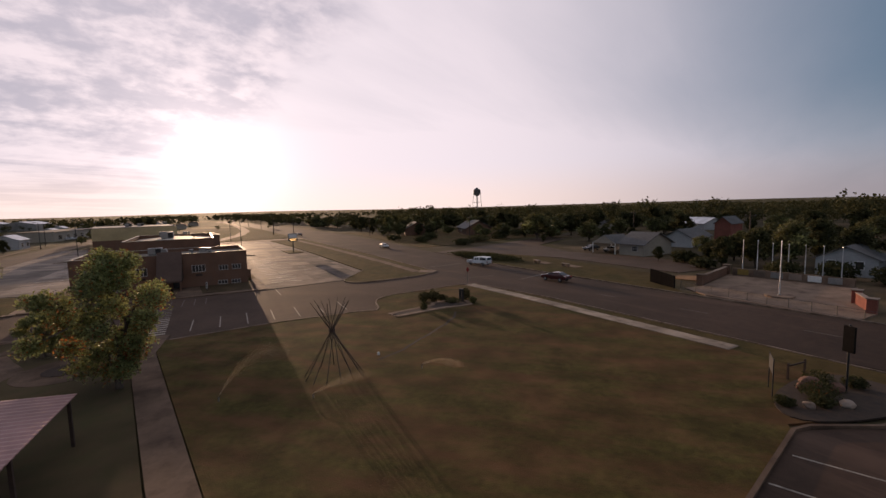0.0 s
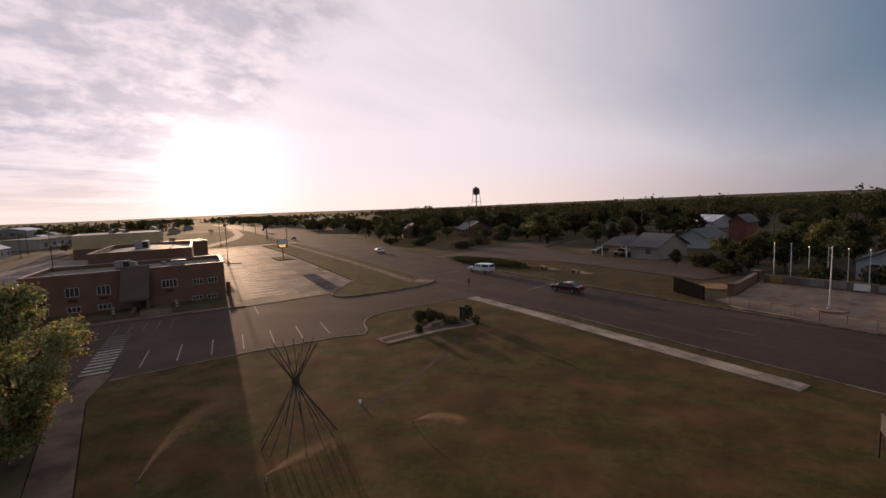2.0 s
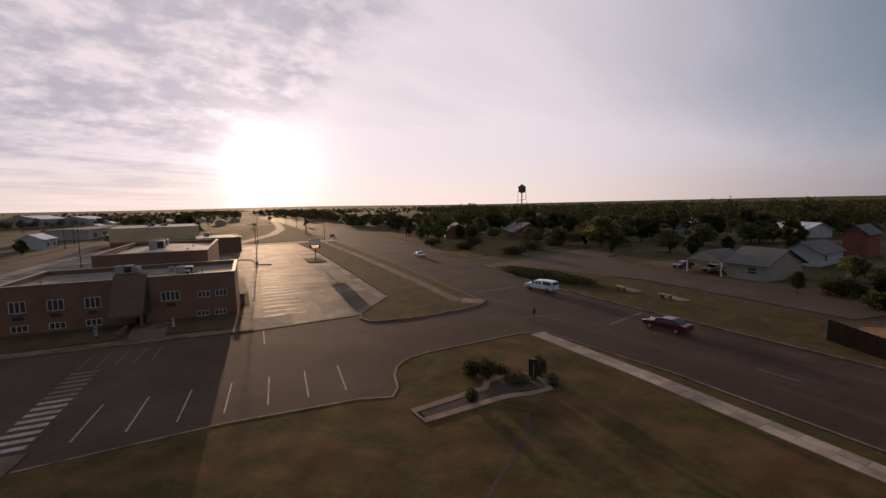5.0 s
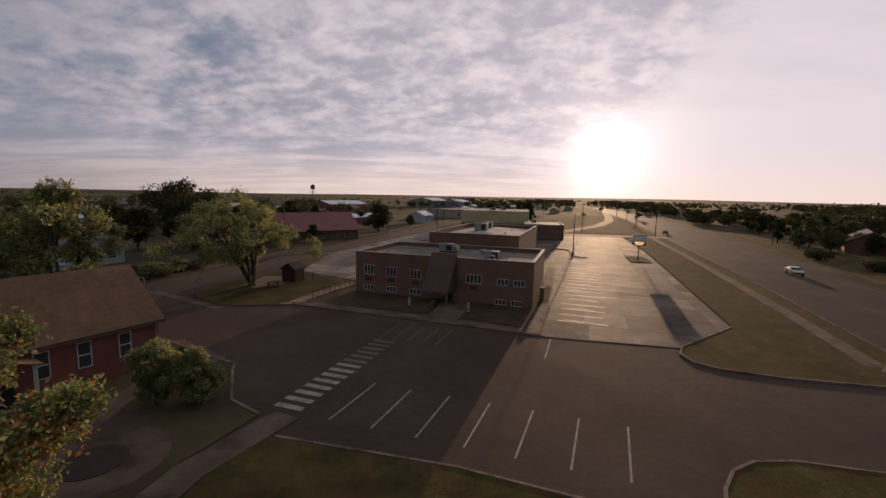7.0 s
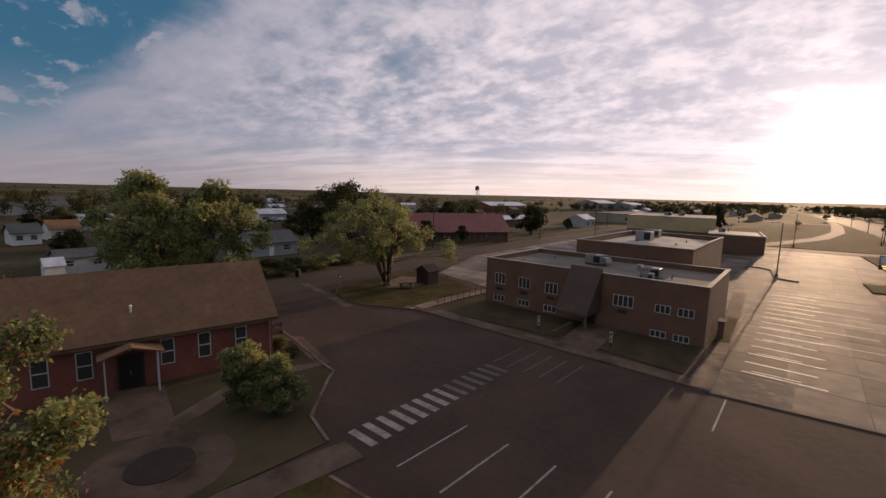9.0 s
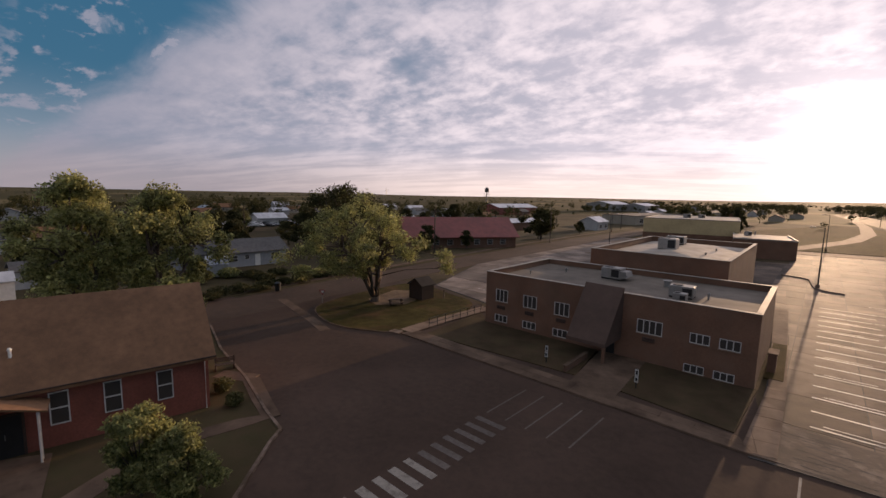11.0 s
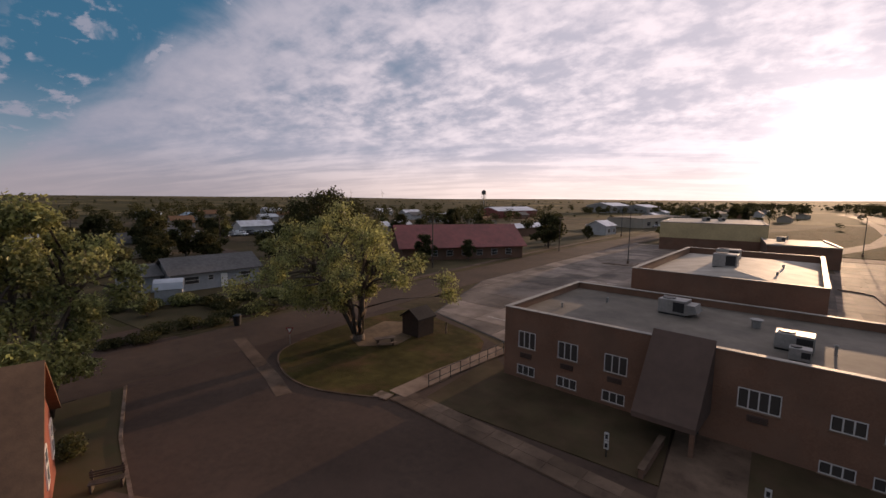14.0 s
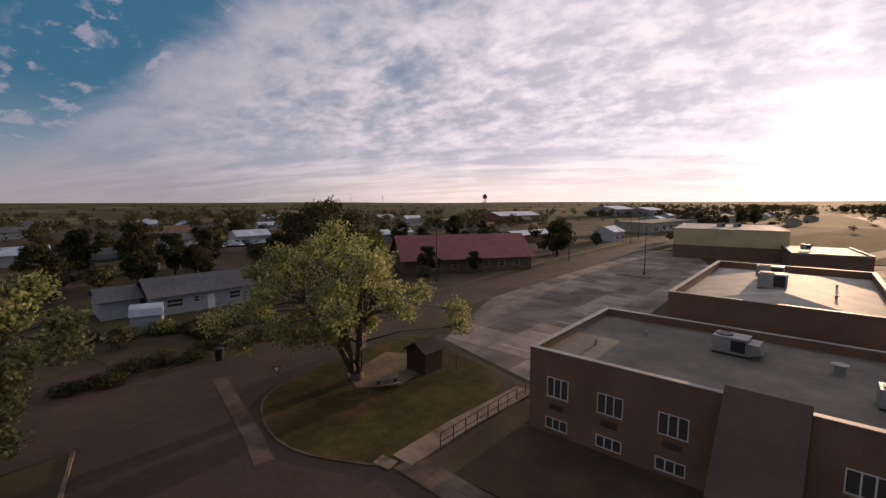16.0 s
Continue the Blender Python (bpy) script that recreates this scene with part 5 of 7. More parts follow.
shrub("shrub", 13.9, -37.4, 1.8, 1.5, 1600, 1, mi=2, label="dark rounded shrub in the garden border")
shrub("shrub", 15.4, -39.4, 2.0, 0.7, 1000, 2, mi=4, label="low green shrub in the garden border")
shrub("shrub", 17.2, -41.2, 1.0, 0.8, 700, 3, mi=4, label="pale low shrub beside the memorial stone")
shrub("shrub", 10.6, -40.1, 0.9, 0.9, 600, 4, mi=2, label="small dark flowering shrub in the border")
shrub("shrub", 15.3, -37.5, 1.5, 0.8, 700, 5, mi=2, label="dark shrub behind the garden border")
shrub("hedge", 50.8, -6.5, 7.5, 1.0, 9000, 6, leaf=0.14, mi=2, d=25, label="broad low dark hedge beside the highway", z=0.0)

spray_m = mat("water_spray", (0.80, 0.66, 0.48), (0.74, 0.60, 0.44), 3, 0.4, 0, big=0.0, translucent=0.6)


def sprinkler(x, y, dx, dy, reach, top, n, seed, spread=0.25):
    rnd = random.Random(seed)
    s = tagged(empty("sprinkler", pose(x, y, 0.1)), "lawn sprinkler throwing a backlit water arc", "sprinkler")
    part("riser", tube(bmesh.new(), [(0, 0, -0.1), (0, 0, 0.22)], 0.04, 8), galv, s)
    part("nozzle", tube(bmesh.new(), [(-0.06, 0, 0.22), (0.1, 0, 0.3)], 0.035, 8), black_metal, s)
    bm = bmesh.new()
    for k in range(n):
        t_ = rnd.random() ** 0.8
        arch = 0.3 + 4 * top * t_ * (1 - t_)
        p = Vector((dx, dy, 0)) * (reach * t_) + Vector((0, 0, arch * (1 - t_ * rnd.random() ** 2.2)))
        p += Vector((rnd.gauss(0, 1), rnd.gauss(0, 1), rnd.gauss(0, 0.5))) * spread * t_
        if p.z < 0.02:
            continue
        r = rnd.uniform(0.004, 0.011)
        v = [bm.verts.new(p + Vector(q) * r) for q in ((1, 0, -0.7), (-1, 0, -0.7), (0, 1, 0.7), (0, -1, 0.7))]
        for f in ((0, 2, 3), (1, 3, 2), (0, 1, 2), (1, 0, 3)):
            bm.faces.new([v[i] for i in f])
    part("spray", bm, spray_m, s, "fine backlit water droplets")


sprinkler(0.0, -55.2, 0.80, -0.60, 2.9, 0.40, 3200, 1, 0.16)
sprinkler(-8.1, -54.9, 0.97, 0.22, 4.2, 0.20, 5000, 2, 0.38)
sprinkler(-12.9, -51.4, 0.68, 0.73, 8.5, 1.25, 5200, 3, 0.50)
sp = tagged(empty("sprinkler_box", pose(-1.0, -50.4, 0.1)), "small white valve marker on the lawn", "marker")
part("marker", tube(bmesh.new(), [(0, 0, -0.05), (0, 0, 0.18), (0, 0, 0.24)], [0.10, 0.10, 0.04], 10), white_paint, sp)

ss = tagged(empty("stop_sign", pose(25.4, -30.6, 0.1, 0, 0, 20)), "red octagonal stop sign seen from behind", "road sign")
part("post", boxes((-0.03, 0.03, -0.03, 0.03, -0.1, 2.5)), galv, ss)
bm = bmesh.new()
tube(bm, [(0, -0.05, 2.2), (0, -0.035, 2.2)], 0.38, 8)
part("plate", bm, mat("sign_red", (0.35, 0.03, 0.03), None, 3, 0.4, 0), ss)

# corner sign, chain post, boulders
cn = tagged(empty("corner_sign", pose(17.5, -75.4, 0.1, 0, 0, 60)), "tall dark banner sign on a pole", "sign")
part("pole", tube(bmesh.new(), [(0, 0, -0.1), (0, 0, 4.2)], 0.06, 8), black_metal, cn)
part("panel", boxes((-0.34, 0.34, -0.07, 0.07, 2.5, 4.1), bevel=0.02), matt_black, cn)
cp = tagged(empty("frame_sign", pose(14.2, -72.5, 0.1, 0, 0, 23)), "grey rectangular notice frame on two posts", "sign")
for x in (-0.75, 0.75):
    part("post", boxes((x - 0.03, x + 0.03, -0.03, 0.03, -0.1, 2.3)), black_metal, cp)
part("panel", boxes((-0.71, 0.71, -0.02, 0.02, 1.35, 2.25)), mat("grey_sign_back", (0.10, 0.095, 0.09), None, 3, 0.9, 0.05, 20, spec=0.05), cp)
fp = tagged(empty("low_fence", pose(17.2, -72.6, 0.1, 0, 0, -15)), "short post and rail fence by the bed", "fence")
for x in (0, 1.8):
    part("post", boxes((x - 0.05, x + 0.05, -0.05, 0.05, -0.1, 1.1)), dark_wood, fp)
part("rail", boxes((0.05, 1.75, -0.03, 0.03, 0.85, 0.95)), dark_wood, fp)


def boulder(x, y, r, seed, material, label):
    bm = bmesh.new()
    bmesh.ops.create_icosphere(bm, subdivisions=3, radius=r)
    for v in bm.verts:
        v.co *= 1 + 0.3 * noise.noise(v.co / r * 1.1 + Vector((seed, 0, 0))) + 0.08 * noise.noise(v.co / r * 4 + Vector((seed, 3, 0)))
        v.co.z *= 0.7
    ob = tagged(link("boulder", bm, material, smooth=True), label, "boulder")
    ob.matrix_basis = pose(x, y, 0.15 + r * 0.45)
    return ob


stone = mat("sandstone", (0.17, 0.085, 0.057), (0.115, 0.058, 0.042), 2, 0.9, 0.5, 8)
big_stone = boulder(16.2, -73.9, 0.75, 2, stone, "broad reddish sandstone block standing in mulch")
big_stone.rotation_euler, big_stone.scale = (0, 0, radians(-28)), (1.15, 0.5, 0.95)
boulder(17.2, -75.0, 0.4, 5, stone, "reddish sandstone boulder in the mulch bed")
boulder(14.9, -75.9, 0.34, 8, concrete, "small pale rounded rock on mulch")
boulder(13.2, -74.6, 0.30, 9, concrete, "small pale rounded rock on mulch")


# ---------------------------------------------------------------- memorial plaza
pz = tagged(empty("panel_wall"), "dark stepped memorial wall of upright panels", "wall")
for k in range(6):
    a = Vector((46.4, -48.5)).lerp(Vector((43.6, -53.3)), k / 6)
    b = Vector((46.4, -48.5)).lerp(Vector((43.6, -53.3)), (k + 0.96) / 6)
    part("panel", strip(bmesh.new(), [a, b], 0.22, 0.0, 2.0 - 0.05 * k), matt_black, pz)
for nm, a, b, w, h, m_, lb in (("brick_wall", (48.5, -54.6), (61.3, -53.4), 0.4, 1.25, brick, "low brown brick garden wall with pale cap"), ("brick_wall", (48.4, -70.9), (43.7, -72.8), 0.4, 1.3, red_brick, "low orange-red brick wall with pale cap")):
    q = tagged(empty(nm), lb, "wall")
    part("wall", strip(bmesh.new(), [a, b], w, 0.0, h), m_, q)
    part("cap", strip(bmesh.new(), [a, b], w + 0.12, h, h + 0.09), concrete, q)
    for e in (a, b):
        part("pier", boxes((e[0] - 0.4, e[0] + 0.4, e[1] - 0.4, e[1] + 0.4, 0.0, h + 0.25), bevel=0.02), m_, q)
        part("pier_cap", boxes((e[0] - 0.5, e[0] + 0.5, e[1] - 0.5, e[1] + 0.5, h + 0.25, h + 0.36), bevel=0.02), concrete, q)
pw = tagged(empty("plaque_wall"), "long low wall carrying framed pictorial panels", "wall")
part("wall", strip(bmesh.new(), [(60.6, -54.5), (59.6, -69)], 0.35, 0.0, 1.25), concrete_old, pw)
for k in range(6):
    y = -56 - 2.2 * k
    x = 60.6 - (y + 54.5) / 14.5 * -1.0 - 0.2
    part("plaque", boxes((x - 0.06, x, y - 0.75, y + 0.75, 0.3, 1.15), bevel=0.01), (mat("plaque_ochre", (0.35, 0.22, 0.06)), concrete, galv, concrete, white_paint, galv)[k], pw)
base_disc = tagged(link("plinth", slab(bmesh.new(), arc(46.6, -64.3, 1.5, 0, 360, 24)[:-1], 0.09, 0.3), concrete_old), "round stepped concrete flagpole plinth", "plinth", kind="structure")
pole_m = mat("pole_aluminium", (0.72, 0.70, 0.67), (0.6, 0.58, 0.56), 3, 0.35, 0, metal=0.3)


def flagpole(x, y, z, h, label):
    f = tagged(empty("flagpole", pose(x, y, z)), label, "flagpole", group="flagpoles of the plaza")
    part("pole", tube(bmesh.new(), [(0, 0, -0.05), (0, 0, h * 0.6), (0, 0, h)], [0.075, 0.06, 0.04], 10), pole_m, f)
    part("ball", tube(bmesh.new(), [(0, 0, h), (0, 0, h + 0.05), (0, 0, h + 0.12), (0, 0, h + 0.16)], [0.03, 0.09, 0.08, 0.02], 10), pole_m, f)
    part("collar", tube(bmesh.new(), [(0, 0, 0.0), (0, 0, 0.12)], 0.18, 10), galv, f)


flagpole(46.6, -64.3, 0.3, 6.5, "tall bare aluminium flagpole on a plinth")
for k in range(7):
    flagpole(65.0 - 0.33 * k, -54.4 - 2.1 * k, 0.0, 5.3 if k < 2 else 5.0, "bare pale flagpole behind the plaque wall")


fence_steel = mat("dull_fence_steel", (0.115, 0.100, 0.088), (0.085, 0.074, 0.065), 5.0, 0.6, 0.05, 30, metal=0.4)


def chain_fence(name, a, b, n, h, label):
    f = tagged(empty(name), label, "fence")
    a, b = Vector(a), Vector(b)
    for k in range(n + 1):
        p = a.lerp(b, k / n)
        part("post", tube(bmesh.new(), [(p.x, p.y, -0.1), (p.x, p.y, h + 0.05)], 0.035, 6), fence_steel, f)
    for z in (0.12, h):
        part("rail", tube(bmesh.new(), [(a.x, a.y, z), (b.x, b.y, z)], 0.022, 5), fence_steel, f)
    bm = bmesh.new()
    ln = (b - a).length
    m_ = int(ln / 0.22)
    for k in range(m_):
        for s in (-1, 1):
            u0, u1 = k / m_, min(1.0, max(0.0, (k + s * (h - 0.12) / 0.22) / m_))
            p, q = a.lerp(b, u0), a.lerp(b, u1)
            tube(bm, [(p.x, p.y, 0.12), (q.x, q.y, h)], 0.0045, 3, caps=False)
    part("wire_mesh", bm, fence_steel, f)


chain_fence("chain_fence", (43.4, -54.2), (38.9, -75), 10, 1.1, "low chain-link fence along the plaza")
for x, y, rz in ((51.4, -22.2, 70), (51.0, -29.6, 75)):
    be = tagged(empty("stone_bench", pose(x, y, 0.05, 0, 0, rz)), "pale stone slab bench on grass", "bench")
    part("seat", boxes((-1.0, 1.0, -0.35, 0.35, 0.5, 0.62), bevel=0.02), concrete, be)
    for s in (-0.7, 0.7):
        part("leg", boxes((s - 0.12, s + 0.12, -0.28, 0.28, -0.05, 0.5)), concrete_old, be)
    part("pad", boxes((-2.0, 1.2, -2.4, -0.6, -0.04, 0.03)), concrete_old, be)


# ---------------------------------------------------------------- vehicles
rubber = mat("tyre_rubber", (0.02, 0.02, 0.02), None, 10, 0.8, 0)
lamp_red = mat("tail_lamp", (0.35, 0.02, 0.02), None, 5, 0.3, 0)
lamp_clear = mat("head_lamp", (0.75, 0.75, 0.72), None, 5, 0.2, 0)


def car(name, m, paint, kind, label, group=""):
    c = tagged(empty(name, m), label, "pickup truck" if kind == "pickup" else "car", group)
    if kind == "pickup":
        prof = [(-2.7, 0.45), (2.6, 0.45), (2.68, 0.72), (2.55, 0.98), (1.35, 1.08), (0.75, 1.66), (-0.55, 1.72), (-0.62, 1.70), (-0.68, 1.78), (-2.55, 1.74), (-2.72, 1.05)]
        wheels = (1.65, -1.65)
        glassq = [(1.22, 1.12, 0.72, 1.60), (0.62, 1.12, 0.05, 1.6), (-0.05, 1.12, -0.5, 1.6), (-0.85, 1.15, -2.4, 1.62)]
        L_ = 2.7
    else:
        prof = [(-2.25, 0.4), (2.2, 0.4), (2.28, 0.68), (2.05, 0.84), (1.05, 0.95), (0.35, 1.38), (-0.9, 1.42), (-1.75, 1.02), (-2.25, 0.96), (-2.32, 0.7)]
        wheels = (1.38, -1.38)
        glassq = [(0.95, 0.98, 0.3, 1.33), (0.25, 0.98, -0.3, 1.33), (-0.4, 0.98, -0.95, 1.33)]
        L_ = 2.25
    bm = bmesh.new()
    hw = 0.88
    a = [bm.verts.new((x, -hw + (0.14 if z > 1.2 else 0), z)) for x, z in prof]
    b = [bm.verts.new((x, hw - (0.14 if z > 1.2 else 0), z)) for x, z in prof]
    bm.faces.new(a), bm.faces.new(b[::-1])
    for i in range(len(prof)):
        j = (i + 1) % len(prof)
        bm.faces.new((a[i], a[j], b[j], b[i]))
    bmesh.ops.recalc_face_normals(bm, faces=bm.faces)
    bmesh.ops.bevel(bm, geom=list(bm.edges), offset=0.05, segments=2, affect="EDGES")
    part("body", bm, paint, c, smooth=False)
    dark = glass("car_glass", (0.02, 0.022, 0.025))
    for x0, z0, x1, z1 in glassq:
        for s in (-1, 1):
            yb = s * (hw + 0.004)
            yt = s * (hw - 0.135)
            bm = bmesh.new()
            lo, hi = sorted((x0, x1))
            q = [(hi - 0.02, yb * 0.985, z0 + 0.02), (lo + 0.02, yb * 0.985, z0 + 0.02), (lo + 0.06, yt * 1.035, z1 - 0.02), (hi - 0.22 if hi > 0.6 else hi - 0.06, yt * 1.035, z1 - 0.02)]
            v = [bm.verts.new(p) for p in q] + [bm.verts.new((p[0], p[1] - s * 0.05, p[2])) for p in q]
            bm.faces.new(v[:4]), bm.faces.new(v[4:][::-1])
            for i in range(4):
                bm.faces.new((v[i], v[(i + 1) % 4], v[4 + (i + 1) % 4], v[4 + i]))
            bmesh.ops.recalc_face_normals(bm, faces=bm.faces)
            part("side_window", bm, dark, c)
    fx0, fz0, fx1, fz1 = (1.3, 1.1, 0.78, 1.62) if kind == "pickup" else (1.0, 0.97, 0.38, 1.35)
    for nm, (x0, z0, x1, z1) in (("windscreen", (fx0, fz0, fx1, fz1)), ("rear_window", (-2.70, 1.15, -2.60, 1.62) if kind == "pickup" else (-1.68, 1.06, -0.98, 1.38))):
        s = 1 if nm == "windscreen" else -1
        bm = bmesh.new()
        q = [(x0 + 0.02 * s, -0.72, z0 + 0.03), (x0 + 0.02 * s, 0.72, z0 + 0.03), (x1 + 0.02 * s, 0.62, z1 + 0.01), (x1 + 0.02 * s, -0.62, z1 + 0.01)]
        v = [bm.verts.new(p) for p in q] + [bm.verts.new((p[0] - 0.05 * s, p[1], p[2] - 0.03)) for p in q]
        bm.faces.new(v[:4]), bm.faces.new(v[4:][::-1])
        for i in range(4):
            bm.faces.new((v[i], v[(i + 1) % 4], v[4 + (i + 1) % 4], v[4 + i]))
        bmesh.ops.recalc_face_normals(bm, faces=bm.faces)
        part(nm, bm, dark, c)
    for wx in wheels:
        for s in (-1, 1):
            w = part("wheel", tube(bmesh.new(), [(wx, s * 0.68, 0.34), (wx, s * 0.70, 0.34), (wx, s * 0.88, 0.34), (wx, s * 0.90, 0.34)], [0.30, 0.34, 0.34, 0.30], 18), rubber, c, "black rubber tyre")
            part("rim", tube(bmesh.new(), [(wx, s * 0.895, 0.34), (wx, s * 0.91, 0.34)], [0.21, 0.19], 14), galv, w)
    for s in (-1, 1):
        part("headlight", boxes((L_ - 0.22, L_ - 0.02, s * 0.66 - 0.16, s * 0.66 + 0.16, 0.72, 0.86), bevel=0.02), lamp_clear, c)
        part("tail_light", boxes((-L_ - 0.06, -L_ + 0.06, s * 0.72 - 0.1, s * 0.72 + 0.1, 0.75, 0.95), bevel=0.015), lamp_red, c)
    part("bumper", boxes((L_ - 0.12, L_ + 0.06, -0.82, 0.82, 0.42, 0.58), bevel=0.03), black_metal, c)
    part("bumper", boxes((-L_ - 0.08, -L_ + 0.1, -0.82, 0.82, 0.42, 0.58), bevel=0.03), galv if kind == "pickup" else black_metal, c)
    return c


white_car = mat("white_car_paint", (0.72, 0.71, 0.70), (0.68, 0.67, 0.66), 2, 0.25, 0, spec=0.5)
red_car = mat("red_car_paint", (0.075, 0.02, 0.018), (0.065, 0.017, 0.015), 2, 0.25, 0, spec=0.5)
dark_car = mat("dark_car_paint", (0.03, 0.03, 0.033), None, 2, 0.25, 0, spec=0.5)
silver_car = mat("silver_car_paint", (0.38, 0.38, 0.38), None, 2, 0.3, 0, metal=0.5)
car("pickup_truck", pose(41.6, -15.2, 0.006, 0, 0, 98), white_car, "pickup", "white pickup truck with white topper on the highway")
car("car", pose(37.3, -38.0, 0.006, 0, 0, 92), red_car, "sedan", "dark red sedan driving on the highway")
car("car", pose(52.5, 126, 0.006, 0, 0, 80), dark_car, "sedan", "dark car far along the highway")
car("car", pose(47.6, 35, 0.006, 0, 0, 258), silver_car, "sedan", "silver sedan on the highway")
car("car", pose(80.0, -21.6, 0.02, 0, 0, 172), silver_car, "sedan", "silver car parked under the carport")
car("car", pose(80.2, -15.6, 0.02, 0, 0, 172), dark_car, "sedan", "dark car parked beside the carport")
for k in range(4):
    car("car", pose(-37.5 + 1.4 * k, 208 + 5.0 * k, 0.0, 0, 0, 10), (silver_car, white_car, silver_car, dark_car)[k], "sedan", "parked car by the low stores", group="cars parked by the stores")


# ---------------------------------------------------------------- houses round about
grey_wall = mat("pale_siding", (0.30, 0.305, 0.315), (0.25, 0.255, 0.262), 2, 0.7, 0.1, 20, big=0.1)
white_wall = mat("white_siding", (0.42, 0.405, 0.39), (0.34, 0.33, 0.32), 2, 0.7, 0.1, 20, big=0.1)
cream_wall = mat("cream_siding", (0.34, 0.29, 0.23), (0.28, 0.24, 0.19), 2, 0.7, 0.1, 20, big=0.1)
metal_roof = mat("pale_metal_roof", (0.52, 0.52, 0.54), (0.44, 0.44, 0.46), 1.0, 0.35, 0.05, 10, metal=0.4)
# west side
gable_house("ranch_house", pose(-74.2, -0.6, 0, 0, 0, -10), 12.5, 7.5, 2.7, 4.5, grey_wall, shingle_grey, "pale grey-blue ranch house with shingle roof", over=0.5,
            windows=[(1.6, 1.0, 2.0, 1.1), (4.8, 1.3, 0.8, 0.8), (9.5, 1.0, 1.6, 1.1)], door=(6.6, 0.95, 2.1))
gable_house("carport", pose(-77.6, -5.0, 0, 0, 0, -10), 4.2, 6.5, 2.4, 3.6, grey_wall, shingle_grey, "low garage wing beside the ranch house", "garage", over=0.4)
gable_house("trailer_house", pose(-78.5, -24.5, 0, 0, 0, -5), 6.2, 4.4, 2.4, 3.3, white_wall, shingle_grey, "white trailer house among dark trees", over=0.3, windows=[(0.7, 1.1, 1.1, 0.9), (4.0, 1.1, 1.1, 0.9)])
gable_house("garden_shed", pose(-70.8, -28.0, 0, 0, 0, -5), 2.0, 2.0, 2.5, 3.4, white_paint, metal_roof, "small bright white garden shed", "shed", over=0.15)
gable_house("white_house", pose(-121, -19.5, 0, 0, 0, 0), 4.6, 5, 2.6, 4.2, white_paint, shingle_grey, "small white house on open ground", over=0.4, windows=[(0.6, 1, 1.1, 1.0), (2.8, 1, 1.1, 1.0)])
gable_house("white_house", pose(-126, -12, 0, 0, 0, 0), 5.5, 6, 2.6, 4.4, white_paint, shingle_brown, "small white house with grey roof", over=0.4, windows=[(0.8, 1, 1.1, 1.0), (3.2, 1, 1.1, 1.0)])
gable_house("white_shed", pose(-117, 91, 0, 0, 0, -10), 6, 5, 3.0, 4.4, white_wall, metal_roof, "small white outbuilding with metal roof", "shed")
gable_house("white_shed", pose(-118, 104, 0, 0, 0, -10), 7, 5, 3.0, 4.4, white_wall, metal_roof, "small white outbuilding with metal roof", "shed")
gable_house("red_roof_lodge", pose(-67.5, 43.0, 0, 0, 0, -40), 29, 13, 3.2, 7.4, brick, red_metal, "long brown building with red metal roof", "building", over=0.8, windows=[(3 + 3.6 * k, 0.9, 1.5, 1.3) for k in range(7)])
gable_house("machine_shop", pose(-140, 240, 0, 0, 0, -15), 44, 18, 5.0, 7.5, red_metal, metal_roof, "red-walled hall with pale metal roof", "building")
gable_house("store_shed", pose(-72.5, 112, 0, 0, 0, -16), 22, 8, 3.2, 4.4, brick, metal_roof, "low store shed with pale metal roof", "building")
gable_house("corner_store", pose(-47.0, 142, 0, 0, 0, -10), 10, 8, 3.6, 5.4, white_wall, metal_roof, "white gabled store by the street", "building", windows=[(2, 1, 2, 1.4), (7, 1, 2, 1.4)])
gable_house("long_store", pose(-42, 196, 0, 0, 0, -15), 62, 18, 4.6, 4.9, cream_wall, roof_membrane, "long low pale store block", "building", windows=[(5 + 9 * k, 1, 4, 2) for k in range(7)])
gable_house("warehouse", pose(-104, 430, 0, 0, 0, -15), 40, 30, 7, 10, galv, metal_roof, "large grey metal warehouse", "building")
gable_house("warehouse", pose(-76, 450, 0, 0, 0, -15), 34, 24, 6, 8.5, galv, metal_roof, "large grey metal warehouse", "building")
gable_house("long_store", pose(-14, 330, 0, 0, 0, -15), 40, 20, 4.2, 4.8, cream_wall, roof_membrane, "low pale building by the highway", "building")
# gambrel shed beside the ranch house, and the small houses of the west town
gs = tagged(empty("gambrel_shed", pose(-69.6, -4.6, 0.0, 0, 0, -30)), "small grey garden shed with a pale barn-shaped roof", "shed")
PROF = [(-1.3, 0.0), (1.3, 0.0), (1.3, 1.9), (0.95, 2.7), (0.0, 3.1), (-0.95, 2.7), (-1.3, 1.9)]
bm = bmesh.new()
a = [bm.verts.new((x, 0, z)) for x, z in PROF]
b = [bm.verts.new((x, 3.0, z)) for x, z in PROF]
bm.faces.new(a), bm.faces.new(b[::-1])
for i in range(7):
    bm.faces.new((a[i], a[(i + 1) % 7], b[(i + 1) % 7], b[i]))
bmesh.ops.recalc_face_normals(bm, faces=bm.faces)
part("wall", bm, grey_wall, gs)
bm = bmesh.new()
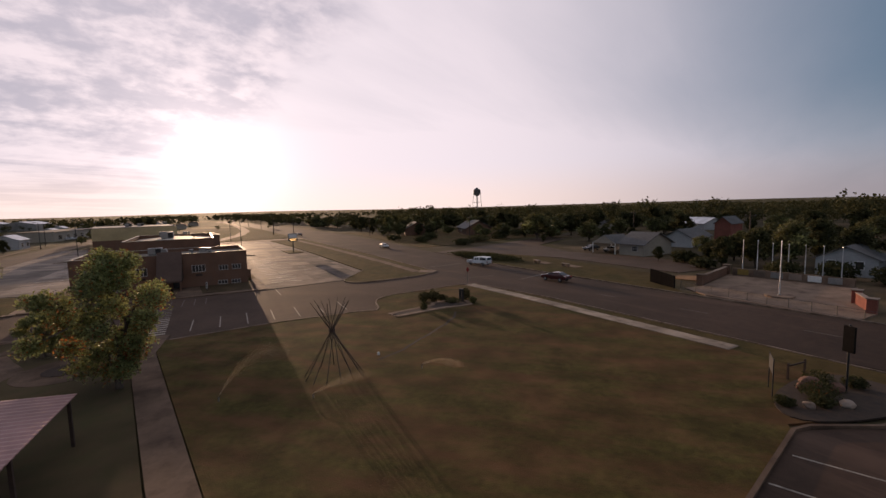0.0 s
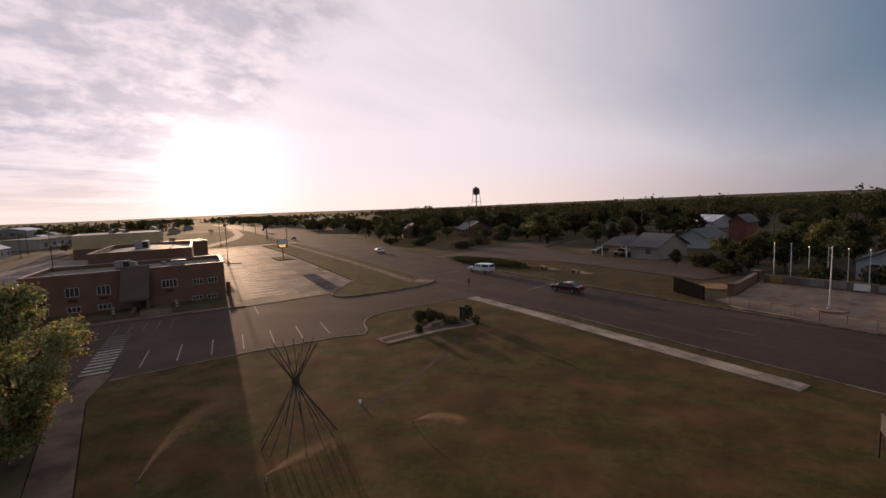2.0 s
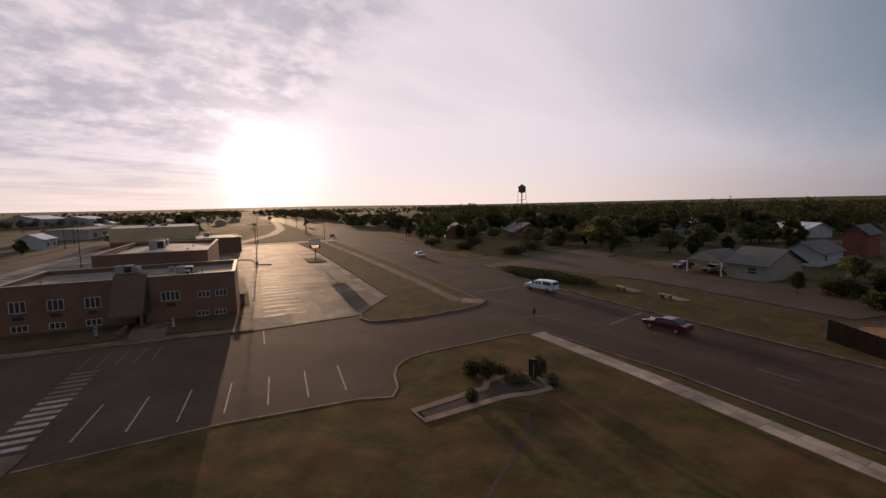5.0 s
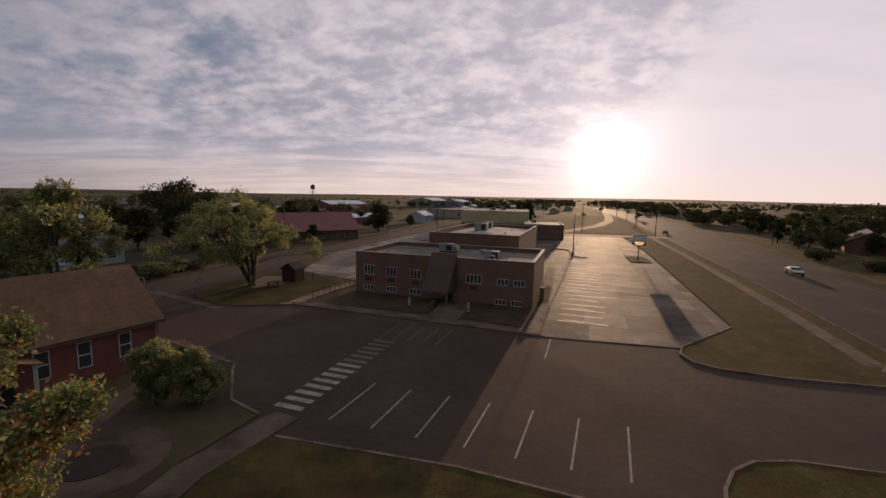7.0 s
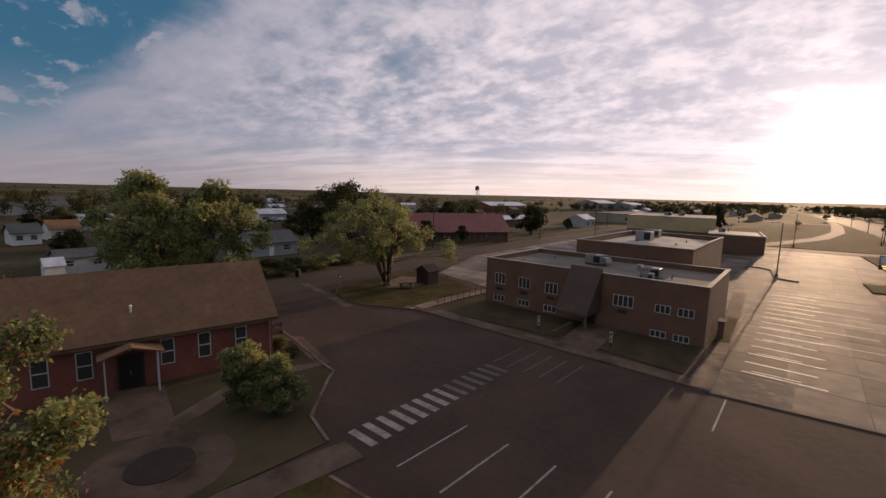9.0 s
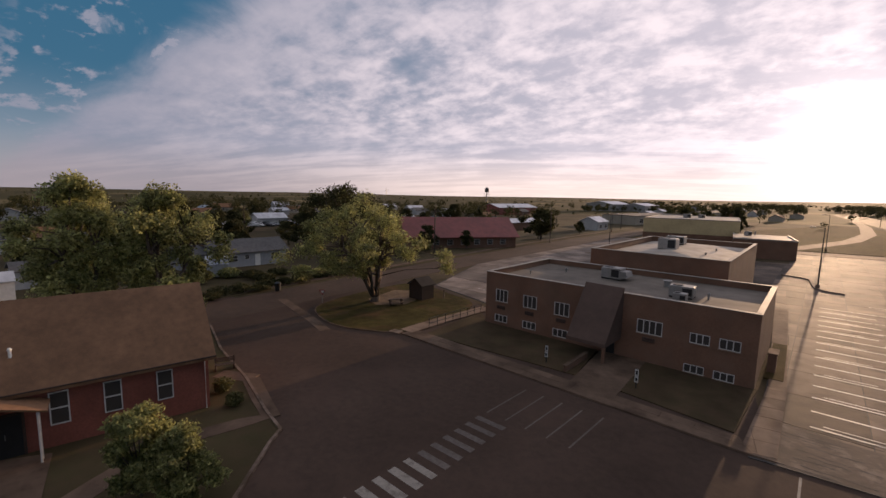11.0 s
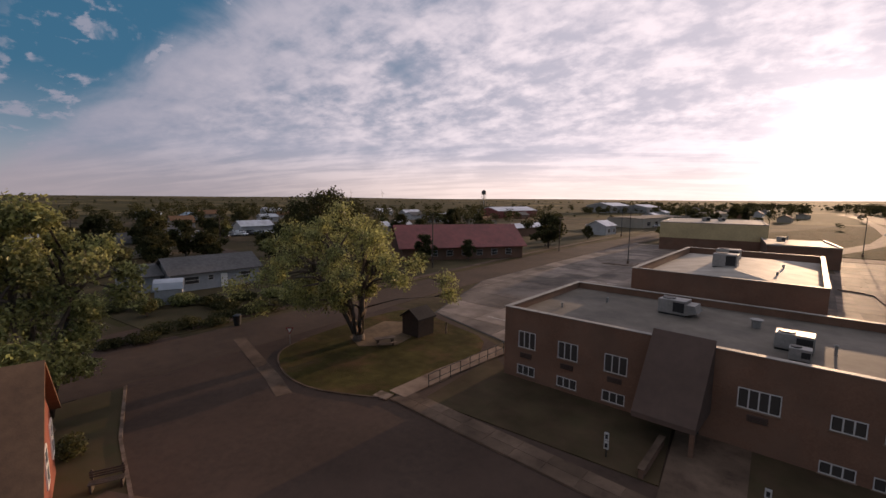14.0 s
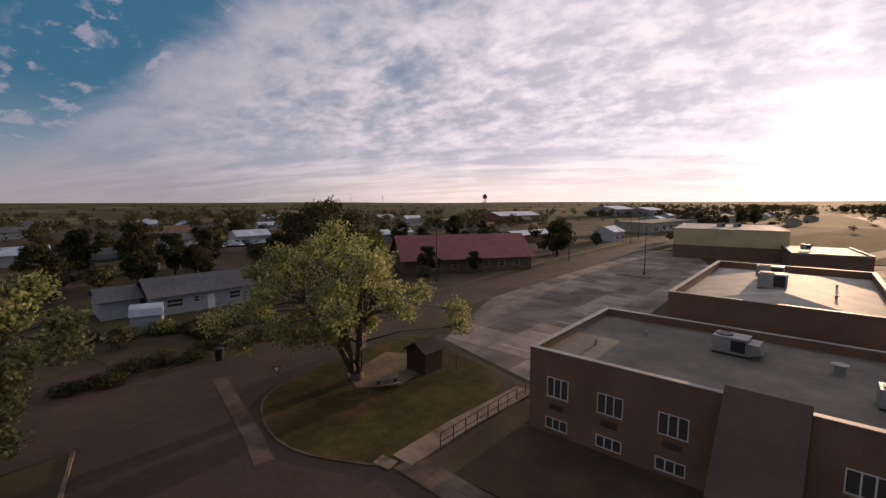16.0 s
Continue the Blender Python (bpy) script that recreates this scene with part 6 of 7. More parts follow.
for (x0, z0), (x1, z1) in zip(PROF[2:6], PROF[3:7]):
    q = [(x0 * 1.06, -0.15, z0 + 0.03), (x1 * 1.06, -0.15, z1 + 0.03), (x1 * 1.06, 3.15, z1 + 0.03), (x0 * 1.06, 3.15, z0 + 0.03)]
    v = [bm.verts.new(p) for p in q] + [bm.verts.new((p[0] * 1.02, p[1], p[2] + 0.06)) for p in q]
    bm.faces.new(v[:4]), bm.faces.new(v[4:])
    for i in range(4):
        bm.faces.new((v[i], v[(i + 1) % 4], v[4 + (i + 1) % 4], v[4 + i]))
bmesh.ops.recalc_face_normals(bm, faces=bm.faces)
part("roof", bm, metal_roof, gs)
part("door", boxes((-0.5, 0.5, -0.04, 0.0, 0.02, 1.8), bevel=0.01), white_paint, gs)
gable_house("long_cream_house", pose(-118, 1, 0, 0, 0, -4), 18, 8, 3.4, 5.2, cream_wall, shingle_grey, "long cream house half hidden by dark trees", windows=[(1.5 + 3.2 * k, 1.1, 1.2, 1.1) for k in range(5)])
r7 = random.Random(23)
SPOTS = []
for k in range(400):
    d, q = r7.uniform(105, 330), radians(r7.uniform(108, 192))
    x, y = -40 + d * math.cos(q), d * math.sin(q) - 10
    if all((x - u) ** 2 + (y - v) ** 2 > 26 ** 2 for u, v in SPOTS) and not (-135 < x < -60 and -40 < y < 130) and len(SPOTS) < 34 and x > -330:
        SPOTS.append((x, y))
for k in range(200):
    x, y = r7.uniform(-90, 40), r7.uniform(300, 640)
    if x < 32 + 0.08 * (y - 200) and all((x - u) ** 2 + (y - v) ** 2 > 30 ** 2 for u, v in SPOTS) and len(SPOTS) < 48 and abs(x + 85) > 25 and not (-40 < x < 0 and y < 380):
        SPOTS.append((x, y))
for k, (x, y) in enumerate(SPOTS):
    w_m, r_m, lb = ((white_wall, shingle_grey, "small white house with grey shingle roof"), (cream_wall, shingle_brown, "cream bungalow with brown roof"), (grey_wall, metal_roof, "grey house with pale metal roof"), (white_wall, metal_roof, "white shed-like house with pale roof"), (brick, shingle_grey, "brown house with dark grey roof"))[k % 5]
    gable_house("far_house", pose(x, y, 0, 0, 0, r7.choice((-10, 80, -12, 170))), r7.uniform(8, 15), r7.uniform(6, 9), 2.7, r7.uniform(4.0, 5.2), w_m, r_m, lb, windows=[(1.4, 1.0, 1.2, 1.0), (4.6, 1.0, 1.2, 1.0)])
# east side
gh = gable_house("bungalow", pose(76.4, -25.6, 0, 0, 0, 172), 6.4, 10, 2.7, 5.0, cream_wall, shingle_grey, "pale bungalow with dark shingle roof beside its carport", over=0.6, windows=[(3.4, 1, 1.5, 1.1)])
cpx = tagged(empty("carport", pose(76.6, -18.2, 0, 0, 0, -8)), "open gabled carport with pale gable", "carport")
bm = bmesh.new()
v = [bm.verts.new(p) for p in ((0, 0, 2.5), (0, -7, 2.5), (0, -3.5, 4.4), (7, 0, 2.5), (7, -7, 2.5), (7, -3.5, 4.4))]
for q in ((0, 2, 5, 3), (2, 1, 4, 5), (0, 1, 4, 3)):
    bm.faces.new([v[i] for i in q])
part("roof", bm, shingle_grey, cpx)
for x in (0.0, 6.9):
    bm = bmesh.new()
    a = [bm.verts.new((x + e, y, z)) for e in (0, 0.1) for y, z in ((0, 2.45), (-7, 2.45), (-3.5, 4.32))]
    bm.faces.new(a[:3]), bm.faces.new(a[3:])
    for i in range(3):
        j = (i + 1) % 3
        bm.faces.new((a[i], a[j], a[3 + j], a[3 + i]))
    bmesh.ops.recalc_face_normals(bm, faces=bm.faces)
    part("gable", bm, cream_wall, cpx)
for x in (0.1, 6.8):
    for y in (-0.2, -6.8):
        part("post", boxes((x - 0.09, x + 0.09, y - 0.09, y + 0.09, -0.05, 2.5)), white_paint, cpx)
gable_house("bungalow", pose(101, -31.0, 0, 0, 0, -90), 12, 6.6, 2.7, 4.6, white_wall, shingle_grey, "pale bungalow with a white gable end", over=0.5, windows=[(2, 1, 1.3, 1.1)])
wg = gable_house("white_gable_house", pose(82.5, -72.2, 0, 0, 0, 84), 9, 9.5, 2.6, 5.2, white_wall, shingle_grey, "white house whose gable faces the plaza", over=0.4)
wg2 = tagged(empty("white_gable_annex", pose(71.0, -66.0, 0, 0, 0, 180)), "white gabled wing with two windows", "house")
bm = bmesh.new()
pts = [(-3.6, -0.1), (3.6, -0.1), (3.6, 2.6), (0, 4.4), (-3.6, 2.6)]
a = [bm.verts.new((0, y, z)) for y, z in pts]
b = [bm.verts.new((-8, y, z)) for y, z in pts]
bm.faces.new(a), bm.faces.new(b[::-1])
for i in range(5):
    bm.faces.new((a[i], a[(i + 1) % 5], b[(i + 1) % 5], b[i]))
bmesh.ops.recalc_face_normals(bm, faces=bm.faces)
part("wall", bm, white_wall, wg2)
for y in (-2.2, 1.0):
    w_ = part("window", boxes((0.0, 0.06, y, y + 1.1, 1.1, 2.4)), white_paint, wg2)
    part("pane", boxes((0.061, 0.075, y + 0.1, y + 1.0, 1.2, 2.3)), glass(), w_)
bm = bmesh.new()
for s in (-1, 1):
    q = [(0.4, 0, 4.5), (-8.2, 0, 4.5), (-8.2, s * 4.0, 2.5), (0.4, s * 4.0, 2.5)]
    v = [bm.verts.new(p) for p in q] + [bm.verts.new((p[0], p[1], p[2] + 0.12)) for p in q]
    bm.faces.new(v[:4]), bm.faces.new(v[4:])
    for i in range(4):
        bm.faces.new((v[i], v[(i + 1) % 4], v[4 + (i + 1) % 4], v[4 + i]))
bmesh.ops.recalc_face_normals(bm, faces=bm.faces)
part("roof", bm, shingle_grey, wg2)
gable_house("brick_house", pose(124, -32, 0, 0, 0, -90), 9, 4.2, 5.4, 7.2, red_brick, shingle_grey, "red brick house among trees", over=0.4)
gable_house("ranch_house", pose(93, 96, 0, 0, 0, 150), 19, 10, 3.0, 5.8, brick, shingle_grey, "long dark brick ranch house on lawn", over=0.8, windows=[(3, 1, 1.6, 1.2), (8, 1, 1.6, 1.2)])
gable_house("ranch_house", pose(112, 78, 0, 0, 0, 150), 22, 11, 3.0, 6.0, brick, shingle_grey, "long dark brick ranch house on lawn", over=0.8, windows=[(3, 1, 1.6, 1.2), (8, 1, 1.6, 1.2)])
gable_house("ranch_house", pose(150, 36, 0, 0, 0, 150), 16, 9, 2.8, 5.0, cream_wall, shingle_grey, "pale ranch house among trees", over=0.6)
gable_house("ranch_house", pose(185, 10, 0, 0, 0, 150), 16, 9, 2.8, 5.0, white_wall, metal_roof, "pale house with light metal roof", over=0.6)
gable_house("ranch_house", pose(210, 60, 0, 0, 0, 150), 16, 9, 2.8, 5.0, white_wall, metal_roof, "pale house with light metal roof", over=0.6)


def water_tower(x, y, h, r, label):
    t = tagged(empty("water_tower", pose(x, y, 0)), label, "water tower")
    bm = bmesh.new()
    zt = h - 2.1 * r
    tube(bm, [(0, 0, zt - 0.35 * r), (0, 0, zt), (0, 0, zt + 1.3 * r), (0, 0, zt + 2.0 * r)], [r * 0.3, r, r, 0.1], 20)
    part("tank", bm, mat("tower_paint", (0.10, 0.09, 0.085), (0.08, 0.072, 0.07), 0.5, 0.6, 0), t)
    for k in range(4):
        a = math.pi / 4 + k * math.pi / 2
        part("leg", tube(bmesh.new(), [(1.5 * r * math.cos(a), 1.5 * r * math.sin(a), -1), (0.95 * r * math.cos(a), 0.95 * r * math.sin(a), zt + 0.3)], 0.06 * r, 6), black_metal, t)
    part("riser", tube(bmesh.new(), [(0, 0, -1), (0, 0, zt)], 0.16 * r, 10), galv, t, "pale riser pipe")
    for z in (0.33, 0.66):
        rr = r * (1.5 - 0.55 * z)
        part("brace_ring", tube(bmesh.new(), [(rr * math.cos(math.pi / 4 + k * math.pi / 2), rr * math.sin(math.pi / 4 + k * math.pi / 2), zt * z) for k in range(5)], 0.05 * r, 5), black_metal, t)


water_tower(322, 300, 35, 4.2, "dark water tower on legs above the trees")
water_tower(-328, 575, 27, 3.4, "distant dark water tower on the plain")


# ---------------------------------------------------------------- trees of the town
BASES = []
for k in range(7):
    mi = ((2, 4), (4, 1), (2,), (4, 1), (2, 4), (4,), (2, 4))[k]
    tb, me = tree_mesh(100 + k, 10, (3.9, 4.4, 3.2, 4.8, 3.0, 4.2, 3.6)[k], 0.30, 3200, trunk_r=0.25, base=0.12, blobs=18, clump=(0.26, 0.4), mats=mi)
    BASES.append((tb, me))
SRC = []
for k, (tb, me) in enumerate(BASES):
    t = tagged(empty("tree", pose(0, 0, 0)), ("dark leafy town tree", "broad olive-green town tree", "dark bushy town tree", "spreading olive town tree", "narrow dark town tree", "green leafy town tree", "dark olive town tree")[k], "tree", group="trees of the town")
    part("trunk", tb, bark, t)
    c = new("crown", me)
    c.parent = t
    SRC.append(t)
USED = set()


def town_tree(x, y, h, k=None, rnd=random.Random(77), wide=1.0):
    k = rnd.randrange(7) if k is None else k
    s = h / 10
    m = Matrix.LocRotScale((x, y, -0.1), Euler((0, 0, rnd.uniform(0, 6.28))), (s * wide * rnd.uniform(0.9, 1.15), s * wide * rnd.uniform(0.9, 1.15), s))
    if k not in USED:
        USED.add(k)
        SRC[k].matrix_basis = m
        return SRC[k]
    return copy_thing(SRC[k], m)


rnd = random.Random(12)
# behind the plaza and to its south
for x, y, h in ((69, -50, 6.5), (72, -54, 8), (76, -58, 9), (71, -74, 9), (66, -77, 8), (62, -80, 9), (70, -82, 10), (78, -66, 10), (84, -60, 9), (88, -52, 8), (80, -48, 7), (92, -70, 10), (66, -88, 10), (76, -90, 10), (58, -86, 8), (74, -46, 5), (86, -40, 5), (96, -44, 7), (98, -58, 9), (105, -50, 9), (60, -74.5, 5)):
    town_tree(x, y, h)
for x, y, h in ((141, -2, 15), (146, 2, 13), (102, 27, 8), (121, 27, 8.5), (75, 84, 11), (80, 88, 11), (85, 84, 10), (88, 76, 9), (77, 98, 10), (90, 70, 8), (132, 60, 9), (128, 88, 9), (100, 50, 7), (92, 10, 5), (98, -8, 6), (110, -10, 8), (120, -20, 8), (99, -36, 4), (70, -38, 3.5), (73, -44, 4), (152, 55, 10)):
    town_tree(x, y, h)
for k in range(52):
    y = 70 + 11 * k + rnd.uniform(-6, 6)
    town_tree(76 + 0.135 * (y - 60) - 0.00008 * (y - 60) ** 2 + rnd.uniform(0, 34), y, rnd.uniform(7, 10.5), wide=1.2)
for k in range(60):
    d, a = rnd.uniform(110, 210), radians(rnd.uniform(-28, 58))
    x, y = d * math.cos(a) + 30, d * math.sin(a) - 40
    if x > 62 + 0.12 * y and not (60 < x < 118 and -40 < y < 12):
        town_tree(x, y, rnd.uniform(7, 11), wide=1.25)
# west of the building
for x, y, h in ((-84, 26, 13), (-72, 36, 12), (-70, 26, 8), (-64, 30, 6), (-60, 40, 7), (-50.6, 88, 14), (-53, 92, 11), (-48.2, 121, 8.5), (-62, 56, 6), (-65, 52, 5), (-58, 62, 4), (-70, -11, 4), (-74, -15, 6), (-84, -33, 9), (-88, -20, 8), (-92, -8, 8), (-100, 8, 9), (-109, 22, 7.5), (-104, -36, 8), (-112, -28, 7), (-150, 20, 10), (-155, 30, 11)):
    town_tree(x, y, h)
# farther yards to the west and north
for x, y, h in ((-140, 45, 8), (-130, 62, 10), (-120, 70, 9), (-108, 60, 10), (-96, 66, 9), (-90, 80, 9), (-98, 112, 11), (-90, 120, 10), (-84, 96, 8), (-132, 8, 7), (-118, -60, 8), (-92, -50, 9), (-66, -46, 8), (-60, -60, 9), (-62, -36, 7), (-25, 160, 10), (-16, 166, 9), (-8, 172, 9), (-30, 158, 8), (2, 178, 9), (-62, -2, 2.2), (-64, -8, 3)):
    town_tree(x, y, h)
for k in range(45):
    d, a = rnd.uniform(70, 190), radians(rnd.uniform(104, 200))
    x, y = -50 + d * math.cos(a), d * math.sin(a)
    if not (-100 < x < -54 and -12 < y < 30):
        town_tree(x, y, rnd.uniform(5, 9), wide=1.2)
for x, y, h in ((-115, 13.6, 12), (-102, 19, 9), (-117, 4.8, 11), (-121, 16, 9), (-88, 40, 9), (-96, 30, 8), (-78, 62, 9), (-86, 52, 10), (-74, 70, 8), (-25, 262, 12), (-20, 268, 13), (-13, 275, 12), (-5, 290, 11), (2, 296, 12), (-32, 255, 11), (-62, 44, 7), (-56, 52, 6)):
    town_tree(x, y, h)
for k in range(70):
    u = rnd.random()
    x, y = 96 + rnd.uniform(0, 60) - 6 * u, -20 + 250 * u
    if not (80 < x < 140 and 55 < y < 108):
        town_tree(x, y, rnd.uniform(7.5, 11.5), wide=1.35)
for x, y, h in ((-99, 2, 11), (-101, 10, 12), (-97, -6, 10), (-104, 16, 10), (-106, -2, 9), (-96, 18, 8)):
    town_tree(x, y, h)
for k in range(len(SRC)):
    if k not in USED:
        town_tree(300 + 9 * k, 80, 9, k)


# crowns of the wider town and hedgerows on the plain, too many to count
def woods(name, spots, n, size, label, seed):
    r2 = random.Random(seed)
    verts, faces = [], []
    for x, y, h in spots:
        lobes = [(Vector((x + r2.uniform(-.25, .25) * h, y + r2.uniform(-.25, .25) * h, h * r2.uniform(0.38, 0.72))), h * r2.uniform(0.2, 0.34)) for i in range(5)]
        for i in range(n):
            c, cr = lobes[r2.randrange(5)]
            dd = Vector((r2.gauss(0, 1), r2.gauss(0, 1), r2.gauss(0, 1))).normalized()
            p = c + dd * cr * r2.uniform(0.5, 1.05)
            n_ = Vector((r2.gauss(0, 1), r2.gauss(0, 1), r2.gauss(0.3, 0.8))).normalized()
            u = n_.orthogonal().normalized()
            v = n_.cross(u)
            s = h * r2.uniform(0.6, 1.4) * size
            i0 = len(verts)
            verts += [p - u * s, p - v * s * 0.8, p + u * s, p + v * s * 0.8]
            faces.append((i0, i0 + 1, i0 + 2, i0 + 3))
        w = 0.02 * h
        i0 = len(verts)
        verts += [Vector((x - w, y, -0.2)), Vector((x + w, y, -0.2)), Vector((x, y + 1.7 * w, -0.2)), Vector((x, y, h * 0.5))]
        faces += [(i0, i0 + 1, i0 + 3), (i0 + 1, i0 + 2, i0 + 3), (i0 + 2, i0, i0 + 3)]
    me = bpy.data.meshes.new(name)
    me.from_pydata([tuple(v) for v in verts], [], faces)
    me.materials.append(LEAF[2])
    return tagged(new(name, me), label, "woods", kind="stuff")


r3 = random.Random(31)
near, far = [], []
for k in range(800):
    d, a = 170 + 260 * r3.random(), radians(r3.uniform(-34, 63))
    x, y = d * math.cos(a) + 30, d * math.sin(a) - 40
    if x > 66 + 0.13 * y:
        near.append((x, y, r3.choice((5, 7, 8, 9, 10, 13)) * r3.uniform(0.85, 1.15)))
for k in range(300):
    d, a = 150 + 300 * r3.random(), radians(r3.uniform(100, 200))
    near.append((-50 + d * math.cos(a), d * math.sin(a), r3.uniform(5, 10)))
for k in range(2400):
    d, a = r3.uniform(400, 1500), radians(r3.uniform(-60, 63))
    far.append((30 + d * math.cos(a), d * math.sin(a) - 40, r3.uniform(6, 11)))
for k in range(520):
    d, a = r3.uniform(430, 2200), radians(r3.uniform(66, 215))
    g = math.floor(d / 260) * 260 + r3.uniform(-14, 14)
    far.append((g * math.cos(a) - 30, g * math.sin(a), r3.uniform(3, 7)))
for k in range(620):
    c0 = r3.randrange(60)
    a, d = radians(58 + (c0 * 37) % 46 + r3.uniform(-1.6, 1.6)), 330 + (c0 * 97) % 1300 + r3.uniform(-30, 30)
    if abs(d * math.cos(a) - 20 - 0.1 * d * math.sin(a)) > 26:
        far.append((d * math.cos(a) - 20, d * math.sin(a), r3.uniform(5, 9)))
# hedges and clumps on the country north of the lot
for k in range(110):
    x, y = r3.uniform(-130, 60), r3.uniform(270, 820)
    if x < 40 + 0.085 * (y - 200):
        near.append((x, y, r3.choice((2.5, 4, 6, 8, 9)) * r3.uniform(0.8, 1.2)))
# belts along the far highway
for k in range(150):
    y = r3.uniform(400, 1000)
    if k % 5 < 3:
        near.append((122 + 0.075 * (y - 684) + r3.uniform(3, 70), y, r3.uniform(8, 12)))
    else:
        near.append((94 + 0.09 * (y - 684) - r3.uniform(14, 90), y, r3.uniform(8, 12)))
woods("town_woods", near, 210, 0.045, "dark crowded tree crowns of the wider town", 5)
woods("far_woods", far, 34, 0.13, "dark far woods and hedgerows on the plain", 6)


# ---------------------------------------------------------------- odds and ends
for x, y, w, h, sd in ((-37.4, -22.6, 1.6, 1.3, 21), (-29.6, -24.6, 1.3, 1.0, 22), (-27.2, -25.2, 1.1, 0.9, 23)):
    shrub("shrub", x, y, w, h, 1100, sd, mi=4, label="leafy shrub at the corner of the hall")
for k, (x, y) in enumerate(((-69.5, -9.5), (-67.5, -6.5), (-66, -3.0), (-62.5, 3.0), (-58.5, 10), (-57.5, 15), (-64, -0.5), (-61, 6.5), (-71, -12), (-60, -1), (-56.5, 6))):
    shrub("shrub", x, y, 3.4, 1.1 + 0.25 * (k % 3), 1500, 40 + k, leaf=0.13, mi=(2, 0, 1)[k % 3], label="overgrown brownish shrub along the back fence", z=0.0)
bn = tagged(empty("garden_bench", pose(-33.0, -22.5, 0.08, 0, 0, 60)), "small weathered wooden slat bench", "bench")
for k in range(4):
    part("slat", boxes((-0.7, 0.7, -0.22 + 0.115 * k, -0.13 + 0.115 * k, 0.42, 0.45)), pole_wood, bn)
for k in range(3):
    part("back_slat", boxes((-0.7, 0.7, 0.24, 0.27, 0.55 + 0.12 * k, 0.63 + 0.12 * k)), pole_wood, bn)
for x in (-0.6, 0.6):
    part("leg", boxes((x - 0.04, x + 0.04, -0.2, 0.28, -0.02, 0.42), (x - 0.04, x + 0.04, 0.27, 0.33, -0.02, 0.95)), pole_wood, bn)
for k in range(27):
    car("car", pose(-150 - 7.5 * (k // 9) + (k * 13) % 3, 42 + 3.6 * (k % 9) + 4 * (k // 9), 0.0, 0, 0, 15 + (k * 37) % 20), (silver_car, white_car, dark_car)[k % 3], "sedan", "car standing in the far west lot", group="cars in the far west lot")

# kerbed lamp islands in the lot, stone hatch, worn strips
isl = tagged(link("lot_island", strip(bmesh.new(), [(6.5, 60.5), (9.2, 58.8), (10.2, 57), (9.9, 52), (9.8, 48), (10.8, 46), (12.6, 45.2)], 0.6, 0.0, 0.17), kerb_mat), "low kerbed lamp island on the concrete lot", "kerb island")
isl3 = tagged(link("lot_island", slab(bmesh.new(), [(-31.0, 66.5), (-24.4, 66.0), (-24.2, 70.4), (-25.4, 71.0), (-26.2, 67.8), (-31.0, 67.8)], 0.0, 0.17), kerb_mat), "low kerbed lamp island on the side lot", "kerb island")
band("pavement_14", [(26.9, -14.2), (29.4, 1), (32.6, 25), (36.4, 56), (41.5, 101)], 1.7, 0.0, 0.105, path_concrete, "worn concrete footpath along the highway verge", "footpath")
band("gutter", [(-48.4, -6.4), (-44.0, -8.0), (-37.8, -10.2), (-34.5, -11.6)], 1.1, -0.02, 0.012, path_concrete, "pale worn concrete gutter across the street mouth", "gutter")


# ---------------------------------------------------------------- slabs of the concrete lots and paths
def clip(poly, nx, ny, d):
    """The part of a convex outline where nx*x + ny*y <= d."""
    res = []
    for i, p in enumerate(poly):
        q = poly[(i + 1) % len(poly)]
        a, b = nx * p[0] + ny * p[1] - d, nx * q[0] + ny * q[1] - d
        if a <= 0:
            res.append(p)
        if a * b < 0:
            s = a / (a - b)
            res.append((p[0] + (q[0] - p[0]) * s, p[1] + (q[1] - p[1]) * s))
    return res


def lay_slabs(parent, outline, origin, ang, su, sv, z0, z1, material, gap=0.03):
    ex, ey = Vector((math.cos(radians(ang)), math.sin(radians(ang)))), Vector((-math.sin(radians(ang)), math.cos(radians(ang))))
    o = Vector(origin)
    uv = [((Vector(p) - o).dot(ex), (Vector(p) - o).dot(ey)) for p in outline]
    r4 = random.Random(len(outline))
    for i in range(math.floor(min(u for u, v in uv) / su), math.ceil(max(u for u, v in uv) / su)):
        for j in range(math.floor(min(v for u, v in uv) / sv), math.ceil(max(v for u, v in uv) / sv)):
            c = clip(clip(clip(clip(uv, -1, 0, -(i * su + gap)), 1, 0, (i + 1) * su - gap), 0, -1, -(j * sv + gap)), 0, 1, (j + 1) * sv - gap)
            if len(c) < 3 or max(p[0] for p in c) - min(p[0] for p in c) < 0.25 or max(p[1] for p in c) - min(p[1] for p in c) < 0.25:
                continue
            part("slab", slab(bmesh.new(), [o + ex * u + ey * v for u, v in c], z0, z1 + r4.uniform(-0.004, 0.004)), material, parent)


def under(name):
    return bpy.data.objects[name]


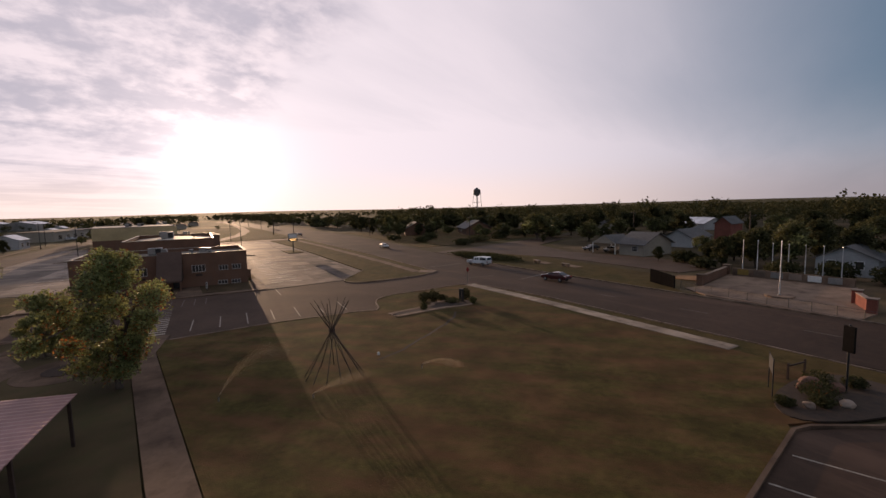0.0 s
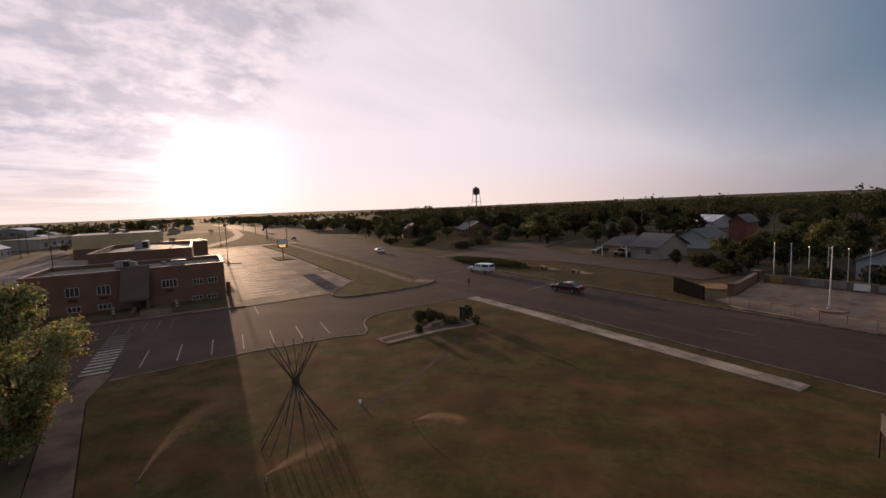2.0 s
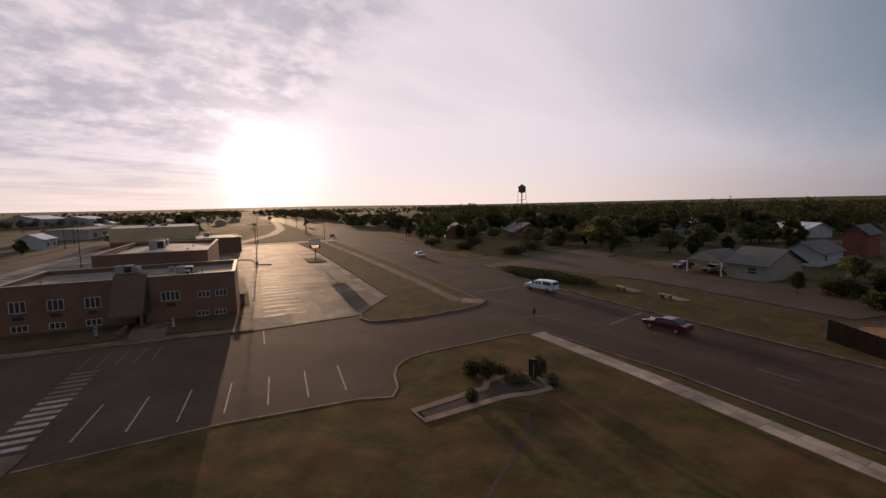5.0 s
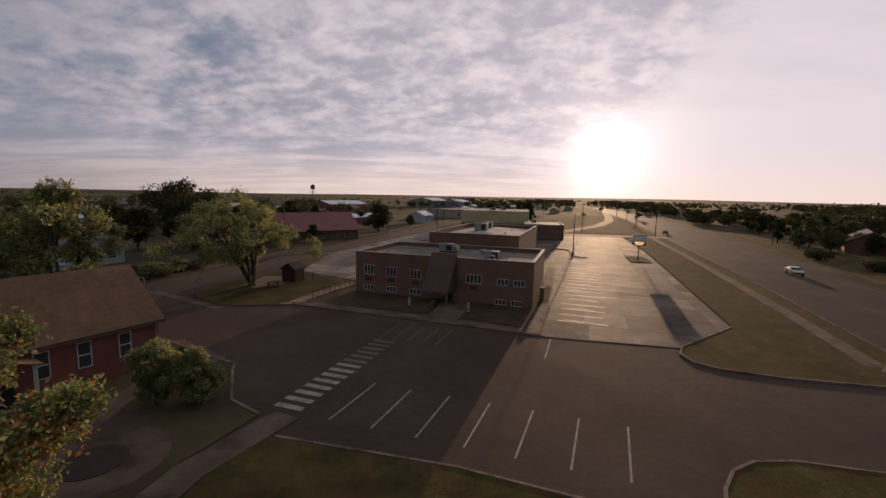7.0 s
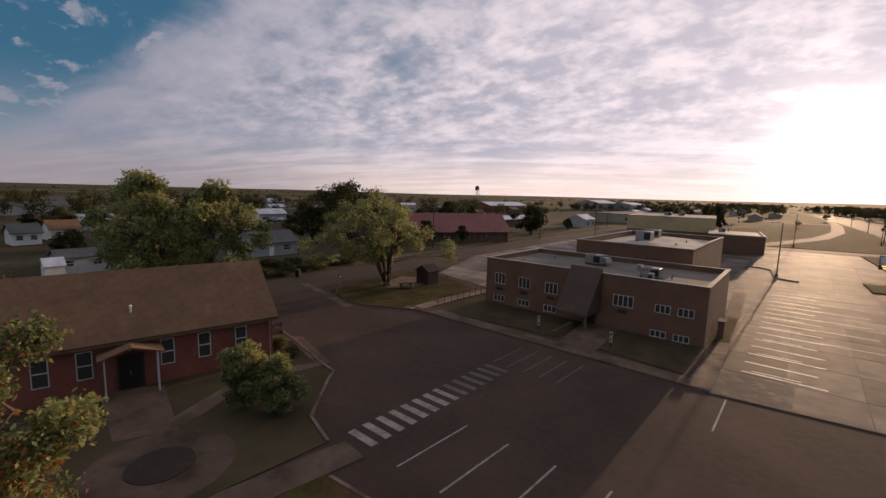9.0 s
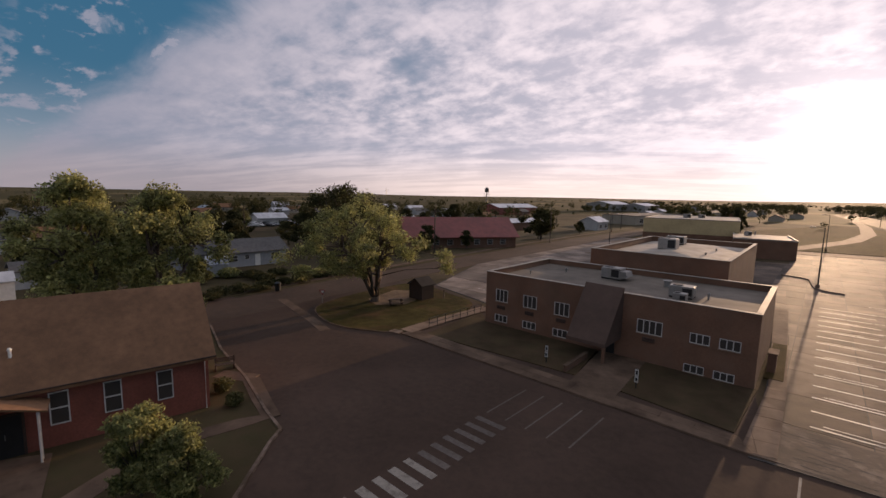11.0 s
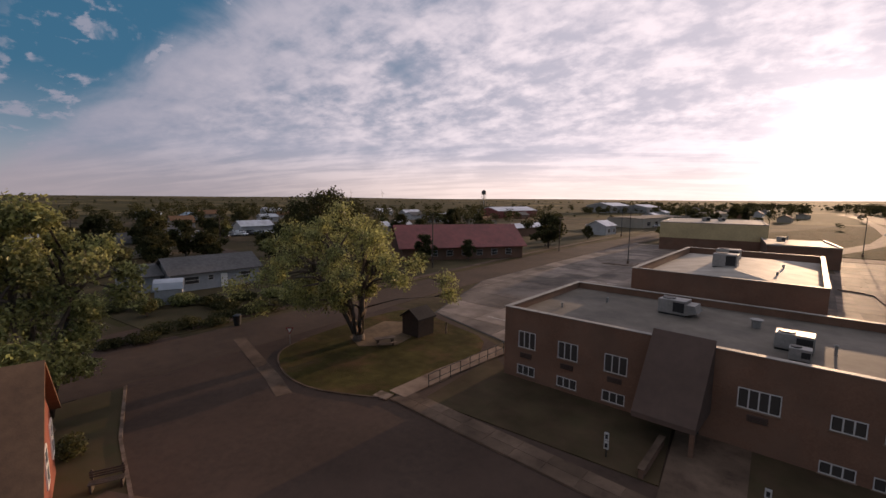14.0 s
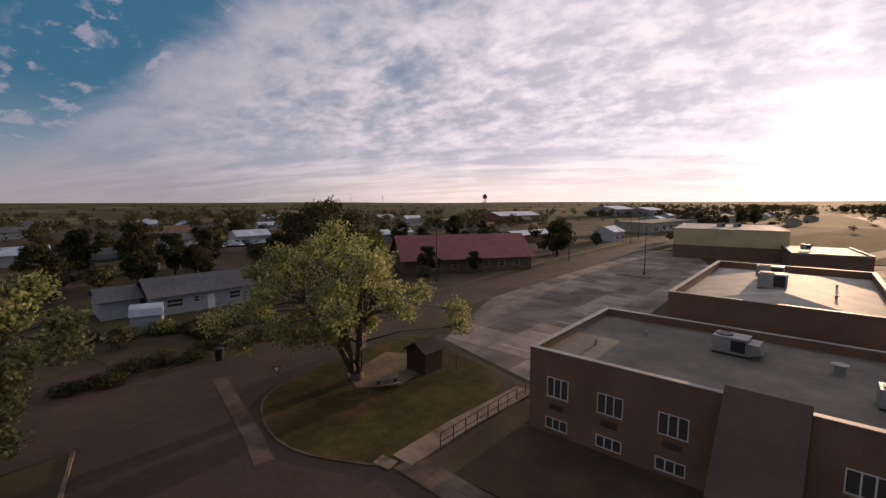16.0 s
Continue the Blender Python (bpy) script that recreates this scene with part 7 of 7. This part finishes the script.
LOT_1 = [(-0.4, -12.5), (12.8, -12.7), (20.2, -4.8), (25.3, 35), (28.9, 65), (31.9, 102.8), (11.5, 102.8), (4.2, 28)]
lay_slabs(under("pavement_1"), LOT_1, (0.2, -12.5), -7.9, 4.3, 5.6, 0.0, 0.024, lot_concrete)
LOT_2 = [(-38.0, 12.8), (-25.9, 7.5), (-22.1, 24), (-15.2, 90), (-20, 117.8), (-33, 117.8), (-39, 70), (-42.8, 34)]
lay_slabs(under("pavement_2"), LOT_2, (-38.0, 13.5), -7.9, 5.0, 6.0, 0.0, 0.024, concrete)
lay_slabs(under("pavement_17"), [(-2.0, 14.9), (1.8, 11.5), (3.2, 11.5), (9.2, 79.7), (1.4, 79.7)], (0.2, -12.5), -7.9, 4.3, 5.6, 0.0, 0.022, lot_concrete)
lay_slabs(under("pavement_9"), [(-0.4, -12.35), (-1.0, -10.65), (-27.3, -6.25), (-27.85, -7.95)], (-27.6, -7.1), -9.4, 1.9, 4.0, 0.06, 0.118, path_concrete, 0.012)
lay_slabs(under("pavement_11"), [(-0.9, -12.2), (0.6, -12.3), (1.85, -2.0), (0.85, -1.3)], (-0.2, -12.2), 4.0, 4.0, 1.7, 0.06, 0.118, concrete_old, 0.012)
for a, b in (((25.2, -31.4), (24.3, -44)), ((24.3, -44), (22.8, -57)), ((22.8, -57), (21.6, -67.8))):
    d = (Vector(b) - Vector(a)).normalized()
    n = Vector((-d.y, d.x)) * 0.82
    lay_slabs(under("pavement_3"), [Vector(a) + n, Vector(a) - n, Vector(b) - n, Vector(b) + n][::-1], Vector(a), math.degrees(math.atan2(d.y, d.x)), 1.7, 4.0, 0.08, 0.143, pale_path, 0.012)

for k, (x, y, w, h) in enumerate(((70, 24, 7, 2.2), (82, 30, 8, 2.6), (96, 34, 7, 2.4), (112, 40, 8, 2.8), (68, 44, 6, 2.0), (66, 60, 6, 2.2), (80, 56, 6, 2.4), (72, -42, 5, 2.4), (66, -48, 4, 2.0), (64, -60, 5, 2.6), (66, -66, 5, 2.8), (65, -72, 5, 2.6))):
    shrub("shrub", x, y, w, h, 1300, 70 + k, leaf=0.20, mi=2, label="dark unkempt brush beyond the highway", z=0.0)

ys = tagged(empty("yield_sign", pose(-43.0, -4.6, 0.05, 0, 0, 40)), "small red and white triangular yield sign", "road sign")
part("post", tube(bmesh.new(), [(0, 0, -0.1), (0, 0, 1.5)], 0.025, 6), galv, ys)
for nm, s_, y_, m_ in (("border", 0.42, -0.04, mat("sign_red", (0.35, 0.03, 0.03))), ("face", 0.26, -0.055, white_paint)):
    bm = bmesh.new()
    a = [bm.verts.new((s_ * math.cos(radians(q)), y_ + e, 1.35 + s_ * math.sin(radians(q)))) for e in (0.0, 0.012) for q in (30, 150, 270)]
    bm.faces.new(a[:3]), bm.faces.new(a[3:])
    for i in range(3):
        bm.faces.new((a[i], a[(i + 1) % 3], a[3 + (i + 1) % 3], a[3 + i]))
    bmesh.ops.recalc_face_normals(bm, faces=bm.faces)
    part(nm, bm, m_, ys)
tagged(link("inspection_cover", boxes((-29.2, -28.0, -8.3, -7.4, 0.05, 0.14), bevel=0.02), kerb_mat), "small square concrete inspection cover by the kerb", "cover")
for x, y, h in ((-2350, 2300, 46), (-2150, 2420, 44)):
    wt = tagged(empty("wind_turbine", pose(x, y, 0, 0, 0, 40)), "tiny far wind turbine on the horizon", "wind turbine")
    part("tower", tube(bmesh.new(), [(0, 0, -8), (0, 0, h)], [1.4, 0.8], 8), galv, wt)
    part("nacelle", boxes((-1.5, 1.5, -5, 3, h - 1.5, h + 1.5), bevel=0.3), white_paint, wt)
    for k in range(3):
        q = radians(90 + 120 * k + 20)
        part("blade", tube(bmesh.new(), [(0, -5.5, h), (22 * math.cos(q), -5.5, h + 22 * math.sin(q))], [0.9, 0.2], 5), galv, wt)

brush = mat("brown_brush", (0.070, 0.050, 0.026), (0.045, 0.036, 0.018), 1.5, 0.8, 0, island=0.3, translucent=0.3, spec=0.1)
for k in range(12):
    sh = shrub("shrub", -55.6 + 0.9 * math.sin(2.1 * k), -14.5 + 2.3 * k, 2.6 + 0.5 * (k % 3), 0.7 + 0.2 * ((k * 5) % 4), 1000, 90 + k, leaf=0.10, label="low brownish brush beside the back street", z=0.0)
    sh.children[1].data.materials[0] = brush

for k, (x, y, w, h) in enumerate(((13.0, -36.6, 1.4, 1.4), (17.6, -39.4, 1.3, 1.6))):
    shrub("shrub", x, y, w, h, 1200, 120 + k, mi=2, label="dark clipped shrub behind the garden border", z=0.08)
r5 = random.Random(8)
tl = [(-1.6, -51.6), (1.0, -50.6), (4.0, -49.2), (7.5, -47.4), (11.0, -45.4), (13.6, -42.4)]
tl = [(x + r5.uniform(-0.15, 0.15), y + r5.uniform(-0.15, 0.15)) for i in range(5) for x, y in [(tl[i][0] + (tl[i + 1][0] - tl[i][0]) * u, tl[i][1] + (tl[i + 1][1] - tl[i][1]) * u) for u in (0, 0.33, 0.66)]]
band("trench_scar", tl, 0.28, 0.06, 0.105, mat("bed_soil", (0.06, 0.038, 0.028)), "narrow dark soil scar across the lawn", "soil")

band("pavement_15", [(-32.6, -23.2), (-31.0, -22.6), (-29.9, -22.1)], 1.3, 0.0, 0.106, path_concrete, "short concrete path from the gable door", "footpath")
band("pavement_16", [(-30.0, -22.3), (-27.2, -23.5), (-24.4, -24.6), (-25.0, -26.2), (-26.0, -29.0)], 1.15, 0.0, 0.109, path_concrete, "narrow concrete path round the hall lawn", "footpath")
for k, (x, y, w, h) in enumerate(((15.2, -74.6, 2.2, 0.9), (17.2, -74.2, 1.8, 1.0), (14.0, -75.0, 1.2, 0.6), (18.6, -75.6, 1.4, 0.7), (12.6, -73.6, 1.1, 0.5))):
    sh = shrub("shrub", x, y, w, h, 1500, 140 + k, leaf=0.05, label="low reddish-brown plant in the mulch bed", z=0.14)
    sh.children[1].data.materials[0] = brush if k else LEAF[3]
